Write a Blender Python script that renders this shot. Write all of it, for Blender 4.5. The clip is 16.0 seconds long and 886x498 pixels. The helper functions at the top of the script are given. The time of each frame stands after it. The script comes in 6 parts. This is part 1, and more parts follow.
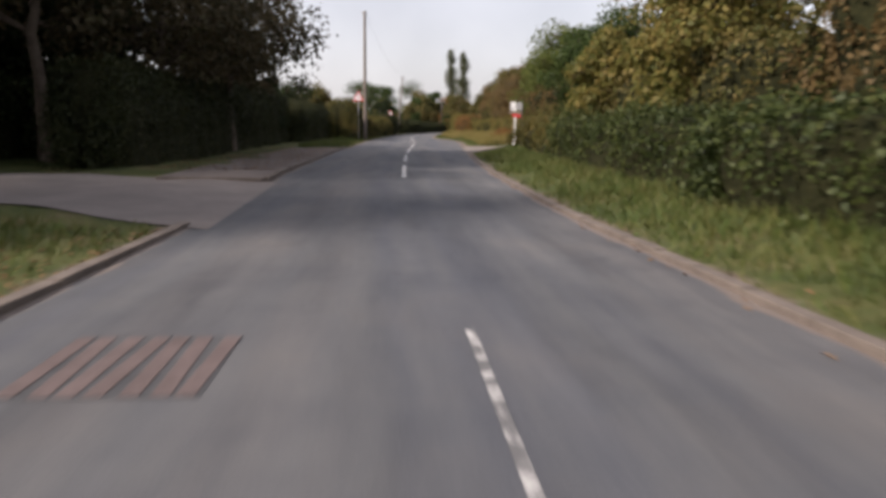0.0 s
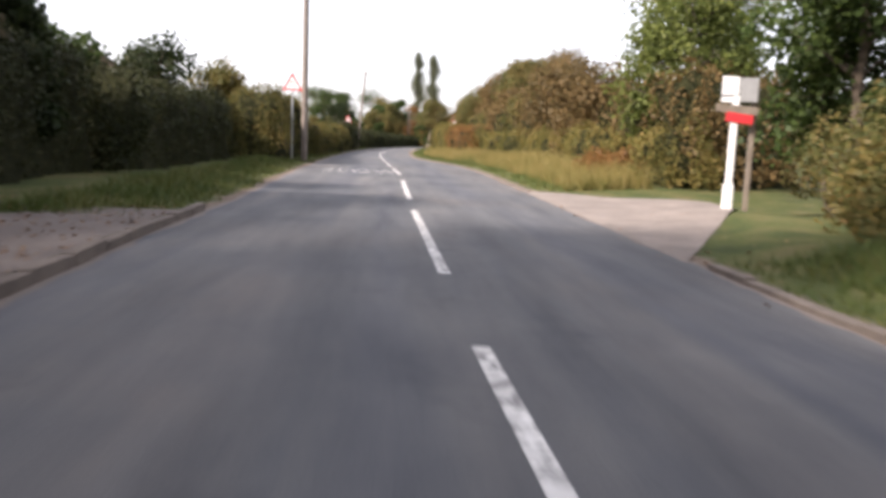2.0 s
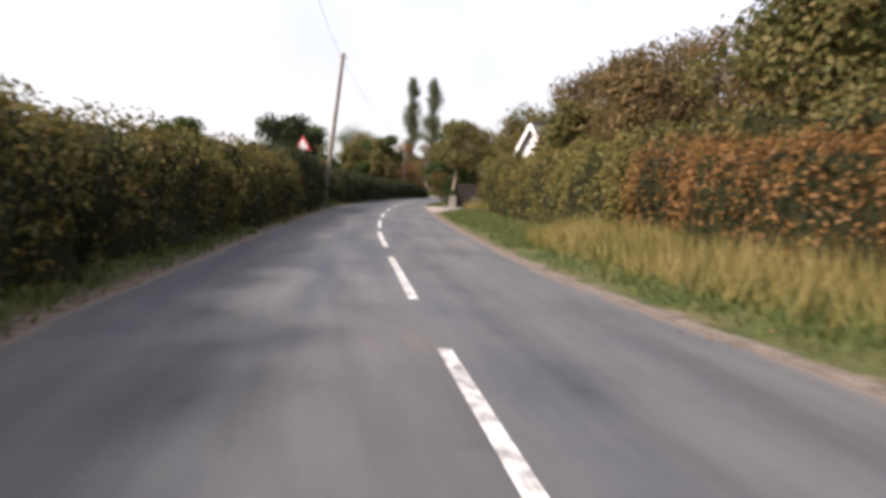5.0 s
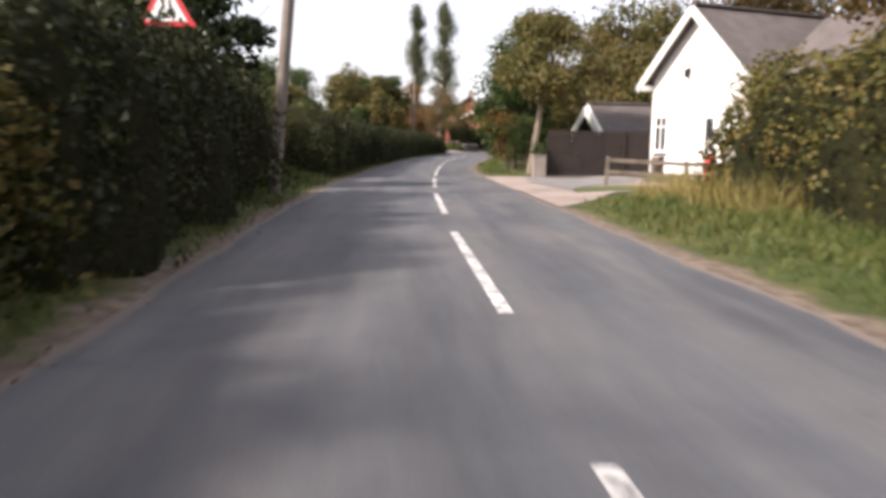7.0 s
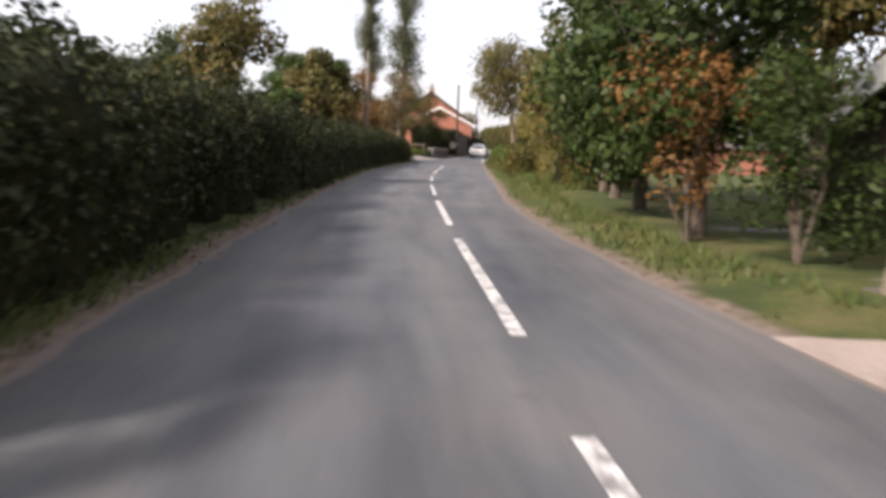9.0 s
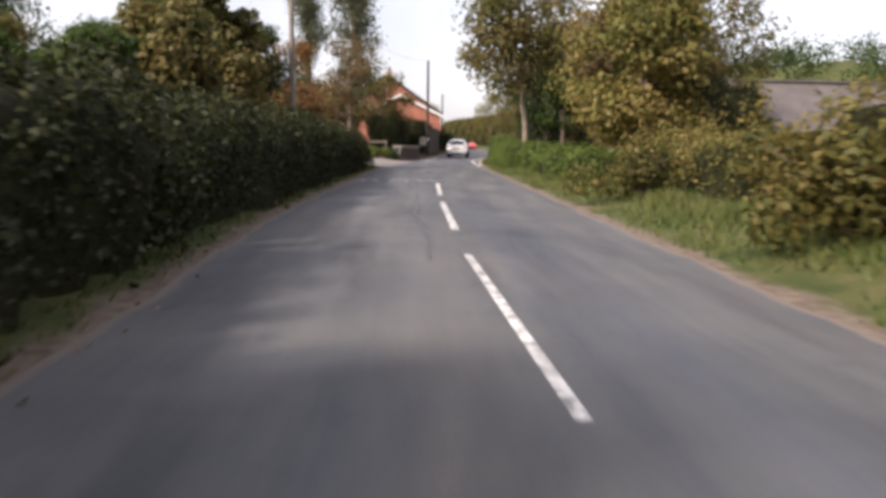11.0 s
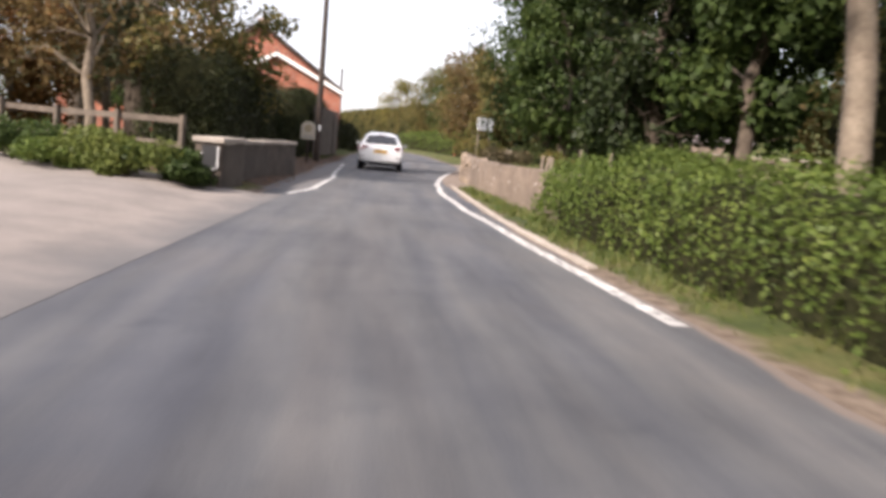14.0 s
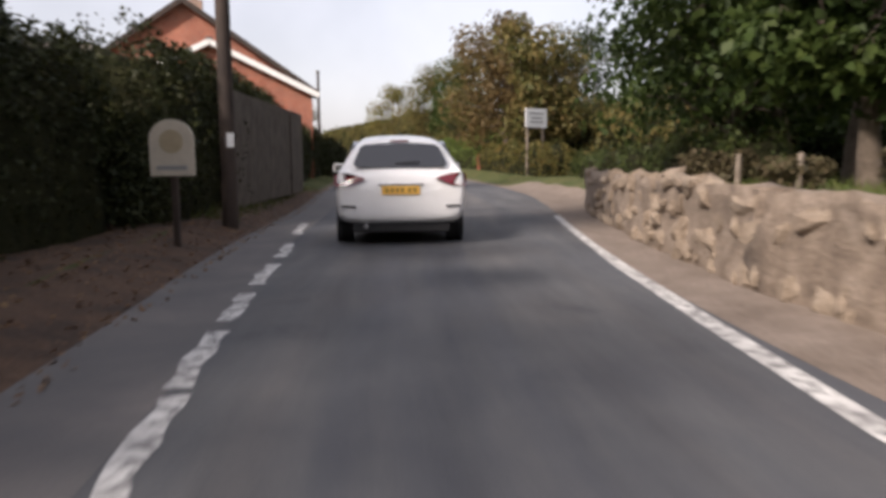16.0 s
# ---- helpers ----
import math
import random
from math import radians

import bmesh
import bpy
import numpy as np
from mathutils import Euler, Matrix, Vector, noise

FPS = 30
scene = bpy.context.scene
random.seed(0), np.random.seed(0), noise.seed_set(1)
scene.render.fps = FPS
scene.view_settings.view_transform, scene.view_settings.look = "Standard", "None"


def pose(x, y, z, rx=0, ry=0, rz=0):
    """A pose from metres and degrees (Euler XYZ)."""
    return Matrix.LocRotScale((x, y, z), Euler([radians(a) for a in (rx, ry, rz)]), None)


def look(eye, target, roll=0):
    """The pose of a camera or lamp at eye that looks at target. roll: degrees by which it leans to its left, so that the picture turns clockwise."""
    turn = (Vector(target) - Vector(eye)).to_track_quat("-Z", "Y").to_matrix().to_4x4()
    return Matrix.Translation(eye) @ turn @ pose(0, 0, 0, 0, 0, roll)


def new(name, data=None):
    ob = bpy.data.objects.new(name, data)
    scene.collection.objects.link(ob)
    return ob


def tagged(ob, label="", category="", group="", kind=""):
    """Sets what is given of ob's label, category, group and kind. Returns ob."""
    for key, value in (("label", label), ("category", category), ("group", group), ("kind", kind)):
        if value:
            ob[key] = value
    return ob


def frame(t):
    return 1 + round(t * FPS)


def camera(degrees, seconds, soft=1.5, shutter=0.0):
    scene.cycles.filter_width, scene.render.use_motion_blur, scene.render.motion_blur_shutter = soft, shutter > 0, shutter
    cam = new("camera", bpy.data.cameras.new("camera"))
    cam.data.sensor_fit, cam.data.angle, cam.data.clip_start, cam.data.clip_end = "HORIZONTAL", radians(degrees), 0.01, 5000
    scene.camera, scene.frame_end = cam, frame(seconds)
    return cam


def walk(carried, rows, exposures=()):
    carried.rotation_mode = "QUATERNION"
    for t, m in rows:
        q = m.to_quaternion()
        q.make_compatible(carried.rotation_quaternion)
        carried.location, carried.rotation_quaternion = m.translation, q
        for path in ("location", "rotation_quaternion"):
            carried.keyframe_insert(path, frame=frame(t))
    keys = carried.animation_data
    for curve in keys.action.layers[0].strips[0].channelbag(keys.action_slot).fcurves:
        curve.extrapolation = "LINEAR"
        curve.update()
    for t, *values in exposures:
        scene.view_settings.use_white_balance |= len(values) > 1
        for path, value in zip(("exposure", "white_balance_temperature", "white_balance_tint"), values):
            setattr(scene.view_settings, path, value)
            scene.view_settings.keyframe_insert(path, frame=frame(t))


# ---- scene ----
cam = camera(60, 16.0, soft=3.8, shutter=0.25)


def eye(x, y, z, yaw, pitch, roll):
    """Camera pose: place, turn to the left from +y, tilt upwards, lean to the left."""
    return pose(x, y, z, 90 + pitch, 0, yaw) @ pose(0, 0, 0, 0, 0, roll)


PATH = [
    (0, eye(0.00, -0.00, 1.242, 0.03, -9.07, 0.67)),
    (0.5, eye(-0.76, 7.26, 1.240, -0.84, -9.10, 0.41)),
    (1, eye(-1.35, 14.61, 1.235, -1.67, -8.44, 0.69)),
    (1.5, eye(-1.85, 21.87, 1.236, -2.19, -7.97, 0.12)),
    (2, eye(-2.19, 28.86, 1.238, -3.45, -7.98, 2.38)),
    (2.5, eye(-2.46, 35.78, 1.241, -4.58, -7.48, 3.88)),
    (3, eye(-2.73, 42.88, 1.242, -5.13, -6.74, 4.42)),
    (3.7, eye(-3.12, 53.02, 1.241, -5.14, -4.75, 4.03)),
    (4.4, eye(-3.51, 63.05, 1.240, -4.94, -3.98, 3.38)),
    (5, eye(-3.86, 71.51, 1.239, -4.86, -4.40, 2.98)),
    (5.5, eye(-4.16, 78.39, 1.242, -5.01, -5.71, 2.96)),
    (6, eye(-4.42, 84.83, 1.239, -5.02, -6.76, 2.73)),
    (6.5, eye(-4.64, 91.12, 1.239, -5.02, -7.43, 2.90)),
    (7, eye(-4.73, 97.33, 1.240, -5.10, -7.94, 1.15)),
    (7.5, eye(-4.71, 103.43, 1.241, -5.58, -7.96, 0.46)),
    (8, eye(-4.57, 109.26, 1.241, -6.51, -8.23, 0.39)),
    (8.5, eye(-4.28, 114.93, 1.240, -7.81, -7.91, 1.10)),
    (9.2, eye(-3.68, 122.94, 1.240, -9.37, -7.51, 2.44)),
    (9.9, eye(-2.94, 131.10, 1.240, -10.59, -7.15, 2.12)),
    (10.5, eye(-2.19, 138.19, 1.240, -11.50, -7.27, 1.29)),
    (11, eye(-1.50, 144.18, 1.240, -12.23, -7.85, 0.71)),
    (11.5, eye(-0.69, 150.24, 1.240, -13.27, -8.61, 0.54)),
    (12, eye(0.35, 156.39, 1.237, -14.76, -9.20, 1.11)),
    (12.5, eye(1.58, 162.57, 1.240, -16.24, -9.06, 1.62)),
    (13, eye(2.86, 168.60, 1.240, -17.94, -9.12, 2.31)),
    (13.5, eye(4.04, 174.53, 1.242, -19.63, -7.96, 3.62)),
    (14, eye(5.41, 179.93, 1.243, -20.92, -7.59, 5.12)),
    (14.5, eye(6.74, 185.03, 1.238, -21.38, -7.38, 4.80)),
    (15, eye(8.08, 190.24, 1.239, -21.06, -7.16, 3.41)),
    (15.5, eye(9.43, 195.51, 1.239, -20.60, -7.13, 1.13)),
    (16, eye(10.85, 200.75, 1.240, -20.83, -6.76, -0.47)),
]
walk(cam, PATH, exposures=[(0.0, 0.25, 6500, 18), (0.5, 0.6, 6500, 18), (1.0, 0.80, 6500, 18), (1.5, 1.20, 6500, 18), (2.0, 1.08, 6500, 18), (3.0, 0.44, 6500, 18), (5.5, 0.70, 6500, 18), (6.5, 0.75, 6500, 18), (7.5, 0.72, 6500, 18), (8.5, 0.70, 6500, 18), (11.0, 0.56, 6500, 18), (11.5, 0.7, 6500, 18), (12.0, 0.74, 6500, 18), (13.0, 0.95, 6500, 18), (13.5, 1.08, 6500, 18), (14.2, 0.85, 6500, 18), (15.0, 0.78, 6500, 18), (15.5, 0.55, 6500, 18), (16.0, 0.32, 6500, 18)])

# ---- world and sun ----
SUN_EL, SUN_AZ = radians(37), radians(243)
world = bpy.data.worlds.new("sky")
scene.world = world
world.use_nodes = True
wn = world.node_tree
sky = wn.nodes.new("ShaderNodeTexSky")
sky.sky_type = "NISHITA"
sky.sun_disc = False
sky.sun_elevation, sky.sun_rotation = SUN_EL, SUN_AZ
sky.air_density, sky.dust_density, sky.ozone_density = 1.0, 3.0, 1.0
wn.nodes["Background"].inputs["Strength"].default_value = 0.13
veil = wn.nodes.new("ShaderNodeMix")
veil.data_type = "RGBA"
veil.inputs[0].default_value = 0.6
cloud = wn.nodes.new("ShaderNodeTexNoise")  # thin bright cloud over the whole sky, slightly uneven
cloud.inputs["Scale"].default_value, cloud.inputs["Detail"].default_value = 3.5, 5.0
shade = wn.nodes.new("ShaderNodeMapRange")
for i, v in ((1, 0.35), (2, 0.65), (3, 5.7), (4, 7.6)):
    shade.inputs[i].default_value = v
wn.links.new(cloud.outputs[0], shade.inputs[0])
wn.links.new(shade.outputs[0], veil.inputs[7])
wn.links.new(sky.outputs[0], veil.inputs[6])
wn.links.new(veil.outputs[2], wn.nodes["Background"].inputs["Color"])
sun_dir = Vector((math.sin(SUN_AZ) * math.cos(SUN_EL), math.cos(SUN_AZ) * math.cos(SUN_EL), math.sin(SUN_EL)))
sun = new("sun", bpy.data.lights.new("sun", "SUN"))
sun.data.energy, sun.data.angle, sun.data.color = 5.0, radians(6.0), (1.0, 0.92, 0.80)
sun.matrix_world = look(sun_dir * 100, (0, 0, 0))


# ---- materials ----
def nodes_of(name):
    m = bpy.data.materials.new(name)
    m.use_nodes = True
    t = m.node_tree
    return m, t, t.nodes, t.links, t.nodes["Principled BSDF"]


def ramp(n, colours, stops=None):
    r = n.new("ShaderNodeValToRGB")
    e = r.color_ramp.elements
    k = len(colours)
    while len(e) < k:
        e.new(0.5)
    for i, c in enumerate(colours):
        e[i].position = stops[i] if stops else i / max(1, k - 1)
        e[i].color = (*c, 1)
    return r


def noise_node(n, l, scale, detail=4, coord=None, rough=0.6):
    t = n.new("ShaderNodeTexNoise")
    t.inputs["Scale"].default_value, t.inputs["Detail"].default_value, t.inputs["Roughness"].default_value = scale, detail, rough
    if coord is not None:
        l.new(coord, t.inputs["Vector"])
    return t


def position(n):
    return n.new("ShaderNodeNewGeometry").outputs["Position"]


def mix(n, l, fac, a, b, mode="MIX"):
    m = n.new("ShaderNodeMix")
    m.data_type, m.blend_type = "RGBA", mode
    for sock, v in ((m.inputs[0], fac), (m.inputs[6], a), (m.inputs[7], b)):
        if hasattr(v, "is_output"):
            l.new(v, sock)
        else:
            sock.default_value = v if isinstance(v, (int, float)) else (*v, 1)
    return m.outputs[2]


def bump(n, l, p, height, strength, dist):
    b = n.new("ShaderNodeBump")
    b.inputs["Strength"].default_value, b.inputs["Distance"].default_value = strength, dist
    l.new(height, b.inputs["Height"])
    l.new(b.outputs[0], p.inputs["Normal"])


def surface(name, colours, scale=3.0, fine=60.0, rough=0.8, relief=0.3, metal=0.0, grain=0.35, dist=0.01, spec=0.5):
    """A two-scale mottled surface: broad stains and fine grain, with relief."""
    m, t, n, l, p = nodes_of(name)
    pos = position(n)
    broad, small = noise_node(n, l, scale, 5, pos), noise_node(n, l, fine, 3, pos)
    r = ramp(n, colours, [0.3 + 0.4 * i / max(1, len(colours) - 1) for i in range(len(colours))])
    l.new(broad.outputs[0], r.inputs[0])
    g = ramp(n, [(1 - grain,) * 3, (1 + grain * 0.3,) * 3], [0.3, 0.7])
    l.new(small.outputs[0], g.inputs[0])
    l.new(mix(n, l, 1.0, r.outputs[0], g.outputs[0], "MULTIPLY"), p.inputs["Base Color"])
    p.inputs["Roughness"].default_value, p.inputs["Metallic"].default_value = rough, metal
    p.inputs["Specular IOR Level"].default_value = spec
    if relief:
        bump(n, l, p, small.outputs[0], relief, dist)
    return m


def plain(name, colour, rough=0.5, metal=0.0, coat=0.0, low=0.86):
    m, t, n, l, p = nodes_of(name)
    pos = position(n)
    r = ramp(n, [tuple(c * low for c in colour), colour], [0.35, 0.65])
    l.new(noise_node(n, l, 9.0, 4, pos).outputs[0], r.inputs[0])
    l.new(r.outputs[0], p.inputs["Base Color"])
    p.inputs["Roughness"].default_value, p.inputs["Metallic"].default_value = rough, metal
    p.inputs["Coat Weight"].default_value = coat
    return m


def foliage(name, colours, through_light=0.3, scale=0.5):
    """Leaves: each one its own shade, drifting in patches over the crown, letting some light through."""
    m, t, n, l, p = nodes_of(name)
    geo = n.new("ShaderNodeNewGeometry")
    drift = noise_node(n, l, scale, 4, geo.outputs["Position"])
    a = n.new("ShaderNodeMath")
    a.operation = "MULTIPLY_ADD"
    a.inputs[1].default_value, a.inputs[2].default_value = 0.5, -0.02
    l.new(geo.outputs["Random Per Island"], a.inputs[0])
    b = n.new("ShaderNodeMath")
    b.operation = "MULTIPLY_ADD"
    b.inputs[1].default_value = 1.15
    l.new(drift.outputs[0], b.inputs[0])
    l.new(a.outputs[0], b.inputs[2])
    c = n.new("ShaderNodeMath")
    c.operation = "SUBTRACT"
    c.inputs[1].default_value = 0.32
    l.new(b.outputs[0], c.inputs[0])
    r = ramp(n, colours)
    l.new(c.outputs[0], r.inputs[0])
    l.new(r.outputs[0], p.inputs["Base Color"])
    p.inputs["Roughness"].default_value = 0.55
    p.inputs["Specular IOR Level"].default_value = 0.22
    tr = n.new("ShaderNodeBsdfTranslucent")
    l.new(r.outputs[0], tr.inputs["Color"])
    sh = n.new("ShaderNodeMixShader")
    sh.inputs[0].default_value = through_light
    l.new(p.outputs[0], sh.inputs[1])
    l.new(tr.outputs[0], sh.inputs[2])
    l.new(sh.outputs[0], n["Material Output"].inputs["Surface"])
    return m


def asphalt_material():
    """Worn grey asphalt: aggregate grain, patches, paler wheel tracks, cracks and tar stains."""
    m, t, n, l, p = nodes_of("asphalt")
    pos = position(n)
    uv = n.new("ShaderNodeUVMap")
    uv.uv_map = "UVMap"
    stretch = n.new("ShaderNodeMapping")
    stretch.inputs["Scale"].default_value = (1.0, 0.12, 1.0)
    l.new(uv.outputs[0], stretch.inputs["Vector"])
    streak = noise_node(n, l, 1.6, 5, stretch.outputs[0])
    patch = noise_node(n, l, 0.35, 5, pos, 0.65)
    grain = noise_node(n, l, 90.0, 2, pos)
    base = ramp(n, [(0.064, 0.066, 0.073), (0.095, 0.097, 0.103), (0.129, 0.128, 0.130)], [0.3, 0.5, 0.72])
    l.new(streak.outputs[0], base.inputs[0])
    tint = ramp(n, [(0.78, 0.79, 0.83), (1.0, 1.0, 1.0), (1.16, 1.10, 1.04)], [0.33, 0.5, 0.68])
    l.new(patch.outputs[0], tint.inputs[0])
    col = mix(n, l, 1.0, base.outputs[0], tint.outputs[0], "MULTIPLY")
    g = ramp(n, [(0.72, 0.72, 0.72), (1.12, 1.12, 1.12)], [0.35, 0.68])
    l.new(grain.outputs[0], g.inputs[0])
    col = mix(n, l, 1.0, col, g.outputs[0], "MULTIPLY")
    # long bands drawn out along the road: some darker and bluish, some paler and brownish
    draw = n.new("ShaderNodeMapping")
    draw.inputs["Scale"].default_value = (0.75, 0.025, 1.0)
    l.new(uv.outputs[0], draw.inputs["Vector"])
    band = ramp(n, [(0.80, 0.83, 0.92), (1.0, 1.0, 1.0), (1.10, 1.05, 1.01)], [0.36, 0.5, 0.64])
    l.new(noise_node(n, l, 1.0, 3, draw.outputs[0]).outputs[0], band.inputs[0])
    col = mix(n, l, 1.0, col, band.outputs[0], "MULTIPLY")
    # small dark smudges and scuffs
    scuff = ramp(n, [(0.74, 0.75, 0.78), (1.0, 1.0, 1.0)], [0.30, 0.40])
    l.new(noise_node(n, l, 0.9, 6, pos, 0.7).outputs[0], scuff.inputs[0])
    col = mix(n, l, 1.0, col, scuff.outputs[0], "MULTIPLY")
    # grit and soil washed towards the margins
    soil = ramp(n, [(1, 1, 1), (0, 0, 0)], [0.0, 0.07])
    edge = n.new("ShaderNodeMath")
    edge.operation = "MULTIPLY_ADD"
    edge.inputs[1].default_value = 0.22
    edge.inputs[2].default_value = -0.05
    l.new(noise_node(n, l, 1.3, 4, pos).outputs[0], edge.inputs[0])
    margin = n.new("ShaderNodeUVMap")
    margin.uv_map = "margin"
    ms = n.new("ShaderNodeSeparateXYZ")
    l.new(margin.outputs[0], ms.inputs[0])
    sub = n.new("ShaderNodeMath")
    sub.operation = "SUBTRACT"
    l.new(ms.outputs["X"], sub.inputs[0])
    l.new(edge.outputs[0], sub.inputs[1])
    l.new(sub.outputs[0], soil.inputs[0])
    col = mix(n, l, soil.outputs[0], col, (0.15, 0.122, 0.105))
    l.new(col, p.inputs["Base Color"])
    p.inputs["Roughness"].default_value = 0.82
    p.inputs["Specular IOR Level"].default_value = 0.35
    bump(n, l, p, grain.outputs[0], 0.5, 0.006)
    return m


def marking_material():
    """Thermoplastic paint, chipped and dirty, with asphalt showing through."""
    m, t, n, l, p = nodes_of("road_paint")
    pos = position(n)
    wear = ramp(n, [(0, 0, 0), (1, 1, 1)], [0.42, 0.55])
    l.new(noise_node(n, l, 8.5, 6, pos, 0.7).outputs[0], wear.inputs[0])
    dirt = ramp(n, [(0.40, 0.39, 0.38), (0.66, 0.65, 0.63)], [0.35, 0.6])
    l.new(noise_node(n, l, 1.7, 4, pos).outputs[0], dirt.inputs[0])
    l.new(mix(n, l, wear.outputs[0], (0.16, 0.155, 0.155), dirt.outputs[0]), p.inputs["Base Color"])
    p.inputs["Roughness"].default_value = 0.7
    return m


def faded_marking():
    m, t, n, l, p = nodes_of("faded_paint")
    pos = position(n)
    wear = ramp(n, [(0, 0, 0), (1, 1, 1)], [0.47, 0.58])
    l.new(noise_node(n, l, 4.5, 6, pos, 0.7).outputs[0], wear.inputs[0])
    l.new(mix(n, l, wear.outputs[0], (0.105, 0.103, 0.105), (0.46, 0.45, 0.44)), p.inputs["Base Color"])
    p.inputs["Roughness"].default_value = 0.75
    return m


def ground_material():
    """Grass verge: green and straw patches, bare soil and grit beside the carriageway."""
    m, t, n, l, p = nodes_of("verge_ground")
    pos = position(n)
    r = ramp(n, [(0.038, 0.052, 0.018), (0.066, 0.082, 0.024), (0.11, 0.105, 0.04), (0.14, 0.112, 0.062)], [0.3, 0.47, 0.6, 0.72])
    l.new(noise_node(n, l, 0.9, 6, pos, 0.65).outputs[0], r.inputs[0])
    g = ramp(n, [(0.55, 0.55, 0.55), (1.2, 1.2, 1.2)], [0.3, 0.7])
    fine = noise_node(n, l, 38.0, 4, pos)
    l.new(fine.outputs[0], g.inputs[0])
    col = mix(n, l, 1.0, r.outputs[0], g.outputs[0], "MULTIPLY")
    uv = n.new("ShaderNodeUVMap")
    uv.uv_map = "margin"
    s = n.new("ShaderNodeSeparateXYZ")
    l.new(uv.outputs[0], s.inputs[0])
    w = n.new("ShaderNodeMath")
    w.operation = "MULTIPLY_ADD"
    w.inputs[1].default_value, w.inputs[2].default_value = 0.9, -0.3
    l.new(noise_node(n, l, 1.1, 4, pos).outputs[0], w.inputs[0])
    d = n.new("ShaderNodeMath")
    d.operation = "SUBTRACT"
    l.new(s.outputs["X"], d.inputs[0])
    l.new(w.outputs[0], d.inputs[1])
    soil = ramp(n, [(1, 1, 1), (0, 0, 0)], [0.0, 0.22])
    l.new(d.outputs[0], soil.inputs[0])
    earth = ramp(n, [(0.10, 0.074, 0.055), (0.205, 0.162, 0.128)], [0.35, 0.65])
    l.new(noise_node(n, l, 5.0, 5, pos).outputs[0], earth.inputs[0])
    col = mix(n, l, soil.outputs[0], col, earth.outputs[0])
    l.new(col, p.inputs["Base Color"])
    p.inputs["Roughness"].default_value = 0.95
    p.inputs["Specular IOR Level"].default_value = 0.2
    bump(n, l, p, fine.outputs[0], 0.8, 0.03)
    return m


def glass_material(name, tint, rough=0.05):
    m, t, n, l, p = nodes_of(name)
    p.inputs["Base Color"].default_value = (*tint, 1)
    p.inputs["Roughness"].default_value = rough
    p.inputs["Specular IOR Level"].default_value = 0.7
    p.inputs["Coat Weight"].default_value = 0.5
    return m


def brick_material():
    m, t, n, l, p = nodes_of("red_brick")
    pos = position(n)
    tc = n.new("ShaderNodeTexCoord")
    mp = n.new("ShaderNodeMapping")
    l.new(tc.outputs["UV"], mp.inputs["Vector"])
    b = n.new("ShaderNodeTexBrick")
    b.inputs["Color1"].default_value, b.inputs["Color2"].default_value = (0.36, 0.095, 0.05, 1), (0.27, 0.07, 0.04, 1)
    b.inputs["Mortar"].default_value = (0.34, 0.24, 0.19, 1)
    b.inputs["Scale"].default_value = 1.0
    b.inputs["Brick Width"].default_value, b.inputs["Row Height"].default_value, b.inputs["Mortar Size"].default_value = 0.225, 0.075, 0.01
    l.new(mp.outputs[0], b.inputs["Vector"])
    s = ramp(n, [(0.75, 0.75, 0.75), (1.15, 1.1, 1.05)], [0.35, 0.65])
    l.new(noise_node(n, l, 0.8, 5, pos).outputs[0], s.inputs[0])
    l.new(mix(n, l, 1.0, b.outputs[0], s.outputs[0], "MULTIPLY"), p.inputs["Base Color"])
    p.inputs["Roughness"].default_value = 0.9
    return m


BRICK_PLAIN = surface("garden_brick", [(0.25, 0.07, 0.042), (0.37, 0.12, 0.075)], 6.0, 40, 0.9, 0.6)
ASPHALT, PAINT, FADED, GROUND = asphalt_material(), marking_material(), faded_marking(), ground_material()
BRICK = brick_material()


def side_tarmac():
    """Pale tarmac that wears into darker asphalt where the side road meets the carriageway."""
    m = surface("side_tarmac", [(0.17, 0.15, 0.138), (0.27, 0.235, 0.215)], 0.9, 55, 0.9, 0.5)
    n, l = m.node_tree.nodes, m.node_tree.links
    p = n["Principled BSDF"]
    col = p.inputs["Base Color"].links[0].from_socket
    uv = n.new("ShaderNodeUVMap")
    uv.uv_map = "along"
    s = n.new("ShaderNodeSeparateXYZ")
    l.new(uv.outputs[0], s.inputs[0])
    w = n.new("ShaderNodeMath")
    w.operation = "MULTIPLY_ADD"
    w.inputs[1].default_value = 2.4
    l.new(noise_node(n, l, 0.9, 5, position(n)).outputs[0], w.inputs[0])
    l.new(s.outputs["X"], w.inputs[2])
    r = ramp(n, [(0, 0, 0), (1, 1, 1)], [0.25, 0.85])
    half = n.new("ShaderNodeMath")
    half.operation = "MULTIPLY"
    half.inputs[1].default_value = 0.28
    l.new(w.outputs[0], half.inputs[0])
    l.new(half.outputs[0], r.inputs[0])
    l.new(mix(n, l, r.outputs[0], (0.098, 0.096, 0.099), col), p.inputs["Base Color"])
    return m


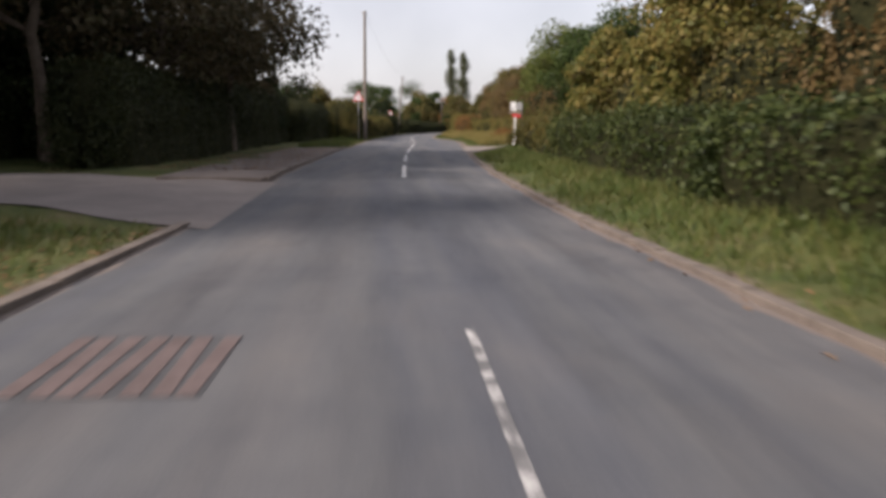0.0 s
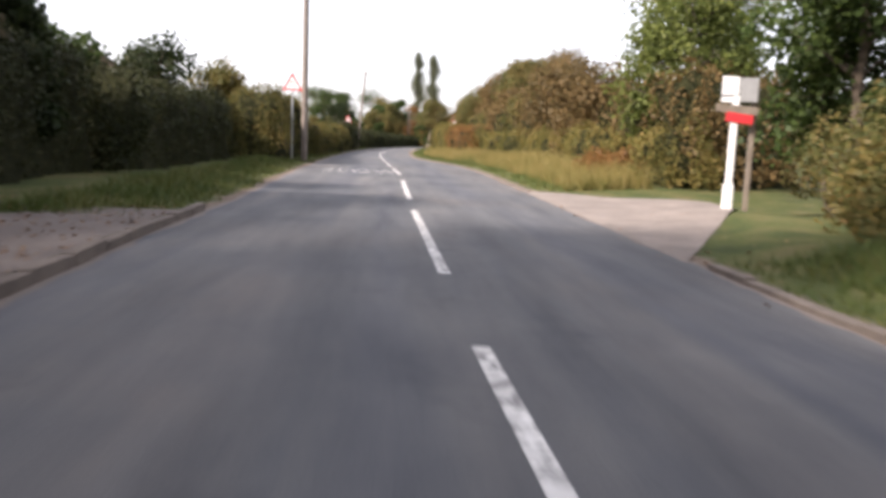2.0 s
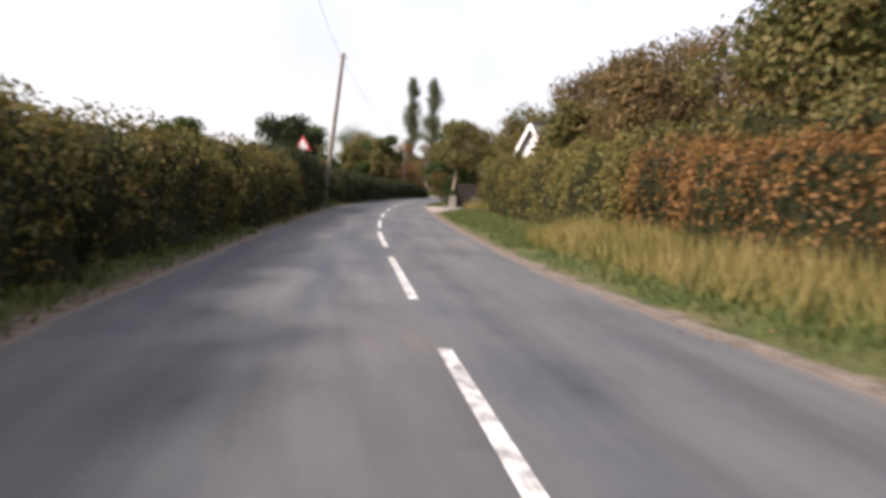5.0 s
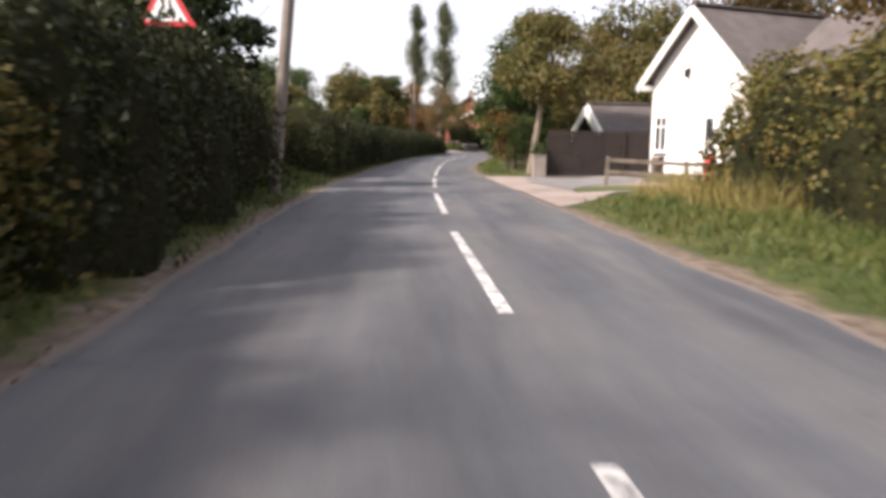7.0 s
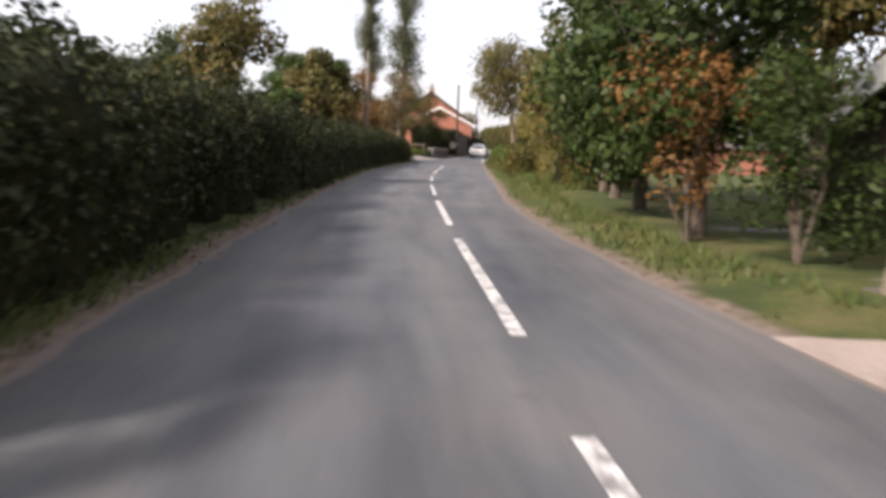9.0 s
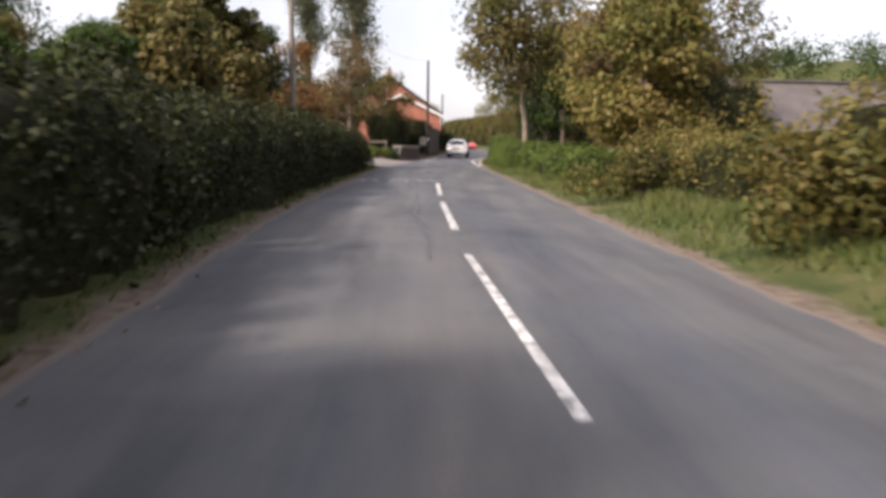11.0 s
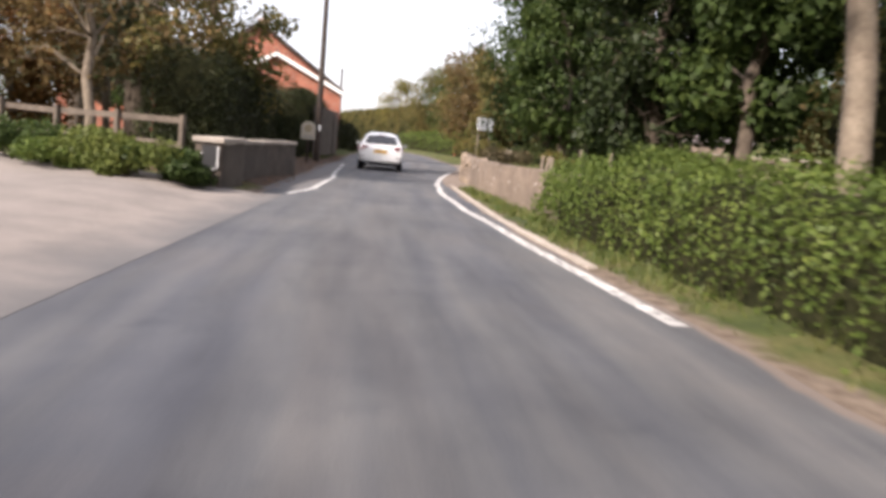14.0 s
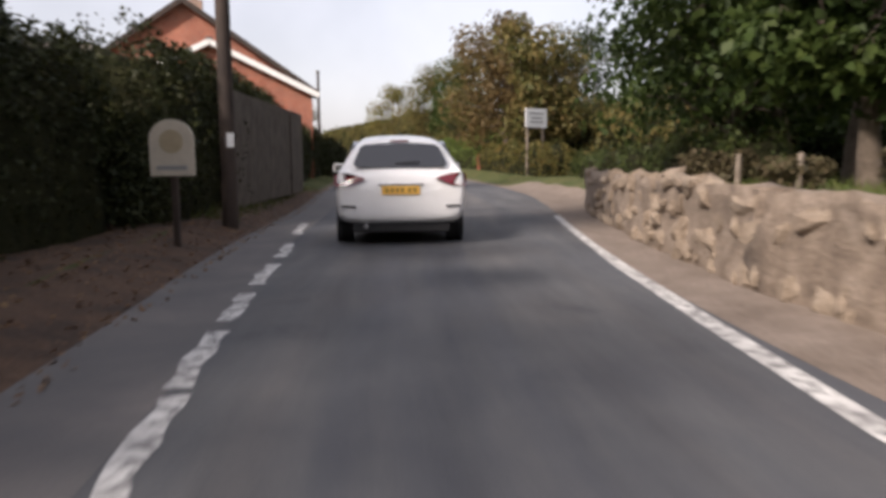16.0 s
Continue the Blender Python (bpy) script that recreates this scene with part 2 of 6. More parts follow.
SIDE_TARMAC = side_tarmac()
PALE_TARMAC = surface("pale_tarmac", [(0.15, 0.13, 0.12), (0.22, 0.19, 0.175)], 0.9, 55, 0.9, 0.5)
PAVING = surface("pavement_grit", [(0.095, 0.076, 0.068), (0.165, 0.135, 0.12)], 1.2, 45, 0.92, 0.5)
LAWN = surface("mown_lawn", [(0.07, 0.10, 0.022), (0.13, 0.15, 0.04)], 1.6, 60, 0.95, 0.9, dist=0.03)
LAYBY = surface("layby_grit", [(0.16, 0.135, 0.12), (0.26, 0.22, 0.195)], 1.3, 40, 0.95, 0.7, dist=0.02)
GRAVEL = surface("drive_gravel", [(0.24, 0.19, 0.165), (0.38, 0.31, 0.27)], 1.0, 40, 0.95, 0.8, dist=0.02)
KERB = surface("dirty_kerb", [(0.10, 0.08, 0.068), (0.19, 0.155, 0.13)], 2.5, 60, 0.92, 0.5)
CONCRETE = surface("kerb_concrete", [(0.20, 0.17, 0.15), (0.31, 0.275, 0.245)], 2.5, 60, 0.9, 0.5)
TAR = surface("tar_joint", [(0.05, 0.05, 0.052), (0.085, 0.084, 0.085)], 3, 70, 0.6, 0.2)
DRIVE_TARMAC = surface("drive_tarmac", [(0.15, 0.14, 0.137), (0.23, 0.215, 0.205)], 1.2, 50, 0.9, 0.4)
RUSTY = surface("rust_brown_blocks", [(0.095, 0.068, 0.064), (0.14, 0.102, 0.097)], 3, 60, 0.85, 0.6)
LEAF_BED = surface("leaf_mould", [(0.034, 0.022, 0.016), (0.075, 0.042, 0.026), (0.12, 0.07, 0.042)], 2.2, 22, 0.97, 0.9, dist=0.03)
EARTH = surface("bare_earth", [(0.15, 0.115, 0.09), (0.25, 0.20, 0.165)], 1.6, 28, 0.97, 0.8, dist=0.03)
STONE = surface("rough_stone", [(0.16, 0.12, 0.088), (0.25, 0.195, 0.145), (0.32, 0.26, 0.20)], 2.2, 30, 0.95, 0.9, dist=0.02)
MORTAR = surface("earth_and_mortar", [(0.13, 0.098, 0.075), (0.22, 0.17, 0.13), (0.31, 0.25, 0.20)], 3.2, 25, 0.97, 0.9, dist=0.03)
WALL_DARK = surface("weathered_wall", [(0.05, 0.04, 0.033), (0.11, 0.088, 0.07)], 1.6, 30, 0.95, 0.8, dist=0.02)
WALL_BROWN = surface("brown_render", [(0.075, 0.06, 0.048), (0.13, 0.103, 0.082)], 1.6, 30, 0.95, 0.8, dist=0.02)
WALL_BUFF = surface("buff_render", [(0.115, 0.086, 0.066), (0.18, 0.138, 0.108), (0.26, 0.20, 0.155)], 1.1, 30, 0.95, 0.6, dist=0.02)
COPING = surface("coping_stone", [(0.30, 0.26, 0.22), (0.44, 0.39, 0.34)], 2.5, 45, 0.9, 0.5)
WHITE_RENDER = surface("white_render", [(0.74, 0.73, 0.71), (0.82, 0.81, 0.80)], 0.8, 40, 0.85, 0.3, grain=0.08)
WHITE_PAINT = surface("white_wood_paint", [(0.72, 0.71, 0.69), (0.82, 0.81, 0.79)], 2.0, 40, 0.55, 0.1, grain=0.1)
SLATE = surface("roof_slate", [(0.085, 0.072, 0.068), (0.145, 0.122, 0.115)], 1.5, 20, 0.7, 0.6, dist=0.02)
FENCE_WOOD = surface("black_brown_fence_wood", [(0.016, 0.011, 0.010), (0.034, 0.023, 0.019)], 2.0, 50, 0.85, 0.4)
DARK_WOOD = surface("dark_creosoted_wood", [(0.028, 0.018, 0.014), (0.06, 0.04, 0.03)], 2.0, 50, 0.8, 0.4)
GREY_WOOD = surface("weathered_wood", [(0.14, 0.11, 0.085), (0.26, 0.215, 0.17)], 3.0, 60, 0.9, 0.5)
POLE_WOOD = surface("pole_wood", [(0.16, 0.13, 0.11), (0.25, 0.21, 0.18)], 2.0, 50, 0.85, 0.4)
BARK = surface("bark", [(0.07, 0.052, 0.038), (0.16, 0.125, 0.095)], 4.0, 30, 0.95, 1.0, dist=0.03)
PALE_BARK = surface("pale_bark", [(0.15, 0.115, 0.085), (0.28, 0.23, 0.175)], 4.0, 30, 0.95, 0.9, dist=0.03)
# near-black on purpose: the shade deep inside the hedges is put into this colour
SHADED_CORE = surface("shaded_inner_twigs", [(0.012, 0.014, 0.006), (0.030, 0.030, 0.012)], 5.0, 14, 0.95, 1.0, dist=0.05, spec=0.1)
STEEL = plain("galvanised_steel", (0.42, 0.43, 0.44), 0.45, 0.8)
SIGN_WHITE, SIGN_RED, SIGN_BLACK = plain("sign_white", (0.80, 0.80, 0.80), 0.45), plain("sign_red", (0.55, 0.03, 0.035), 0.45), plain("sign_black", (0.02, 0.02, 0.022), 0.5)
SIGN_CREAM, SIGN_GREY = plain("sign_cream", (0.56, 0.50, 0.40), 0.6), plain("sign_grey", (0.30, 0.30, 0.30), 0.6)
CAR_WHITE, CAR_RED = plain("white_car_paint", (0.82, 0.82, 0.82), 0.25, 0, 0.8, 0.975), plain("red_car_paint", (0.5, 0.025, 0.02), 0.25, 0, 0.8, 0.95)
TRIM, RUBBER = plain("black_plastic", (0.018, 0.018, 0.02), 0.55), plain("tyre_rubber", (0.02, 0.02, 0.021), 0.85)
CAR_GLASS, WIN_GLASS = glass_material("tinted_glass", (0.012, 0.013, 0.018)), glass_material("window_glass", (0.03, 0.035, 0.04), 0.08)
LENS_RED, PLATE, CHROME = glass_material("red_lens", (0.15, 0.006, 0.014), 0.12), plain("amber_plate", (0.78, 0.46, 0.09), 0.4), plain("chrome", (0.6, 0.6, 0.6), 0.15, 1.0)
HEDGE_DARK = foliage("hedge_leaves_dark", [(0.014, 0.022, 0.008), (0.034, 0.050, 0.014), (0.066, 0.082, 0.022), (0.10, 0.095, 0.035)], 0.25, 0.8)
# darker copy of the hedge leaves: shade on the left hedges' road side, as colour
HEDGE_SHADED = foliage("hedge_leaves_shaded", [(0.010, 0.014, 0.006), (0.023, 0.030, 0.010), (0.043, 0.048, 0.016), (0.072, 0.058, 0.026)], 0.2, 0.8)
HEDGE_MIX = foliage("hedge_leaves_autumn", [(0.036, 0.042, 0.013), (0.078, 0.080, 0.021), (0.145, 0.115, 0.032), (0.20, 0.105, 0.04)], 0.3, 0.7)
HEDGE_TRIM = foliage("hedge_leaves_trimmed", [(0.035, 0.058, 0.013), (0.09, 0.13, 0.026), (0.16, 0.19, 0.045)], 0.3, 1.5)
HEDGE_GOLD = foliage("hedge_leaves_golden", [(0.055, 0.065, 0.018), (0.125, 0.12, 0.032), (0.21, 0.165, 0.05), (0.22, 0.13, 0.05)], 0.35, 0.7)
RUSSET = foliage("leaves_russet", [(0.070, 0.046, 0.019), (0.162, 0.087, 0.030), (0.267, 0.133, 0.046), (0.162, 0.139, 0.046)], 0.40, 0.8)
TREE_GREEN = foliage("leaves_green", [(0.021, 0.037, 0.012), (0.049, 0.077, 0.020), (0.093, 0.122, 0.030)], 0.40, 0.4)
TREE_DARK = foliage("leaves_dark_green", [(0.012, 0.020, 0.008), (0.028, 0.042, 0.014), (0.056, 0.067, 0.023)], 0.32, 0.4)
TREE_UMBER = foliage("leaves_umber", [(0.028, 0.028, 0.016), (0.066, 0.058, 0.030), (0.117, 0.090, 0.050), (0.078, 0.095, 0.038)], 0.35, 0.4)
TREE_OLIVE = foliage("leaves_olive", [(0.046, 0.060, 0.020), (0.099, 0.102, 0.031), (0.180, 0.139, 0.049), (0.151, 0.099, 0.042)], 0.40, 0.4)
TREE_GOLD = foliage("leaves_gold", [(0.070, 0.087, 0.023), (0.151, 0.151, 0.042), (0.244, 0.191, 0.058), (0.197, 0.116, 0.046)], 0.45, 0.35)
TREE_BROWN = foliage("leaves_brown", [(0.058, 0.049, 0.021), (0.116, 0.084, 0.035), (0.186, 0.122, 0.052), (0.099, 0.099, 0.032)], 0.40, 0.35)
# paled and greyed: the air's haze over the far poplars is mixed into the leaves
HAZED_POPLAR = foliage("leaves_poplar_hazed", [(0.06, 0.07, 0.04), (0.11, 0.12, 0.065), (0.17, 0.175, 0.10)], 0.3, 0.6)
GRASS = foliage("grass_blades", [(0.032, 0.053, 0.012), (0.065, 0.095, 0.022), (0.12, 0.125, 0.038), (0.17, 0.14, 0.065)], 0.22, 0.7)
DRY_GRASS = foliage("dry_grass_blades", [(0.09, 0.095, 0.025), (0.19, 0.165, 0.05), (0.30, 0.235, 0.09), (0.33, 0.23, 0.11)], 0.35, 0.6)
BRIGHT_LEAF = foliage("leaves_bright_green", [(0.056, 0.077, 0.019), (0.116, 0.142, 0.035), (0.186, 0.195, 0.053)], 0.45, 0.4)
LITTER = foliage("fallen_leaves", [(0.10, 0.05, 0.028), (0.20, 0.11, 0.055), (0.30, 0.20, 0.10)], 0.1, 2.0)


# ---- builders ----
def finish(name, me, material, parent=None, label="", smooth=False):
    me.materials.append(material)
    if smooth:
        me.polygons.foreach_set("use_smooth", [True] * len(me.polygons))
    ob = new(name, me)
    if parent is not None:
        ob.parent = parent
    if label:
        ob["label"] = label
    return ob


def part(name, bm, material, parent, label="", smooth=False):
    """Links a bmesh as one mesh object under a thing or a part."""
    me = bpy.data.meshes.new(name)
    bm.to_mesh(me)
    bm.free()
    return finish(name, me, material, parent, label, smooth)


def raw(name, verts, faces, material, parent=None, label="", smooth=False, uvs=None):
    """A mesh object from arrays: verts (n, 3), faces (m, k); uvs: {layer: (n, 2)} by vertex."""
    v, f = np.asarray(verts, np.float32), np.asarray(faces, np.int32)
    me = bpy.data.meshes.new(name)
    k = f.shape[1]
    me.vertices.add(len(v))
    me.vertices.foreach_set("co", v.ravel())
    me.loops.add(f.size)
    me.loops.foreach_set("vertex_index", f.ravel())
    me.polygons.add(len(f))
    me.polygons.foreach_set("loop_start", np.arange(0, f.size, k, dtype=np.int32))
    me.update(calc_edges=True)
    for layer, uv in (uvs or {}).items():
        lay = me.uv_layers.new(name=layer)
        lay.data.foreach_set("uv", np.asarray(uv, np.float32)[f.ravel()].ravel())
    me.validate()
    return finish(name, me, material, parent, label, smooth)


def thing(name, m, label, category, group="", kind="", size=1.0):
    ob = new(name)
    ob.empty_display_size = 0.2
    ob.matrix_world = m @ Matrix.Scale(size, 4)
    return tagged(ob, label, category, group, kind)


def box(bm, size, m=None, bevel=0.0):
    """Adds a box of that size, centred, at the pose m, to a bmesh."""
    made = bmesh.ops.create_cube(bm, size=1.0, matrix=(m or Matrix()) @ Matrix.Diagonal((*size, 1)))
    if bevel:
        edges = list({e for v in made["verts"] for e in v.link_edges})
        bmesh.ops.bevel(bm, geom=edges, offset=bevel, segments=2, affect="EDGES", profile=0.7)
    return bm


def boxed(size, m=None, bevel=0.0):
    return box(bmesh.new(), size, m, bevel)


def cyl(bm, r0, r1, depth, m=None, sides=16):
    bmesh.ops.create_cone(bm, cap_ends=True, segments=sides, radius1=r0, radius2=r1, depth=depth, matrix=m or Matrix())
    return bm


def tube_arrays(pts, radii, sides=7, wobble=0.0, rng=None):
    """Verts and quads of a tapered tube along points."""
    pts, n = np.asarray(pts, float), len(pts)
    tang = np.gradient(pts, axis=0)
    tang /= np.linalg.norm(tang, axis=1, keepdims=True) + 1e-9
    ref = np.where(np.abs(tang[:, 2:3]) > 0.9, [[1.0, 0, 0]], [[0, 0, 1.0]])
    a = np.cross(tang, ref)
    a /= np.linalg.norm(a, axis=1, keepdims=True)
    b = np.cross(tang, a)
    ang = np.linspace(0, 2 * np.pi, sides, endpoint=False)
    rad = np.asarray(radii, float)[:, None] * (1 + (wobble * rng.standard_normal((n, sides)) if wobble else 0))
    ring = pts[:, None] + rad[..., None] * (np.cos(ang)[None, :, None] * a[:, None] + np.sin(ang)[None, :, None] * b[:, None])
    i, j = np.meshgrid(np.arange(n - 1), np.arange(sides), indexing="ij")
    k = (j + 1) % sides
    return ring.reshape(-1, 3), np.stack([i * sides + j, i * sides + k, (i + 1) * sides + k, (i + 1) * sides + j], -1).reshape(-1, 4)


def joined(pieces):
    vs, fs, at = [], [], 0
    for v, f in pieces:
        vs.append(v)
        fs.append(f + at)
        at += len(v)
    return np.concatenate(vs), np.concatenate(fs)


def lumps(p, scale, seed, octaves=3):
    """A smooth random field between about -1 and 1 at points (n, 3)."""
    r = np.random.default_rng(seed)
    out, amp = 0.0, 1.0
    for o in range(octaves):
        for _ in range(3):
            w = r.normal(size=3) * scale * (1.9**o)
            out = out + amp * np.sin(p @ w + r.uniform(0, 6.28)) / 2.2
        amp *= 0.55
    return out / 1.6


def leaf_arrays(pts, normals, size, rng, spread=0.8, slim=0.6):
    """Small folded leaves at points, facing roughly along the normals."""
    n = len(pts)
    d = normals + spread * rng.normal(size=(n, 3))
    d /= np.linalg.norm(d, axis=1, keepdims=True) + 1e-9
    t = np.cross(d, rng.normal(size=(n, 3)))
    t /= np.linalg.norm(t, axis=1, keepdims=True) + 1e-9
    s = np.cross(d, t)
    size = size * rng.uniform(0.6, 1.35, (n, 1))
    fold = 0.25 * size * d
    v = np.stack([pts - t * size * 0.5, pts + s * size * 0.5 * slim + fold, pts + t * size * 0.5, pts - s * size * 0.5 * slim + fold], 1)
    return v.reshape(-1, 3), np.arange(4 * n).reshape(n, 4)


# ---- the lie of the road ----
ROAD = np.array([  # along, left edge, right edge
    (-84, 2.6, 8.2), (-28, -1, 4.6), (0, -2.55, 2.75), (5, -2.88, 2.36), (11, -3.2, 1.75), (20, -4.15, 1.32), (28, -4.6, 1.15),
    (37, -5.15, 1.13), (46, -5.4, 1.2), (54, -5.85, 1.15), (63, -6.15, 1.2), (70, -6.35, 0.7), (76, -6.5, -0.4), (83, -6.6, -1.25),
    (90, -6.6, -1.35), (97, -6.55, -1.38), (103, -6.58, -1.38), (108, -6.5, -1.25), (113, -6.3, -1.15), (119, -5.97, -0.9), (125, -5.5, -0.72),
    (131, -4.9, -0.5), (138, -4.15, 0.35), (143, -3.55, 1.3), (148, -2.93, 2.3), (152, -2.3, 3), (156, -1.8, 3.75), (160, -1.1, 4.55),
    (164, -0.2, 5.3), (168, 0.55, 6.1), (172, 1.4, 6.8), (176, 2.15, 7.6), (180, 3.1, 8.4), (185, 4.2, 9.55), (189.4, 5.4, 10.5),
    (192.5, 6.4, 11.2), (195, 7.2, 11.95), (198.8, 8.25, 13), (202, 9.2, 14), (205, 10.15, 14.8), (208.2, 10.95, 16.05), (212, 11.85, 17.7),
    (215.5, 13.1, 19.3), (222, 15, 22.2), (228, 16.5, 24.2), (240, 20, 27.4), (258, 25.5, 32.6), (280, 29.8, 37), (308, 33, 40.5),
    (350, 36, 43.8), (420, 37, 45), (587, 28, 36)])


def smooth_table(col):
    ys = np.arange(-84.0, 587.5, 1.0)
    x = np.interp(ys, ROAD[:, 0], ROAD[:, col])
    k = np.exp(-(np.arange(-7, 8) / 3.0) ** 2)
    return ys, np.convolve(np.pad(x, 7, mode="edge"), k / k.sum(), "valid")


YS, LEFT = smooth_table(1)
RIGHT = smooth_table(2)[1]


def left(y):
    return np.interp(y, YS, LEFT)


def right(y):
    return np.interp(y, YS, RIGHT)


# along, rise of the left verge, of the right one, width of the left slope, start and width of the right slope
BANK = np.array([(-84, 0.08, 0.2, 2.2, 0.1, 2.2), (20, 0.08, 0.22, 2.2, 0.1, 2.2), (36, 0.08, 0.2, 2.2, 0.1, 2.2), (42, 0.12, 0.2, 2.2, 0.1, 2.2), (44, 0.14, 0.06, 2.2, 0.1, 2.2),
                 (47, 0.15, 0.06, 2.2, 0.1, 2.2), (51, 0.15, 0.26, 2.2, 0.1, 2.2), (60, 0.15, 0.28, 2.2, 0.1, 2.2), (86, 0.2, 0.22, 2.2, 0.1, 2.2), (108, 0.3, 0.24, 2.2, 0.1, 2.2),
                 (118, 0.3, 0.05, 2.2, 0.1, 2.2), (130, 0.3, 0.1, 2.2, 0.1, 2.2), (143, 0.32, 0.28, 2.2, 0.1, 2.2), (165, 0.22, 0.15, 2.2, 0.1, 2.2), (182, 0.12, 0.12, 2.2, 0.1, 2.2),
                 (188, 0.1, 0.15, 2.2, 0.2, 1.4), (191, 0.12, 0.3, 2.0, 1.85, 0.4), (195, 0.16, 0.52, 1.6, 1.45, 0.4), (198.8, 0.2, 0.58, 1.0, 1.0, 0.4), (202, 0.22, 0.62, 1.0, 0.78, 0.4),
                 (205, 0.2, 0.64, 1.0, 0.95, 0.4), (209, 0.2, 0.64, 1.0, 1.05, 0.4), (216, 0.2, 0.6, 1.2, 1.15, 0.5), (228, 0.3, 0.35, 2, 0.5, 2.2), (240, 0.3, 0.3, 2.2, 0.1, 2.2), (587, 0.3, 0.3, 2.2, 0.1, 2.2)])


def smoothstep(u):
    u = np.clip(u, 0, 1)
    return u * u * (3 - 2 * u)


def height(x, y):
    """The ground's height: the carriageway lies at zero, the verges rise beside it."""
    x, y = np.asarray(x, float), np.asarray(y, float)
    dl, dr = left(y) - x, x - right(y)
    bl, br = np.interp(y, BANK[:, 0], BANK[:, 1]), np.interp(y, BANK[:, 0], BANK[:, 2])
    wl, sr, wr = (np.interp(y, BANK[:, 0], BANK[:, c]) for c in (3, 4, 5))
    z = np.where(dl > 0, bl * smoothstep((dl - 0.1) / wl), np.where(dr > 0, br * smoothstep((dr - sr) / wr), 0.0))
    far = np.maximum(np.maximum(dl, dr), 0)
    z = z + 0.06 * np.sin(x * 1.3 + y * 0.6) * np.sin(y * 0.9 - x * 0.4) * smoothstep(far / 2)
    hill = smoothstep((far - 80) / 260) * 9.0
    return z + hill + 26 * np.exp(-((x - 158) / 55) ** 2 - ((y - 349) / 60) ** 2)  # a wooded knoll far off


def ground_z(x, y):
    return float(height(x, y))


def build_ground():
    offs = np.array([0.0, 0.12, 0.3, 0.5, 0.8, 1.1, 1.5, 2.0, 2.7, 3.6, 5, 7, 10, 15, 22, 32, 50, 80, 98, 115, 130, 150, 180, 220, 400, 900])
    ys = np.concatenate([np.arange(-1284, -84, 120.0), np.arange(-84, 300, 0.8), np.arange(300.4, 587, 8.0), np.arange(587, 2700, 160.0)])
    rows, mar = [], []
    for y in ys:
        a, b = left(y), right(y)
        xs = np.concatenate([(a - offs)[::-1], [a + 0.35, (a + b) / 2, b - 0.35], b + offs])
        z = height(xs, np.full(len(xs), y))
        inside = (xs > a + 0.05) & (xs < b - 0.05)
        z = np.where(inside, -0.06, z - np.where(np.abs(np.concatenate([offs[::-1], [1, 1, 1], offs])) < 0.01, 0.012, 0.0))
        d = np.concatenate([offs[::-1], [0, 0, 0], offs])
        rows.append(np.stack([xs, np.full(len(xs), y), z], -1))
        mar.append(np.stack([d, np.zeros(len(d))], -1))
    v, n, k = np.concatenate(rows), len(ys), len(rows[0])
    i, j = np.meshgrid(np.arange(n - 1), np.arange(k - 1), indexing="ij")
    f = np.stack([i * k + j, i * k + j + 1, (i + 1) * k + j + 1, (i + 1) * k + j], -1).reshape(-1, 4)
    ob = raw("ground", v, f, GROUND, smooth=True, uvs={"margin": np.concatenate(mar)})
    return tagged(ob, "grass verges and fields beside the road with bare soil margins", "ground", kind="structure")


def ribbon(name, xa, xb, ys, z, material, across=6, label="", category="road", kind="structure", crown=0.0, parent=None):
    """A strip of surface between two edges given as functions of y."""
    t = np.linspace(0, 1, across + 1)
    if across > 10:
        t = np.concatenate([[0, 0.012, 0.03, 0.06, 0.1], np.linspace(0.16, 0.84, across - 9), [0.9, 0.94, 0.97, 0.988, 1]])
    rows, uv, mar = [], [], []
    for y in ys:
        a, b = float(xa(y)), float(xb(y))
        x = a + (b - a) * t
        zz = z + crown * (1 - (2 * t - 1) ** 2)
        rows.append(np.stack([x, np.full(len(t), y), zz], -1))
        uv.append(np.stack([x - (a + b) / 2, np.full(len(t), y)], -1))
        mar.append(np.stack([np.minimum(x - a, b - x), 0 * t], -1))
    k, n = across + 1, len(ys)
    i, j = np.meshgrid(np.arange(n - 1), np.arange(k - 1), indexing="ij")
    f = np.stack([i * k + j, i * k + j + 1, (i + 1) * k + j + 1, (i + 1) * k + j], -1).reshape(-1, 4)
    ob = raw(name, np.concatenate(rows), f, material, parent, smooth=True, uvs={"UVMap": np.concatenate(uv), "margin": np.concatenate(mar)})
    return tagged(ob, label, category if parent is None else "", kind=kind if parent is None else "")


def ragged(fn, amp, seed, side):
    ph = np.random.default_rng(seed).uniform(0, 6, 4)
    return lambda y: fn(y) + side * amp * (np.sin(y * 1.7 + ph[0]) + 0.6 * np.sin(y * 4.1 + ph[1]) + 0.5 * np.sin(y * 0.6 + ph[2])) / 2


build_ground()
road = ribbon("road", ragged(left, 0.06, 1, 1), ragged(right, 0.06, 2, 1), np.arange(-84, 587, 0.6), 0.0, ASPHALT, 12, "worn grey asphalt country road with pale wheel tracks", "road")


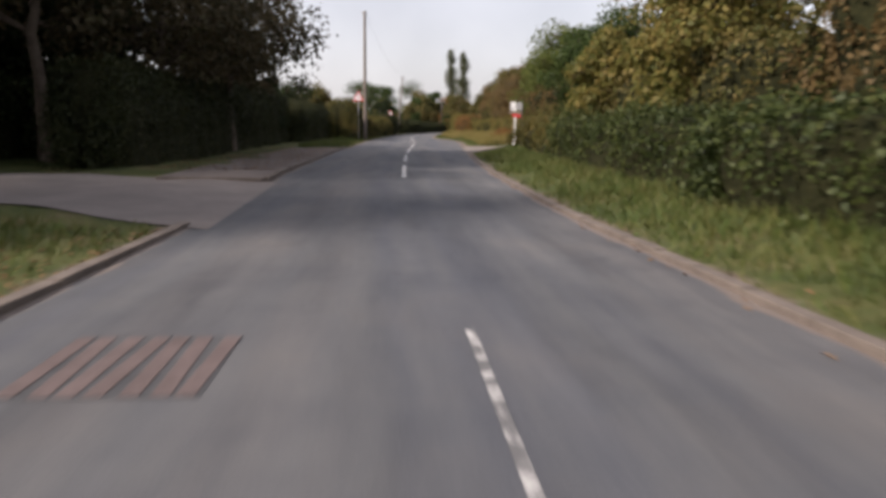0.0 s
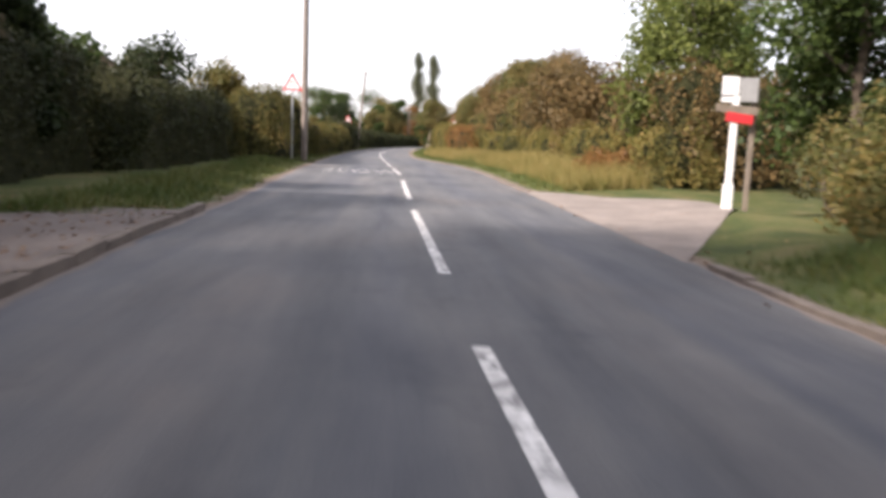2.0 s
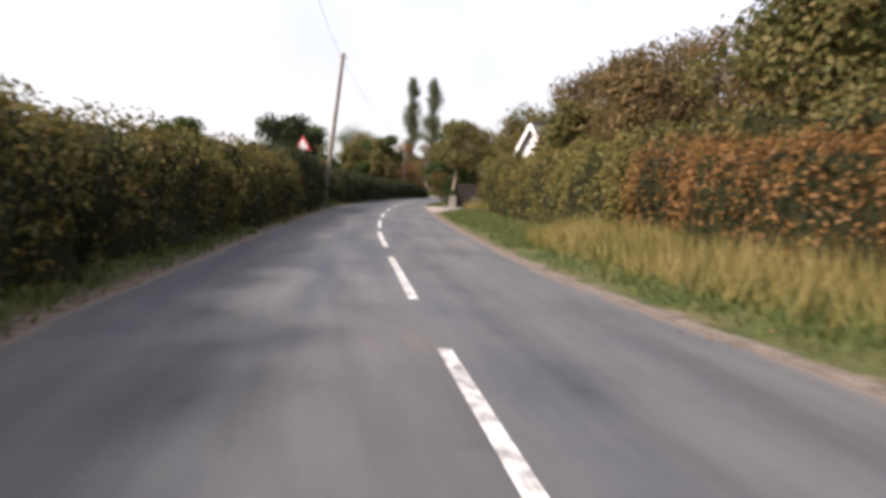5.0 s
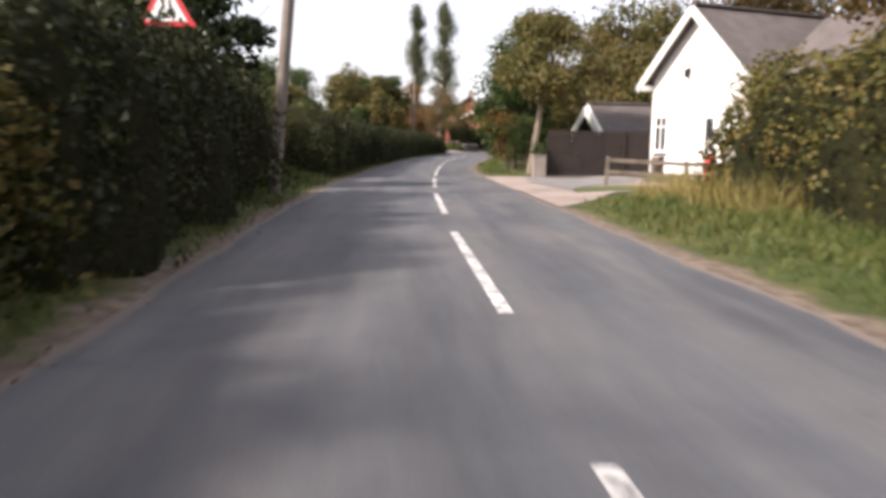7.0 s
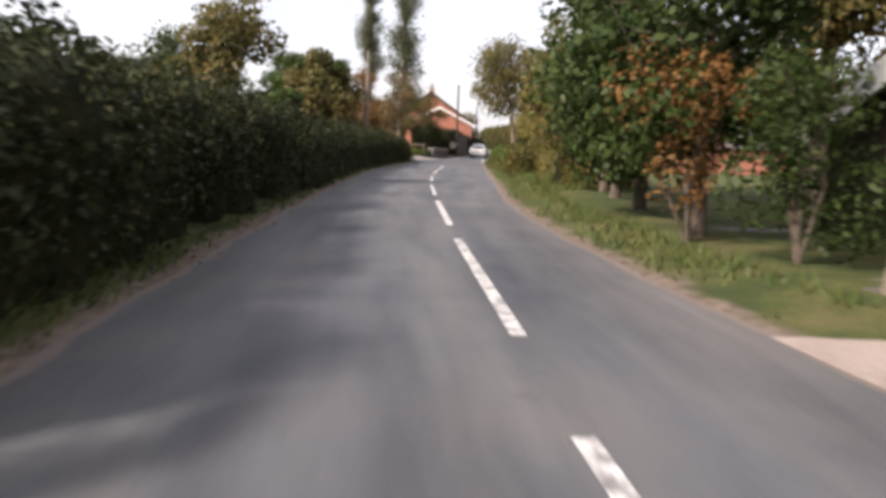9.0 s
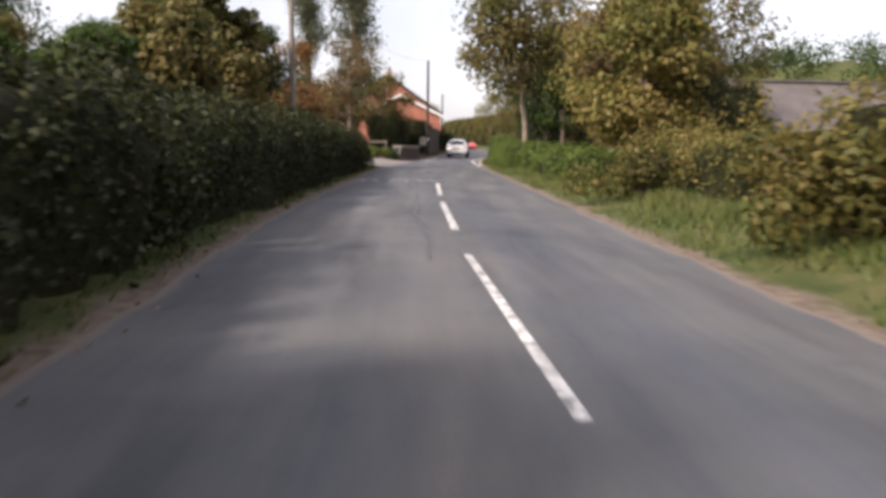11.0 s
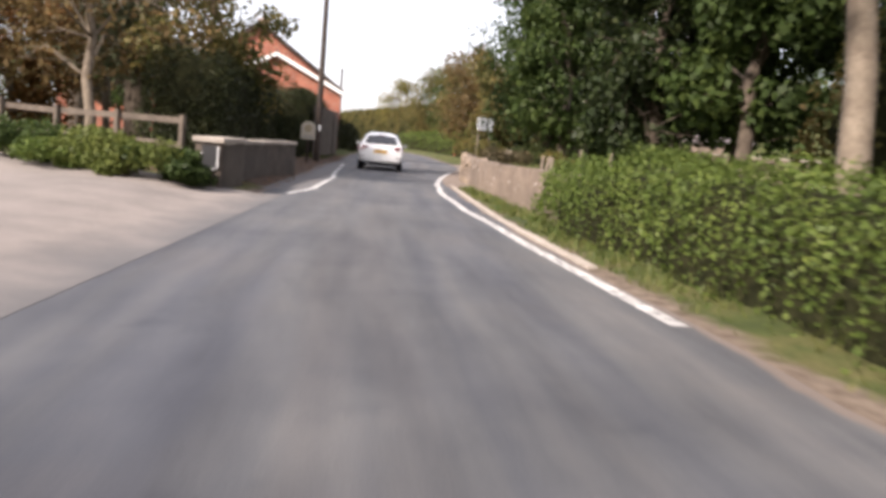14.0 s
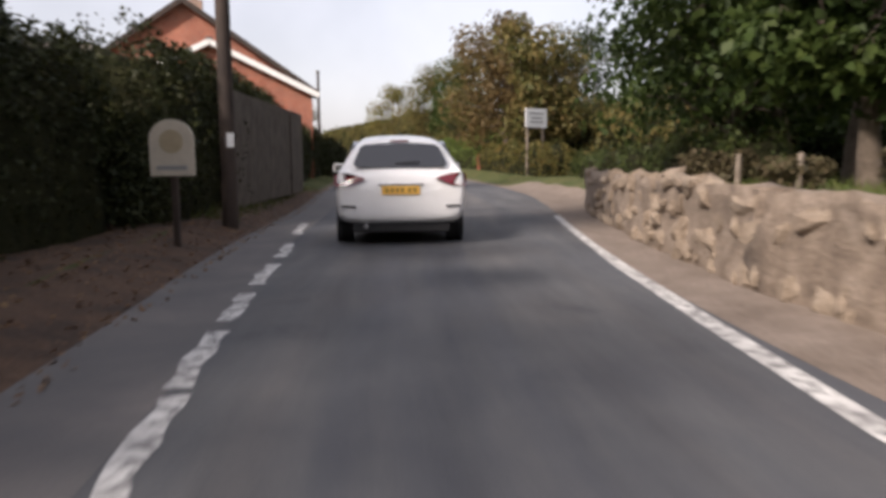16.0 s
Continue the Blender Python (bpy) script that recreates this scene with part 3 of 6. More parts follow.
def sheet(name, corners, material, label, category, lift=0.012, parent=None, step=0.5, follow=True):
    """A ground patch bounded by two polylines of equal length, draped over the ground."""
    (a, b) = [np.asarray(c, float) for c in corners]
    n, k = 24, 14
    s, u = np.linspace(0, 1, n), np.linspace(0, 1, k)
    la = np.stack([np.interp(s, np.linspace(0, 1, len(a)), a[:, c]) for c in (0, 1)], -1)
    lb = np.stack([np.interp(s, np.linspace(0, 1, len(b)), b[:, c]) for c in (0, 1)], -1)
    p = la[:, None] * (1 - u)[None, :, None] + lb[:, None] * u[None, :, None]
    on_road = (p[..., 0] > left(p[..., 1])) & (p[..., 0] < right(p[..., 1]))
    z = np.maximum(height(p[..., 0], p[..., 1]), 0.0) + np.where(on_road, 0.0035, lift)
    run = np.linalg.norm(np.gradient(la, axis=0), axis=1).cumsum()
    v = np.concatenate([p, z[..., None]], -1).reshape(-1, 3)
    i, j = np.meshgrid(np.arange(n - 1), np.arange(k - 1), indexing="ij")
    f = np.stack([i * k + j, i * k + j + 1, (i + 1) * k + j + 1, (i + 1) * k + j], -1).reshape(-1, 4)
    uv = np.stack([np.repeat(run - run[0], k), np.tile(u, n)], -1)
    ob = raw(name, v, f, material, parent, smooth=True, uvs={"along": uv})
    return tagged(ob, label, category, kind="structure")


sheet("driveway_entrance", ([(-2.8, 9.0), (-6.5, 10.6), (-19, 14.5)], [(-3.6, 16.6), (-7.5, 17.2), (-20, 22)]), PALE_TARMAC, "pale worn tarmac side entrance crossing the verge", "driveway", 0.02)
sheet("gravel_layby", ([(1.05, 37.2), (2.9, 40.6), (4.6, 43.6)], [(1.15, 49.54), (2.85, 47.17), (4.82, 46.23)]), LAYBY, "trodden grey-brown gravel field entrance beside the road", "entrance", 0.02)
sheet("house_driveway", ([(-1.1, 112.2), (1.06, 115.23), (3.46, 118.6), (7.32, 120.2)], [(-0.77, 125.47), (1.03, 124.88), (3, 124.74), (4.81, 124.88)]), GRAVEL, "pinkish gravel driveway in front of the white house", "driveway", 0.02)
sheet("drive_surface", ([(0.42, 117.57), (1.76, 119.03), (3.51, 121.08), (4.69, 124.45)], [(0.13, 119.62), (0.2, 121.67), (0.3, 123.42), (1.45, 124.88)]), DRIVE_TARMAC, "worn grey tarmac in front of the board fence", "driveway", 0.032)
sheet("lawn_strip", ([(0.35, 116.9), (3.0, 116.2), (7.4, 115.4)], [(0.75, 118.1), (3.2, 117.9), (7.4, 117.5)]), LAWN, "narrow strip of mown grass below the rail fence", "lawn", 0.045)
sheet("side_road", ([(3.75, 182.3), (1.7, 187.0), (-3.51, 195.05), (-22.75, 204.48)], [(7.84, 195.47), (5.73, 195.05), (0.89, 200.71), (-17.1, 213.92)]), SIDE_TARMAC, "pale tarmac side road joining at a wide mouth", "road", 0.05)


def verge_strip(name, side, y0, y1, offs, material, label, category):
    """A strip of the verge that follows the ground's own folds, a little above it."""
    ys = -84 + 0.8 * np.arange(round((y0 + 84) / 0.8), round((y1 + 84) / 0.8) + 1)
    rows = []
    for y in ys:
        x = left(y) - np.array(offs) if side < 0 else right(y) + np.array(offs)
        rows.append(np.stack([x, np.full(len(x), y), np.maximum(height(x, np.full(len(x), y)), 0.0) + np.where(np.array(offs) < 0, 0.003, 0.012)], -1))
    n, k = len(ys), len(offs)
    i, j = np.meshgrid(np.arange(n - 1), np.arange(k - 1), indexing="ij")
    f = np.stack([i * k + j, i * k + j + 1, (i + 1) * k + j + 1, (i + 1) * k + j], -1).reshape(-1, 4)
    return tagged(raw(name, np.concatenate(rows), f if side > 0 else f[:, ::-1], material, smooth=True), label, category, kind="structure")


verge_strip("footway", -1, 197.0, 230, (-0.78, -0.5, -0.25, 0.0, 0.08, 0.14), SIDE_TARMAC, "narrow pale tarmac strip between the road and the leafy bank", "pavement")
verge_strip("leaf_bank", -1, 198.0, 230, (0.12, 0.2, 0.3, 0.5, 0.8, 1.2, 1.6, 2.2, 2.9), LEAF_BED, "shaded bank covered with red-brown leaf mould", "bank")
verge_strip("earth_verge", 1, 202.0, 231, (-0.15, 0.0, 0.12, 0.3, 0.5, 0.8, 1.1, 1.5), EARTH, "bare trodden earth below the rubble wall", "verge")


def strip_quads(pts, width, z):
    """A flat painted strip along points."""
    pts = np.asarray(pts, float)
    t = np.gradient(pts, axis=0)
    t /= np.linalg.norm(t, axis=1, keepdims=True)
    nrm = np.stack([-t[:, 1], t[:, 0]], -1)
    w = np.asarray(width, float)
    w = (w if w.ndim else np.full(len(pts), float(w)))[:, None]
    a, b = pts - nrm * w / 2, pts + nrm * w / 2
    v = np.concatenate([np.stack([a, b], 1).reshape(-1, 2), np.full((2 * len(pts), 1), z)], 1)
    i = np.arange(len(pts) - 1)
    return v, np.stack([2 * i, 2 * i + 2, 2 * i + 3, 2 * i + 1], -1)


CENTRE = np.array([(0, 0.5), (4.5, 0.18), (18.9, -0.99), (24.8, -1.29), (33.4, -1.66), (42.6, -1.92), (52.4, -2.1), (56.3, -2.16), (65, -2.65), (72, -3.05), (80, -3.43), (85.2, -3.63), (92.6, -3.85), (100.2, -3.83), (107.9, -3.64), (115.9, -3.28), (123.7, -2.73), (131, -2.05), (138, -1.3), (145.2, -0.46), (152.6, 0.6), (160.1, 1.92), (167.8, 3.41), (172, 4.3)])


def centre(y):
    return np.interp(y, CENTRE[:, 0], CENTRE[:, 1])


def build_markings():
    for y, length in [(2.3, 2.3), (18.9, 5.8), (27.3, 6.1), (36.0, 6.5), (45.1, 7.2), (56.3, 5.6), (64.2, 5.4), (72.1, 5.3), (80.0, 5.1), (87.4, 5.2), (94.7, 5.4),
                      (102.8, 5.1), (110.6, 5.3), (118.4, 5.3), (125.5, 5.3), (132.6, 5.3), (139.9, 5.2), (147.3, 5.2), (154.9, 5.2), (162.2, 5.5)]:
        ys = np.linspace(y, y + length, 9)
        v, f = strip_quads(np.stack([centre(ys), ys], -1), 0.06 if y < 5 else 0.085 if 139 < y < 150 else 0.115, 0.004)
        ob = raw("centre_line_dash", v, f, PAINT if y > 5 else FADED)
        tagged(ob, "worn white painted centre line dash", "road marking", "centre line dashes", "structure")
    r_line = np.array([(9.33, 184.8), (9.83, 187.3), (10.25, 189.4), (10.83, 191.9), (11.3, 194.3), (11.87, 196.4), (12.3, 198.2), (12.73, 199.7), (13.31, 201.3), (13.86, 203.1), (14.71, 205.3), (15.86, 208.2), (17.3, 211.5), (18.9, 215.1)])
    s = np.linspace(0, len(r_line) - 1, 60)
    rp = np.stack([np.interp(s, np.arange(len(r_line)), r_line[:, c]) for c in (0, 1)], -1)
    v, f = strip_quads(rp, 0.17, 0.004)
    tagged(raw("edge_line", v, f, PAINT), "continuous white painted edge line", "road marking", kind="structure")
    l_line = np.array([(7.95, 195.9), (8.83, 197.7), (9.48, 199.9), (10.57, 203.4), (11.19, 206.2), (11.82, 208.6), (12.53, 211.2), (13.65, 215.7)])
    for a, b in [(0.0, 0.3), (0.4, 0.98), (1.0, 1.85), (1.9, 2.7), (2.74, 3.55), (3.6, 4.1), (4.25, 4.75), (4.95, 5.5), (5.75, 6.2), (6.5, 6.95)]:
        s = np.linspace(a, b, 14)
        p = np.stack([np.interp(s, np.arange(len(l_line)), l_line[:, c]) for c in (0, 1)], -1)
        p[:, 0] += 0.014 * np.sin(s * 13.0) + 0.01 * np.sin(s * 31.0)
        v, f = strip_quads(p, 0.15 + 0.025 * np.sin(s * 23.0 + 1.0), 0.004)
        tagged(raw("edge_dash", v, f, PAINT), "chipped white painted edge dash", "road marking", "edge dashes", "structure")
    # tar joint and dark repairs
    for pts, w in (([(0.07, 152.15), (0.54, 154.6), (0.92, 157.69), (1.41, 160.14), (1.94, 163.2), (2.37, 165.77), (2.8, 168.98)], 0.04), ([(3.51, 166.48), (3.84, 170.48), (4.45, 175.48), (5.45, 180.47)], 0.03)):
        pts = np.asarray(pts, float)
        s = np.linspace(0, len(pts) - 1, 40)
        p = np.stack([np.interp(s, np.arange(len(pts)), pts[:, c]) for c in (0, 1)], -1)
        p[:, 0] += 0.02 * np.sin(np.arange(40) * 1.3)
        v, f = strip_quads(p, w * (1 + 0.3 * np.sin(np.arange(40) * 2.1)), 0.003)
        tagged(raw("tar_joint", v, f, TAR), "dark sealed joint along the carriageway", "road repair", kind="structure")


def road_word(x, y, width, letters_len, turn, material, label):
    """The word painted on the carriageway, letters drawn out along the road."""
    cu = bpy.data.curves.new("word", "FONT")
    cu.body, cu.align_x, cu.space_character = "SLOW", "LEFT", 1.25
    tmp = new("word", cu)
    bpy.context.view_layer.update()
    me = bpy.data.meshes.new_from_object(tmp.evaluated_get(bpy.context.evaluated_depsgraph_get()))
    bpy.data.objects.remove(tmp)
    co = np.empty(len(me.vertices) * 3)
    me.vertices.foreach_get("co", co)
    co = co.reshape(-1, 3)
    lo, hi = co.min(0), co.max(0)
    co[:, 0] = (co[:, 0] - lo[0]) / (hi[0] - lo[0]) * width
    co[:, 1] = (co[:, 1] - lo[1]) / (hi[1] - lo[1]) * letters_len
    co[:, 2] = 0.0
    me.vertices.foreach_set("co", co.ravel())
    ob = finish("road_word", me, material)
    ob.matrix_world = pose(x, y, 0.005, 0, 0, turn)
    return tagged(ob, label, "road marking", kind="structure")


build_markings()
road_word(0.9, 169.05, 2.85, 1.65, -14, FADED, "worn white word SLOW painted on the asphalt")
road_word(-4.95, 56.6, 2.75, 2.9, 3, FADED, "faded white word SLOW painted on the asphalt")


def block_patch():
    ob = thing("road_patch", pose(-2.02, 3.32, 0.0, 0, 0, 4), "reddish brown ribbed block patch let into the asphalt", "road patch", kind="structure")
    part("bed", boxed((0.94, 1.04, 0.006), pose(0.44, 0.5, 0.001)), TAR, ob)
    for i in range(7):
        part("rib", boxed((0.092, 1.0, 0.012), pose(0.03 + i * 0.137, 0.5, 0.003, 0, 0, 2.0 * math.sin(i * 1.7)), 0.004), RUSTY, ob)


block_patch()


# ---- kerbs and pavement ----
ribbon("pavement", lambda y: left(y) - 2.4, lambda y: left(y) - 0.13, np.arange(16.6, 40.6, 0.5), 0.105, PAVING, 6, "narrow gritty pavement strewn with brown leaves", "pavement")


end_stone = thing("pavement_end", pose(float(left(16.6)) - 1.25, 16.52, 0.0), "worn concrete edging across the pavement's end", "kerb", kind="structure")
part("edging", boxed((2.3, 0.14, 0.2), pose(0, 0, 0.01), 0.015), KERB, end_stone)


def kerb_run(y0, y1, edge, side, top, label, material=KERB):
    ob = thing("kerb", Matrix(), label, "kerb", kind="structure")
    me = bpy.data.meshes.new("kerb_stone")
    bm = boxed((0.13, 0.9, 0.2), None, 0.015)
    bm.to_mesh(me)
    bm.free()
    me.materials.append(material)
    y, rng = y0, random.Random(int(y0 * 7 + side))
    while y < y1:
        x0, x1 = float(edge(y)), float(edge(y + 0.91))
        p = new("kerb_stone", me)
        p.parent = ob
        p.matrix_world = pose((x0 + x1) / 2 + side * 0.06, y + 0.455, top - 0.1 + rng.uniform(-0.012, 0.012), rng.uniform(-1, 1), 0, math.degrees(math.atan2(x0 - x1, 0.91)) + rng.uniform(-0.8, 0.8))
        y += 0.915


kerb_run(-8, 8.6, left, -1, 0.06, "weathered concrete kerb beside the grass verge")
kerb_run(16.6, 41.0, left, -1, 0.11, "weathered concrete kerb along the pavement")
kerb_run(-8, 36.8, right, 1, 0.055, "low worn concrete edging half buried in soil")
kerb_run(49.0, 86.0, right, 1, 0.045, "low worn concrete edging half buried in soil")
kerb_run(187.5, 203.0, lambda y: right(y) + 0.02, 1, 0.025, "pale concrete edging under the retaining wall", COPING)


# ---- plants ----
def hedge(name, side, y0, y1, off, width, tall, material, seed, label, density=150, leaf=0.095, rough=0.3, group="roadside hedges", taper=0.0):
    """A stretch of hedge along the road: side -1 left, 1 right; off: from the carriageway's edge to the hedge's face."""
    rng = np.random.default_rng(seed)
    n = max(6, int((y1 - y0) / 0.35))
    ys = np.linspace(y0, y1, n)
    edge = left(ys) if side < 0 else right(ys)
    hfun = tall if callable(tall) else (lambda y: np.full(np.shape(y), float(tall)))
    ofun = off if callable(off) else (lambda y: np.full(np.shape(y), float(off)))

    def surf(y, u, shrink):
        """u: 0 foot of the face, over the top, to 1 at the foot of the back."""
        e = left(y) if side < 0 else right(y)
        h = hfun(y)
        ang = np.pi * u
        cx, cz = np.cos(ang), np.sin(ang)
        px = np.sign(cx) * np.abs(cx) ** 0.45 * (width / 2)
        pz = np.abs(cz) ** 0.5 * h
        x = e + side * (ofun(y) + width / 2 - px)
        p = np.stack([x, y, pz], -1)
        nr = np.stack([-side * np.sign(cx) * np.abs(cx) ** 1.2, np.zeros_like(y), cz], -1)
        nr /= np.linalg.norm(nr, axis=-1, keepdims=True) + 1e-9
        d = rough * lumps(p.reshape(-1, 3), 1.7, seed + 5).reshape(y.shape) + 0.5 * rough * lumps(p.reshape(-1, 3), 5.0, seed + 9).reshape(y.shape)
        ends = smoothstep(np.minimum(y - y0, y1 - y) / 0.7 + 0.25)
        p = p + nr * (d - shrink)[..., None]
        p[..., 2] = np.maximum(p[..., 2], 0.02) * (0.35 + 0.65 * ends) + height(p[..., 0], p[..., 1]) - 0.04
        return p, nr

    m = int((y1 - y0) * (2 * hfun(ys).mean() + width) * density * 0.72)
    y, u = rng.uniform(y0, y1, m), rng.uniform(0, 0.80, m)
    p, nr = surf(y, u, rng.uniform(-0.10, 0.14, m))
    p = p + rng.normal(0, 0.03, p.shape)
    ends = []
    for ye, sgn in ((y0, -1.0), (y1, 1.0)):
        q = int((width + 0.6) * hfun(ys).mean() * density * 2.2)
        pe, _ = surf(np.full(q, ye - sgn * 0.25) + rng.normal(0, 0.16, q), rng.uniform(0, 1, q), np.zeros(q))
        mid = np.array([pe[:, 0].mean(), ye - sgn * 0.2, ground_z(pe[:, 0].mean(), ye)])
        pe = mid + (pe - mid) * np.stack([w := np.sqrt(rng.uniform(0.02, 1, q)), np.ones(q), w], -1)
        pe[:, 1] += sgn * 0.3 * (1 - w)
        ends.append((pe, np.tile([0, sgn, 0.3], (q, 1))))
    p, nr = np.concatenate([p] + [e[0] for e in ends]), np.concatenate([nr] + [e[1] for e in ends])
    keep = lumps(p, 3.3, seed + 31) > -0.80
    origin = Vector((float((left if side < 0 else right)((y0 + y1) / 2)) + side * (float(np.mean(ofun(ys))) + width / 2), (y0 + y1) / 2, 0))
    origin.z = ground_z(origin.x, origin.y)
    ob = thing(name, Matrix.Translation(origin), label, "hedge", group)
    v, f = leaf_arrays(p[keep], nr[keep], leaf, rng)
    raw("foliage", v - np.array(origin), f, material, ob)
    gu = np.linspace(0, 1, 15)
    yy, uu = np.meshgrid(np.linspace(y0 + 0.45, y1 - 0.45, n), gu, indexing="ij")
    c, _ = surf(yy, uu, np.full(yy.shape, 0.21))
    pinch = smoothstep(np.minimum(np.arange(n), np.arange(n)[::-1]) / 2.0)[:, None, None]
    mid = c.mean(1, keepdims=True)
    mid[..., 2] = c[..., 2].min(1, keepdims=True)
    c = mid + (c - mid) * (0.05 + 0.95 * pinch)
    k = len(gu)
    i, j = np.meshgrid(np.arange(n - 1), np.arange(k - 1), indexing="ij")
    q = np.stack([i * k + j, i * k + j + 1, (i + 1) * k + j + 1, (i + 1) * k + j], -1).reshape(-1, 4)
    raw("shaded_twig_mass", c.reshape(-1, 3) - np.array(origin), q, SHADED_CORE, ob, smooth=True)
    return ob


def bush(x, y, r, tall, material, seed, label, leaves=2500, leaf=0.105, name="bush", base=None):
    rng = np.random.default_rng(seed)
    z0 = ground_z(x, y) if base is None else base
    ob = thing(name, pose(x, y, z0), label, "bush", "roadside bushes")
    pts, nrm = [], []
    for k in range(9):
        c = np.array([rng.normal(0, r * 0.42), rng.normal(0, r * 0.42), tall * rng.uniform(0.2, 0.75)])
        rr = r * rng.uniform(0.35, 0.6)
        d = rng.normal(size=(leaves // 9, 3))
        d /= np.linalg.norm(d, axis=1, keepdims=True)
        q = c + d * rr * rng.uniform(0.6, 1.08, (len(d), 1)) * np.array([1, 1, min(1.3, tall / (1.6 * r))])
        pts.append(q)
        nrm.append(d)
    p, d = np.concatenate(pts), np.concatenate(nrm)
    ok = p[:, 2] > 0.03
    v, f = leaf_arrays(p[ok], d[ok], leaf, rng)
    raw("foliage", v, f, material, ob)
    stems = [tube_arrays([(0, 0, -0.05), (rng.normal(0, 0.15 * r), rng.normal(0, 0.15 * r), tall * 0.3), (rng.normal(0, 0.4 * r), rng.normal(0, 0.4 * r), tall * 0.7)], [0.03, 0.02, 0.006], 5) for _ in range(7)]
    v, f = joined(stems)
    raw("stem", v, f, BARK, ob)
    return ob


def tree(x, y, tall, spread, material, seed, label, trunk=0.16, clear=0.3, clumps=26, leaves=230, leaf=0.17, bark=None, lean=(0, 0), flat=0.75, group="roadside trees", base=None, name="tree", gap=0.0):
    """A tapered, slightly crooked trunk with limbs; each limb's end carries clumps of leaves."""
    rng = np.random.default_rng(seed)
    z0 = ground_z(x, y) if base is None else base
    ob = thing(name, pose(x, y, z0), label, "tree", group)
    h0 = tall * clear
    top = np.array([lean[0] * tall, lean[1] * tall, tall * 0.88])
    n = 9
    s = np.linspace(0, 1, n)[:, None]
    spine = s * top + np.concatenate([rng.normal(0, 0.035 * tall, (n, 2)) * s * (1 - 0.4 * s), np.zeros((n, 1))], 1)
    spine[0, 2] = -0.15
    pieces = [tube_arrays(spine, trunk * np.array([1.35, 1.0, 0.9, 0.8, 0.68, 0.55, 0.42, 0.28, 0.1]), 9, 0.05, rng)]
    pts, nrm = [], []
    for k in range(clumps):
        u = rng.uniform(0, 1)
        zc = h0 + (tall - h0) * (0.06 + 0.9 * u)
        prof = math.sqrt(max(0.05, math.sin(math.pi * min(1, 0.16 + 0.8 * u))))
        a, rad = rng.uniform(0, 2 * math.pi), spread * prof * math.sqrt(rng.uniform(0.08, 1.0)) * 0.82
        at = np.array([np.interp(zc, spine[:, 2], spine[:, 0]) + rad * math.cos(a), np.interp(zc, spine[:, 2], spine[:, 1]) + rad * math.sin(a), zc])
        start = spine[int(np.clip(np.searchsorted(spine[:, 2], zc - 0.25 * rad - 0.08 * tall), 1, n - 2))]
        mid = (start + at) / 2 + np.array([0, 0, 0.05 * tall]) + rng.normal(0, 0.03 * tall, 3)
        pieces.append(tube_arrays([start, mid, at], [trunk * 0.34, trunk * 0.2, 0.012], 5))
        for _ in range(2):
            pieces.append(tube_arrays([mid, (mid + at) / 2 + rng.normal(0, 0.04 * tall, 3), at + rng.normal(0, spread * 0.2, 3)], [trunk * 0.14, trunk * 0.09, 0.006], 4))
        r = spread * rng.uniform(0.26, 0.46)
        m = int(1.1 * leaves * rng.uniform(0.7, 1.3))
        d = rng.normal(size=(m, 3))
        d /= np.linalg.norm(d, axis=1, keepdims=True)
        q = at + d * (r * rng.uniform(0.25, 1.08, (m, 1)) ** 0.7) * np.array([1, 1, flat])
        q += 0.16 * r * np.stack([lumps(q, 3 / r, seed + k), lumps(q, 3 / r, seed + k + 50), lumps(q, 3 / r, seed + k + 90)], -1)
        pts.append(q)
        nrm.append(d + np.array([0, 0, 0.35]))
    p, d = np.concatenate(pts), np.concatenate(nrm)
    ok = (lumps(p, 4.0 / spread, seed + 7) > -1.0 + gap) & (p[:, 2] > 0.2)
    v, f = leaf_arrays(p[ok], d[ok], leaf * 1.18, rng, 0.7)
    raw("crown", v, f, material, ob)
    v, f = joined(pieces)
    raw("trunk", v, f, bark or BARK, ob, smooth=True)
    return ob


def poplar(x, y, tall, seed):
    """A narrow columnar poplar: steep branches, ragged outline with gaps."""
    rng = np.random.default_rng(seed)
    ob = thing("poplar_tree", pose(x, y, ground_z(x, y)), "tall narrow grey-green poplar tree", "tree", "poplars")
    spine = np.stack([rng.normal(0, 0.05, 12).cumsum() * 0.6, rng.normal(0, 0.05, 12).cumsum() * 0.6, np.linspace(-0.1, tall, 12)], -1)
    pieces, pts, nrm = [tube_arrays(spine, np.linspace(0.42, 0.03, 12), 9, 0.05, rng)], [], []
    for k in range(110):
        u = rng.uniform(0.12, 0.97)
        z = u * tall
        r = 1.6 * math.sin(math.pi * min(1, 0.22 + 0.74 * u)) ** 0.6 * (1 + 0.35 * math.sin(k * 2.3))
        a = rng.uniform(0, 6.28)
        c = np.array([np.interp(z, spine[:, 2], spine[:, 0]), np.interp(z, spine[:, 2], spine[:, 1]), z])
        tip = c + np.array([math.cos(a) * r, math.sin(a) * r, 1.0])
        pieces.append(tube_arrays([c - np.array([0, 0, 0.6]), (c + tip) / 2, tip], [0.06, 0.035, 0.008], 5))
        m = 120
        w = rng.uniform(0.2, 1.05, (m, 1))
        q = c * (1 - w) + tip * w + rng.normal(0, 0.32, (m, 3)) * np.array([1, 1, 1.5])
        pts.append(q)
        nrm.append(rng.normal(size=(m, 3)))
    v, f = leaf_arrays(np.concatenate(pts), np.concatenate(nrm), 0.24, rng)
    raw("crown", v, f, HAZED_POPLAR, ob)
    v, f = joined(pieces)
    raw("trunk", v, f, BARK, ob, smooth=True)
    return ob


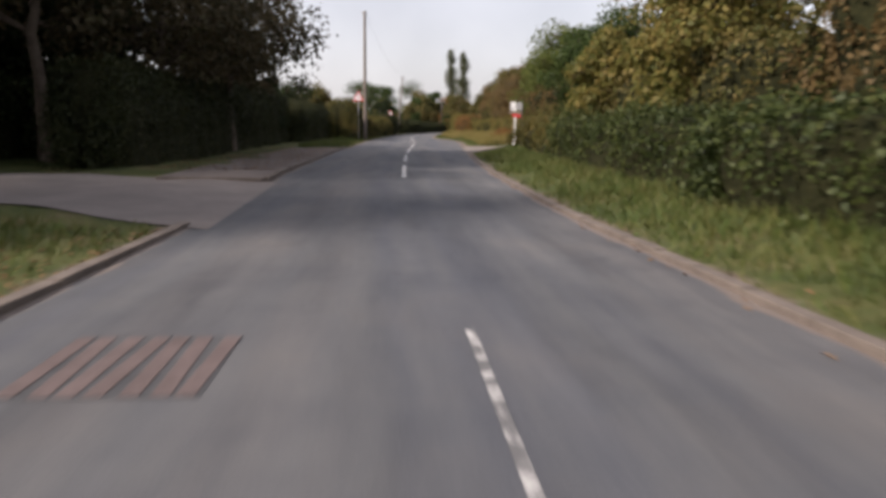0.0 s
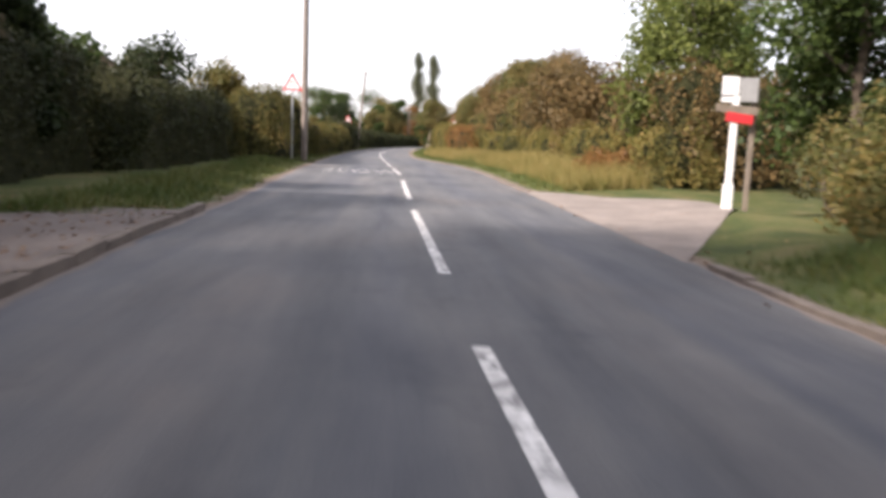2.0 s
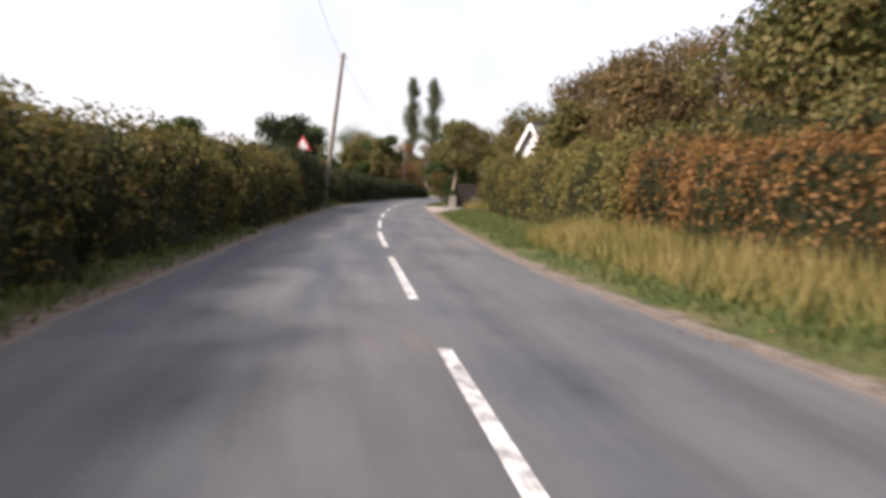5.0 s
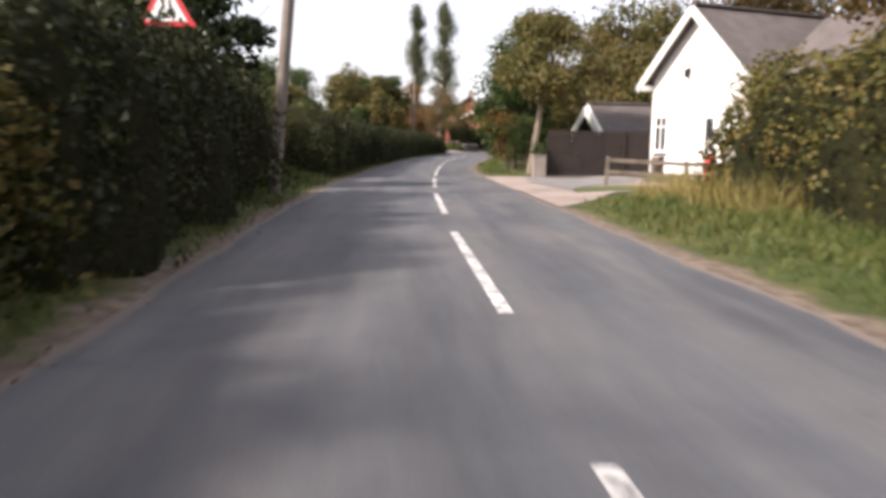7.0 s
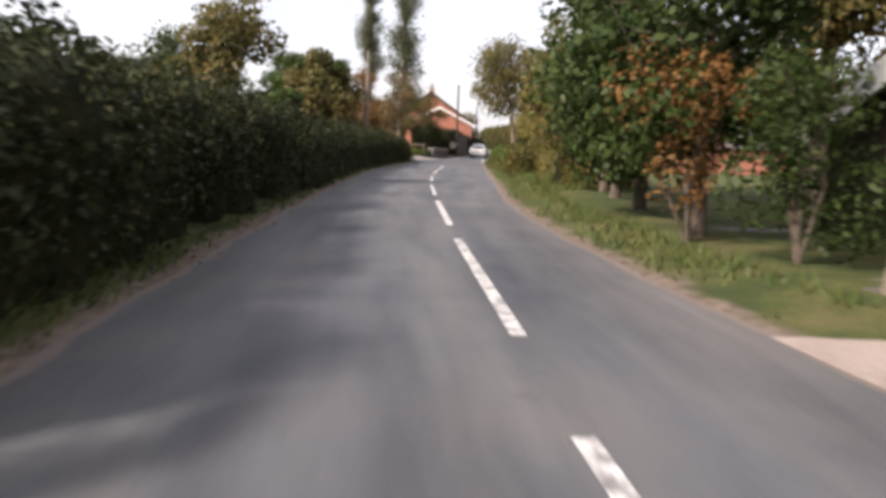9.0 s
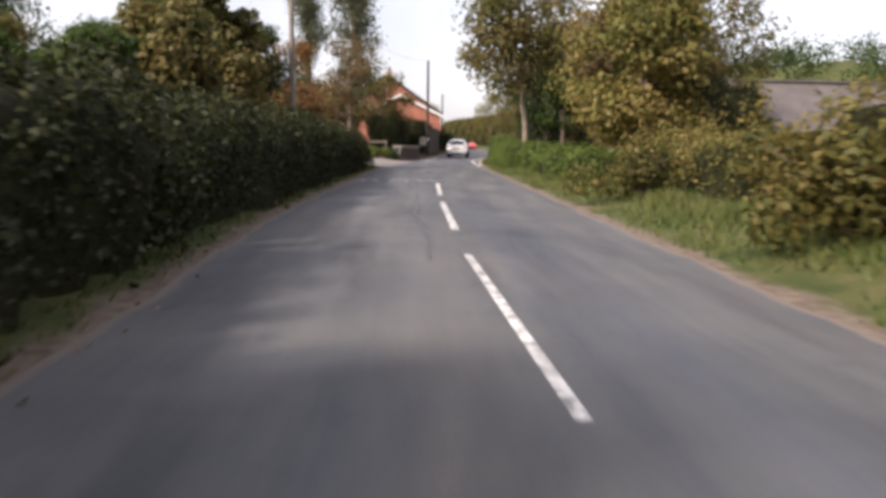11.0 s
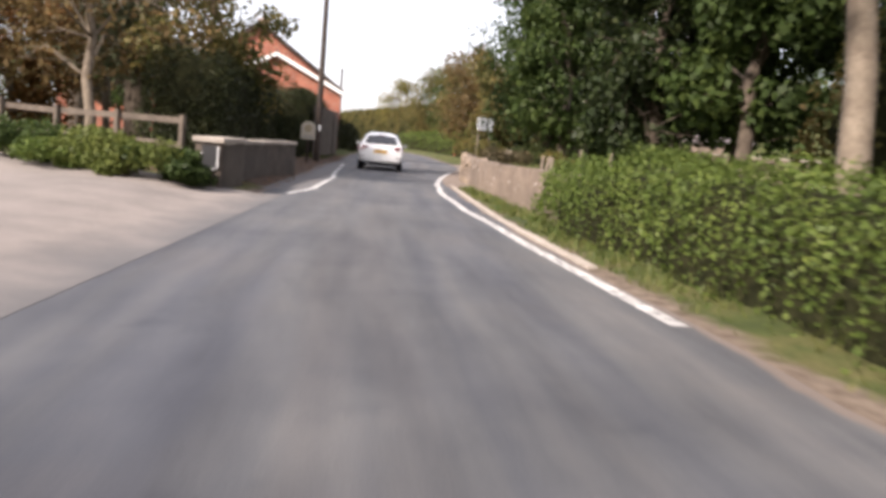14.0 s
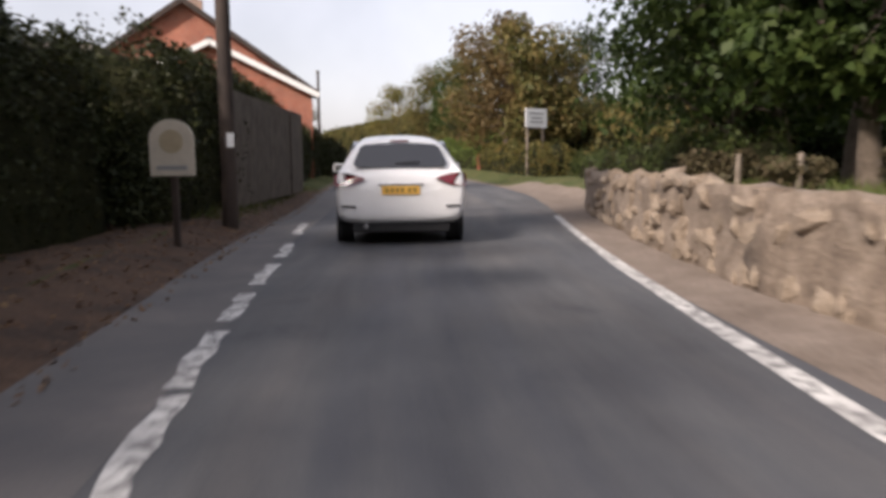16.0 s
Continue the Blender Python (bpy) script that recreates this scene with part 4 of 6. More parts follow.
# ---- hedges, left side ----
LH = "dense dark green roadside hedge"
hedge("hedge", -1, -11.2, 7.4, 4.08, 2.43, 2.52, HEDGE_SHADED, 11, LH + " behind the grass verge")
hedge("hedge", -1, 19.1, 35.1, 3.86, 2.16, 2.80, HEDGE_SHADED, 12, LH + " behind the pavement")
hedge("hedge", -1, 34.2, 49.2, 4.08, 2.29, 2.87, HEDGE_SHADED, 13, LH + " behind the pavement")
hedge("hedge", -1, 48.3, 63.4, 3.01, 2.29, 2.5, HEDGE_SHADED, 14, "tall untrimmed dark hedge above a grass verge", rough=0.46)
hedge("hedge", -1, 62.5, 76.8, 1.3, 2.43, 3.0, HEDGE_MIX, 15, "tall untrimmed autumn hedge above a grass verge", rough=0.49)
hedge("hedge", -1, 76.0, 89.9, 0.55, 2.6, 1.85, HEDGE_MIX, 16, "tall untrimmed autumn hedge above a grass verge", rough=0.41)
hedge("hedge", -1, 89.1, 103.0, 0.45, 2.7, 1.95, HEDGE_MIX, 17, "tall untrimmed autumn hedge above a grass verge", rough=0.46)
hedge("hedge", -1, 102.1, 113.8, 0.45, 2.6, 2.4, HEDGE_SHADED, 18, "tall untrimmed dark hedge above a grass verge", rough=0.46)
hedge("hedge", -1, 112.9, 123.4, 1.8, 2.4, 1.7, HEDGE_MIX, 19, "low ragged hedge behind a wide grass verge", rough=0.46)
hedge("hedge", -1, 122.3, 140.0, 0.28, 2.7, 1.8, HEDGE_SHADED, 20, LH + " on a grassy bank", rough=0.35)
hedge("hedge", -1, 139.2, 153.2, 0.25, 2.6, 1.75, HEDGE_SHADED, 21, LH + " on a grassy bank")
hedge("hedge", -1, 152.4, 166.5, 0.25, 2.6, 1.72, HEDGE_SHADED, 22, LH + " on a grassy bank")
hedge("hedge", -1, 165.6, 177.1, 0.3, 2.7, 1.8, HEDGE_SHADED, 23, LH + " on a grassy bank")
hedge("hedge", -1, 176.2, 181.8, 0.35, 2.7, 1.4, HEDGE_SHADED, 27, LH + " ending at the side road")
hedge("hedge", -1, 201.2, 214.2, 1.93, 2.16, 2.9, HEDGE_SHADED, 24, "tall clipped dark hedge behind the parapet wall", rough=0.20)
hedge("hedge", -1, 213.4, 228.7, 1.2, 2.16, 3.08, HEDGE_SHADED, 25, "tall clipped dark hedge behind the leafy verge", rough=0.20)
hedge("hedge", -1, 227.9, 248.1, 1.39, 2.16, 2.66, HEDGE_SHADED, 26, "tall dark hedge in front of the brick house", rough=0.27, density=62, leaf=0.118)
# ---- hedges, right side ----
hedge("hedge", 1, -11.2, 11.4, 1.85, 2.2, 1.36, HEDGE_DARK, 31, "clipped dark hedge above a grass verge")
hedge("hedge", 1, 10.5, 24.3, 1.95, 2.2, 1.36, HEDGE_DARK, 32, "clipped dark hedge above a grass verge")
hedge("hedge", 1, 23.4, 39.2, 2.59, 2.03, 1.33, HEDGE_MIX, 33, "ragged mixed hedge above a grass verge", rough=0.41)
hedge("hedge", 1, 49.5, 66.2, 3.35, 2.16, 1.54, HEDGE_GOLD, 34, "overgrown autumn hedge on a grassy bank", rough=0.49)
hedge("hedge", 1, 65.4, 79.5, 3.3, 2.16, 1.61, HEDGE_GOLD, 35, "overgrown autumn hedge on a grassy bank", rough=0.49)
hedge("hedge", 1, 78.7, 88.6, 2.73, 2.43, 2.03, RUSSET, 36, "overgrown russet hedge on a grassy bank", rough=0.49)
hedge("hedge", 1, 87.8, 100.4, 2.46, 2.43, 2.24, HEDGE_GOLD, 37, "overgrown autumn hedge on a grassy bank", rough=0.43)
hedge("hedge", 1, 99.5, 111.1, 2.34, 2.29, 2.41, HEDGE_MIX, 38, "overgrown autumn hedge ending at the driveway", rough=0.43)
hedge("hedge", 1, 140.4, 153.2, 1.72, 2.16, 1.40, HEDGE_GOLD, 39, "ragged low hedge above a grass verge", rough=0.46)
hedge("hedge", 1, 152.4, 165.1, 2.71, 2.03, 1.33, HEDGE_GOLD, 40, "ragged low hedge above a grass verge", rough=0.41)
hedge("hedge", 1, 164.2, 178.5, 1.25, 1.9, 0.98, HEDGE_TRIM, 41, "clipped green hedge above a grass verge", rough=0.20)
hedge("hedge", 1, 177.9, 192.6, 0.62, 2.5, 1.22, HEDGE_TRIM, 42, "neatly clipped bright green hedge above a grass verge", rough=0.08, density=400, leaf=0.058)
hedge("hedge", 1, 213.9, 232.6, 3.84, 2.16, 1.12, HEDGE_DARK, 43, "low dark hedge beyond the stone wall", rough=0.27, density=62, leaf=0.118)
hedge("hedge", 1, 232.9, 253.7, 2.53, 2.03, 1.68, HEDGE_MIX, 44, "low hedge along the far verge", rough=0.34, density=42, leaf=0.153)
hedge("hedge", 1, 256.2, 300.0, 2.54, 2.70, 2.52, HEDGE_TRIM, 45, "green hedge along the far verge", rough=0.41, density=28, leaf=0.189)
hedge("hedge", -1, 247.8, 293.0, 0.64, 2.70, 2.24, HEDGE_SHADED, 46, "dark hedge along the far verge", rough=0.41, density=28, leaf=0.189)

# ---- trees, left side ----
for x, y, h, s, mat, seed in ((-11.98, 8.29, 10.50, 4.48, TREE_DARK, 101), (-17.4, 24.77, 13.30, 5.04, TREE_DARK, 102), (-20.34, 31.74, 14.00, 5.32, TREE_DARK, 103), (-15.46, 34.84, 9.24, 3.36, TREE_DARK, 104),
                              (-16.15, 4.83, 12.60, 5.04, TREE_DARK, 105), (-18.95, 17.96, 14.00, 5.60, TREE_DARK, 106), (-18.31, 37.94, 9.80, 3.92, TREE_DARK, 107)):
    tree(x, y, h, s, mat, seed, "large dark green tree overhanging the hedge", 0.31, 0.16, 42, 218, 0.201, gap=0.2)
for x, y, h, s, mat, seed in ((-10.57, 45.76, 4.06, 1.26, TREE_DARK, 111), (-11.75, 51.27, 4.20, 1.54, TREE_GREEN, 112), (-10.97, 57.58, 4.20, 1.68, TREE_DARK, 113), (-11.65, 68.58, 4.76, 1.96, HEDGE_MIX, 114), (-13.97, 81.82, 3.78, 2.10, TREE_OLIVE, 115),
                              # seed 130 is an added tree, placed to cast shade on the road's left half
                              (-9.5, 113.2, 4.3, 1.9, TREE_DARK, 120), (-6.7, 144.5, 5.1, 1.8, TREE_OLIVE, 130), (-8.96, 117.57, 4.62, 1.75, TREE_DARK, 134), (-12.28, 120.2, 3.08, 1.26, TREE_OLIVE, 116), (-13.44, 109.24, 3.6, 1.6, TREE_GREEN, 117), (-11.53, 141.1, 3.64, 1.54, TREE_GREEN, 118), (-13.2, 152.93, 3.92, 1.96, TREE_OLIVE, 119)):
    tree(x, y, h, s, mat, seed, "small hedgerow tree rising behind the hedge", 0.08, 0.12, 22, 195, 0.153)
for x, y, h, s, mat, seed in ((-6.44, 167.05, 3.78, 1.54, TREE_GREEN, 131), (-5.17, 172.19, 5.4, 2.2, TREE_OLIVE, 132), (-3.76, 177.33, 7.56, 2.52, TREE_OLIVE, 135), (-10.61, 162.63, 3.78, 1.68, TREE_OLIVE, 133), (-2.57, 209.18, 9.80, 3.50, TREE_GREEN, 136), (-6.48, 211.2, 10.50, 3.92, TREE_OLIVE, 137), (-10.9, 171.91, 4.48, 2.10, TREE_GREEN, 121), (-14.88, 183.33, 6.72, 3.22, TREE_OLIVE, 122), (-6.87, 180.47, 7.28, 2.52, TREE_GREEN, 123), (-4.82, 207.16, 8.40, 3.36, TREE_OLIVE, 124), (-18.6, 197.75, 10.50, 4.48, TREE_GREEN, 125),
                              (-17.06, 224.63, 11.90, 5.04, TREE_GREEN, 126), (-28.16, 264.62, 15.40, 7.00, TREE_GREEN, 127), (-12.29, 295.46, 16.80, 7.70, TREE_GREEN, 128), (2.38, 247.8, 9.0, 4.0, TREE_GREEN, 129)):
    tree(x, y, h, s, mat, seed, "broad green tree standing beyond the hedge", 0.22, 0.2, 35, 241, 0.236)
tree(3.6, 212.5, 6.2, 2.5, TREE_BROWN, 138, "brown-leaved bushy tree behind the rail fence", 0.14, 0.1, 26, 150, 0.16, PALE_BARK, gap=0.35)
tree(1.0, 208.2, 5.6, 2.2, RUSSET, 139, "russet bushy tree behind the rail fence", 0.12, 0.08, 30, 190, 0.16, PALE_BARK)
poplar(1.71, 221.7, 22.4, 141)
poplar(4.81, 207.7, 19.9, 142)
tree(3.84, 201.25, 8.82, 2.94, TREE_BROWN, 143, "brown-leaved multi-stemmed tree behind the rail fence", 0.13, 0.2, 25, 120, 0.177, PALE_BARK, gap=0.45)
tree(6.94, 206.36, 6.4, 2.70, TREE_OLIVE, 144, "olive-green tree overhanging the parapet wall", 0.17, 0.28, 27, 170, 0.177, gap=0.35)
tree(0.08, 205.82, 8.68, 2.80, RUSSET, 145, "russet tree behind the rail fence", 0.13, 0.2, 25, 149, 0.165, PALE_BARK, gap=0.2)
tree(-4.02, 199.77, 7.28, 2.38, TREE_BROWN, 146, "brown shrubby tree by the side road", 0.10, 0.15, 22, 149, 0.153)

# the first two (seeds 163, 164) are added to throw shade over the left lane
for x, y, h, s, seed in ((-12.18, 39.8, 7.84, 2.94, 163), (-11.96, 44.5, 6.44, 2.38, 164), (-8.9, 32.36, 10.08, 3.9, 151), (-9.54, 26.48, 9.24, 3.64, 154), (-11.26, 21.83, 10.64, 4.20, 152), (-13.51, 15.19, 10.08, 3.92, 153)):
    tree(x, y, h, s, TREE_UMBER, seed, "large dark brown-green tree reaching over the pavement", 0.18, 0.3, 45, 195, 0.189, gap=0.22)
tree(-13.19, 25.55, 7.00, 3.08, TREE_DARK, 147, "large dark green tree overhanging the hedge", 0.21, 0.1, 42, 299, 0.177)
tree(-14.75, 17.96, 10.50, 4.20, TREE_DARK, 148, "large dark green tree overhanging the hedge", 0.21, 0.1, 42, 299, 0.177)
tree(5.62, 108.21, 5.46, 2.24, TREE_OLIVE, 149, "autumn oak rising behind the hedge", 0.17, 0.25, 37, 252, 0.165)

# ---- trees, right side ----
for x, y, h, s, mat, seed in ((10, 8.98, 9.10, 3.64, TREE_BROWN, 201), (11.98, 16.58, 9.80, 4.06, TREE_OLIVE, 202), (8.36, 24, 7.00, 2.80, TREE_GOLD, 203), (11.58, 30.97, 8.68, 3.50, TREE_OLIVE, 204), (9.11, 38.71, 6.72, 2.66, TREE_GREEN, 205),
                              (8.46, 46.54, 6.72, 2.66, TREE_GREEN, 206), (14.54, 41.04, 9.10, 3.64, TREE_GREEN, 207), (16.06, 24, 10.50, 4.20, TREE_OLIVE, 208), (15.36, 4.14, 10.50, 4.48, TREE_BROWN, 209), (6.95, 32.67, 5.04, 2.10, TREE_GOLD, 210)):
    tree(x, y, h, s, mat, seed, "bushy autumn tree leaning over the hedge", 0.18, 0.14, 37, 264, 0.177)
for x, y, h, s, mat, seed in ((7.12, 53.95, 6.44, 2.66, BRIGHT_LEAF, 211), (6.33, 62.31, 4.6, 2.66, TREE_BROWN, 212), (6.82, 69.25, 5.2, 2.94, TREE_BROWN, 213), (5.93, 75.22, 4.20, 2.52, TREE_OLIVE, 214), (5.23, 81.17, 4.48, 1.96, TREE_BROWN, 215)):
    tree(x, y, h, s, mat, seed, "wind-shaped hedgerow thorn tree in autumn leaf", 0.13, 0.12, 32, 241, 0.153)
for x, y, h, s, mat, seed in ((7.7, 90.29, 7.28, 2.94, TREE_OLIVE, 221), (10.18, 96.81, 8.12, 3.36, TREE_BROWN, 222), (7.01, 102.67, 6.44, 2.66, TREE_BROWN, 223), (12.48, 106.31, 8.68, 3.50, TREE_OLIVE, 224), (13.78, 115.82, 8.40, 3.36, TREE_BROWN, 225),
                              (11.29, 129.48, 10.64, 3.36, TREE_BROWN, 226), (15.41, 133.58, 12.60, 4.48, TREE_OLIVE, 227), (11.07, 117.28, 10.36, 3.36, TREE_BROWN, 228), (16.32, 123.86, 12.60, 4.48, TREE_BROWN, 229), (8.92, 139.05, 8.40, 3.08, TREE_OLIVE, 230)):
    tree(x, y, h, s, mat, seed, "autumn oak rising behind the hedge", 0.21, 0.2, 37, 252, 0.189, gap=0.1)
tree(9.2, 133.6, 7.6, 2.8, TREE_OLIVE, 150, "dark garden tree behind the outbuilding", 0.17, 0.2, 36, 240, 0.17)
tree(1.2, 126.6, 6.02, 2.38, TREE_OLIVE, 231, "spreading tree with a pale leaning forked trunk", 0.15, 0.46, 42, 229, 0.142, PALE_BARK, lean=(0.12, 0.03), flat=0.6)
for x, y, h, s, mat, seed in ((1.32, 130.71, 5.18, 1.75, TREE_GREEN, 232), (1.97, 134.26, 6.16, 2.10, TREE_GREEN, 233), (3.32, 139.73, 5.60, 2.10, TREE_OLIVE, 234), (2.77, 137.55, 5.04, 1.82, TREE_GREEN, 235)):
    tree(x, y, h, s, mat, seed, "leafy green garden tree beside the driveway", 0.11, 0.08, 32, 229, 0.130)
tree(9.31, 58.68, 8.68, 3.22, BRIGHT_LEAF, 238, "tall bright green tree rising above the hedge", 0.20, 0.12, 42, 276, 0.165)
bush(3.24, 112.89, 0.70, 0.77, DRY_GRASS, 241, "clump of tall dry grass and weeds on the verge", 3600, 0.081)
bush(4.99, 113.77, 0.84, 1.61, HEDGE_MIX, 242, "wild weedy shrub on the verge", 3000, 0.086)
bush(5.4, 115.23, 0.84, 1.12, DRY_GRASS, 246, "clump of tall dry grass and weeds on the verge", 2400, 0.081)
bush(1.5, 128.6, 0.91, 3.08, TREE_GREEN, 237, "tall green shrub beside the leaning tree", 3900, 0.092)
bush(0.95, 130.2, 0.77, 2.80, RUSSET, 236, "upright red-brown shrub at the garden corner", 2700, 0.092)
for x, y, h, s, mat, seed in ((10.76, 168.48, 6.72, 2.52, TREE_GOLD, 243), (12.32, 172.48, 7.84, 2.80, TREE_BROWN, 244), (13.69, 175.48, 8.96, 3.50, TREE_GOLD, 245),
                              (19.31, 180.47, 10.50, 4.20, TREE_OLIVE, 247), (16.29, 178.33, 7.84, 3.08, TREE_BROWN, 248), (21.02, 189.17, 10.64, 4.20, TREE_DARK, 249)):
    tree(x, y, h, s, mat, seed, "autumn woodland tree crowding the roadside", 0.20, 0.14, 37, 252, 0.189, PALE_BARK)
tree(12.18, 186.1, 10.08, 3.78, TREE_OLIVE, 251, "tall tree with a bare pale trunk behind the clipped hedge", 0.17, 0.42, 40, 264, 0.189, PALE_BARK)
tree(17.4, 196.9, 8.6, 2.6, TREE_DARK, 263, "dark broadleaf tree overhanging the road", 0.18, 0.06, 42, 276, 0.18)
tree(19.75, 196.41, 8.96, 3.64, TREE_DARK, 252, "dark broadleaf tree overhanging the road", 0.20, 0.36, 45, 276, 0.189)
for x, y, h, s, seed in ((24.8, 216.65, 10.64, 4.5, 155), (26.5, 216.92, 11.20, 3.9, 156), (22.3, 210.39, 8.96, 2.7, 157), (29.87, 221.43, 11.90, 5.04, 158), (17.28, 193.43, 8.40, 2.80, 159)):
    tree(x, y, h, s, TREE_GREEN, seed, "dense broadleaf tree behind the field wall", 0.18, 0.12, 45, 276, 0.201)
tree(24.33, 212.28, 8.40, 2.95, TREE_GREEN, 253, "broad dark green tree with low spreading branches", 0.31, 0.22, 55, 299, 0.177)
for x, y, h, s, mat, seed in ((33.2, 244.0, 9.10, 3.64, TREE_OLIVE, 255), (34.63, 250.61, 10.50, 4.20, TREE_BROWN, 256), (39.74, 264.62, 11.20, 4.76, TREE_OLIVE, 257), (44.22, 282.84, 11.20, 5.04, TREE_GREEN, 258), (49.44, 303.87, 12.60, 5.60, TREE_OLIVE, 259), (52.67, 331.9, 12.60, 5.60, TREE_GOLD, 260),
                              (54.57, 273.03, 14.00, 5.60, TREE_DARK, 261), (45.79, 239.91, 11.20, 4.90, TREE_GREEN, 262), (32.94, 323.49, 9.80, 4.76, TREE_OLIVE, 264), (29.13, 348.72, 11.20, 5.60, TREE_GREEN, 265), (20.43, 329.1, 9.80, 4.48, TREE_GREEN, 266)):
    tree(x, y, h, s, mat, seed, "roadside tree in early autumn leaf", 0.25, 0.18, 32, 195, 0.260)
for x, y, r, t, mat, seed in ((4.35, 51.75, 0.98, 1.12, RUSSET, 271), (4.32, 87.56, 1.12, 2.10, RUSSET, 272), (5.85, 158.85, 0.84, 1.26, HEDGE_MIX, 273), (4.37, 151.12, 0.91, 1.54, HEDGE_MIX, 274), (-4.31, 189.46, 1.12, 1.54, HEDGE_MIX, 275), (18.69, 204.21, 0.70, 0.77, HEDGE_MIX, 276),
                              (5.85, 194.69, 0.63, 0.70, TREE_GREEN, 277), (4.94, 194.69, 0.70, 0.77, BRIGHT_LEAF, 284), (4.35, 196.01, 0.84, 0.91, BRIGHT_LEAF, 278), (3.93, 196.41, 0.84, 0.56, HEDGE_TRIM, 279), (2.68, 197.75, 0.91, 0.91, TREE_GREEN, 280), (4.52, 37.32, 1.12, 1.82, TREE_OLIVE, 281), (5.32, 39.8, 1.54, 2.45, TREE_OLIVE, 282), (5.98, 42.92, 1.12, 1.96, TREE_OLIVE, 283), (16.73, 204.48, 0.70, 0.70, TREE_UMBER, 284), (19.13, 209.05, 0.56, 0.56, TREE_UMBER, 285), (21.25, 212.83, 0.70, 0.84, TREE_UMBER, 286)):
    bush(x, y, r, t, mat, seed, "rounded wild shrub on the verge")


# thickets that close the view behind the hedges
for side, y0, y1, off, w, t, mat, seed in ((1, -8, 17, 5.96, 4.2, 3.64, TREE_BROWN, 61), (1, 17, 39, 5.95, 4.2, 3.36, TREE_OLIVE, 62), (1, 50, 82, 4.68, 3.6, 3.29, TREE_BROWN, 63), (1, 82, 113, 5.78, 3.9, 3.22, TREE_OLIVE, 64), (1, 167, 175, 5.54, 3.6, 3.08, TREE_GOLD, 65),
                                          (1, 173, 192, 6.5, 4.8, 3.92, TREE_OLIVE, 66), (1, 189, 200, 13.6, 4.2, 3.64, TREE_DARK, 67), (1, 216, 224, 10.28, 2.6, 2.24, TREE_DARK, 76), (1, 222, 253, 8.22, 5.6, 3.64, TREE_OLIVE, 68), (-1, 132, 158, 7.37, 4.2, 1.68, TREE_GREEN, 69), (-1, 158, 179, 8.28, 4.2, 2.1, TREE_GREEN, 70),
                                          (-1, -8, 44, 8.76, 5.6, 3.22, TREE_DARK, 71), (-1, 49, 87, 7.54, 4.2, 2.5, TREE_OLIVE, 72), (1, 253, 301, 7.86, 7.0, 5.04, TREE_OLIVE, 73), (-1, 273, 335, 4.49, 7.0, 4.76, TREE_GREEN, 74), (1, 301, 391, 5.81, 8.4, 7.00, TREE_OLIVE, 75)):
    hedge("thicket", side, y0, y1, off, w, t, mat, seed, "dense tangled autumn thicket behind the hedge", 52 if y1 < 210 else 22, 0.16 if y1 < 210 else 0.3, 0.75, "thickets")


def far_woods():
    """Distant tree belts all round, one mass of large leaf clumps."""
    rng = np.random.default_rng(5)
    pts, nrm = [], []
    spots = [(a, 170 + 60 * rng.uniform()) for a in np.linspace(0, 2 * math.pi, 110, endpoint=False)]
    for a, r in spots:
        c = np.array([10 + 1.3 * r * math.cos(a), 130 + 1.7 * r * math.sin(a)])
        if abs(c[0] - float((left(c[1]) + right(c[1])) / 2)) < 16:
            continue
        z, h = ground_z(*c), rng.uniform(6, 11)
        for _ in range(7):
            cc = np.array([c[0] + rng.normal(0, 4), c[1] + rng.normal(0, 4), z + h * rng.uniform(0.2, 0.8)])
            d = rng.normal(size=(95, 3))
            d /= np.linalg.norm(d, axis=1, keepdims=True)
            pts.append(cc + d * h * 0.34 * rng.uniform(0.5, 1.05, (95, 1)))
            nrm.append(d)
    for _ in range(260):
        cx, cy = 158 + rng.normal(0, 42), 349 + rng.normal(0, 46)
        h = rng.uniform(5, 9)
        d = rng.normal(size=(110, 3))
        d /= np.linalg.norm(d, axis=1, keepdims=True)
        pts.append(np.array([cx, cy, ground_z(cx, cy) + h * 0.4]) + d * h * 0.6 * rng.uniform(0.5, 1.05, (110, 1)))
        nrm.append(d)
    v, f = leaf_arrays(np.concatenate(pts), np.concatenate(nrm), 0.9, rng)
    tagged(raw("far_woods", v, f, TREE_GREEN), "distant belts of green woodland beyond the fields", "trees", kind="stuff")


far_woods()


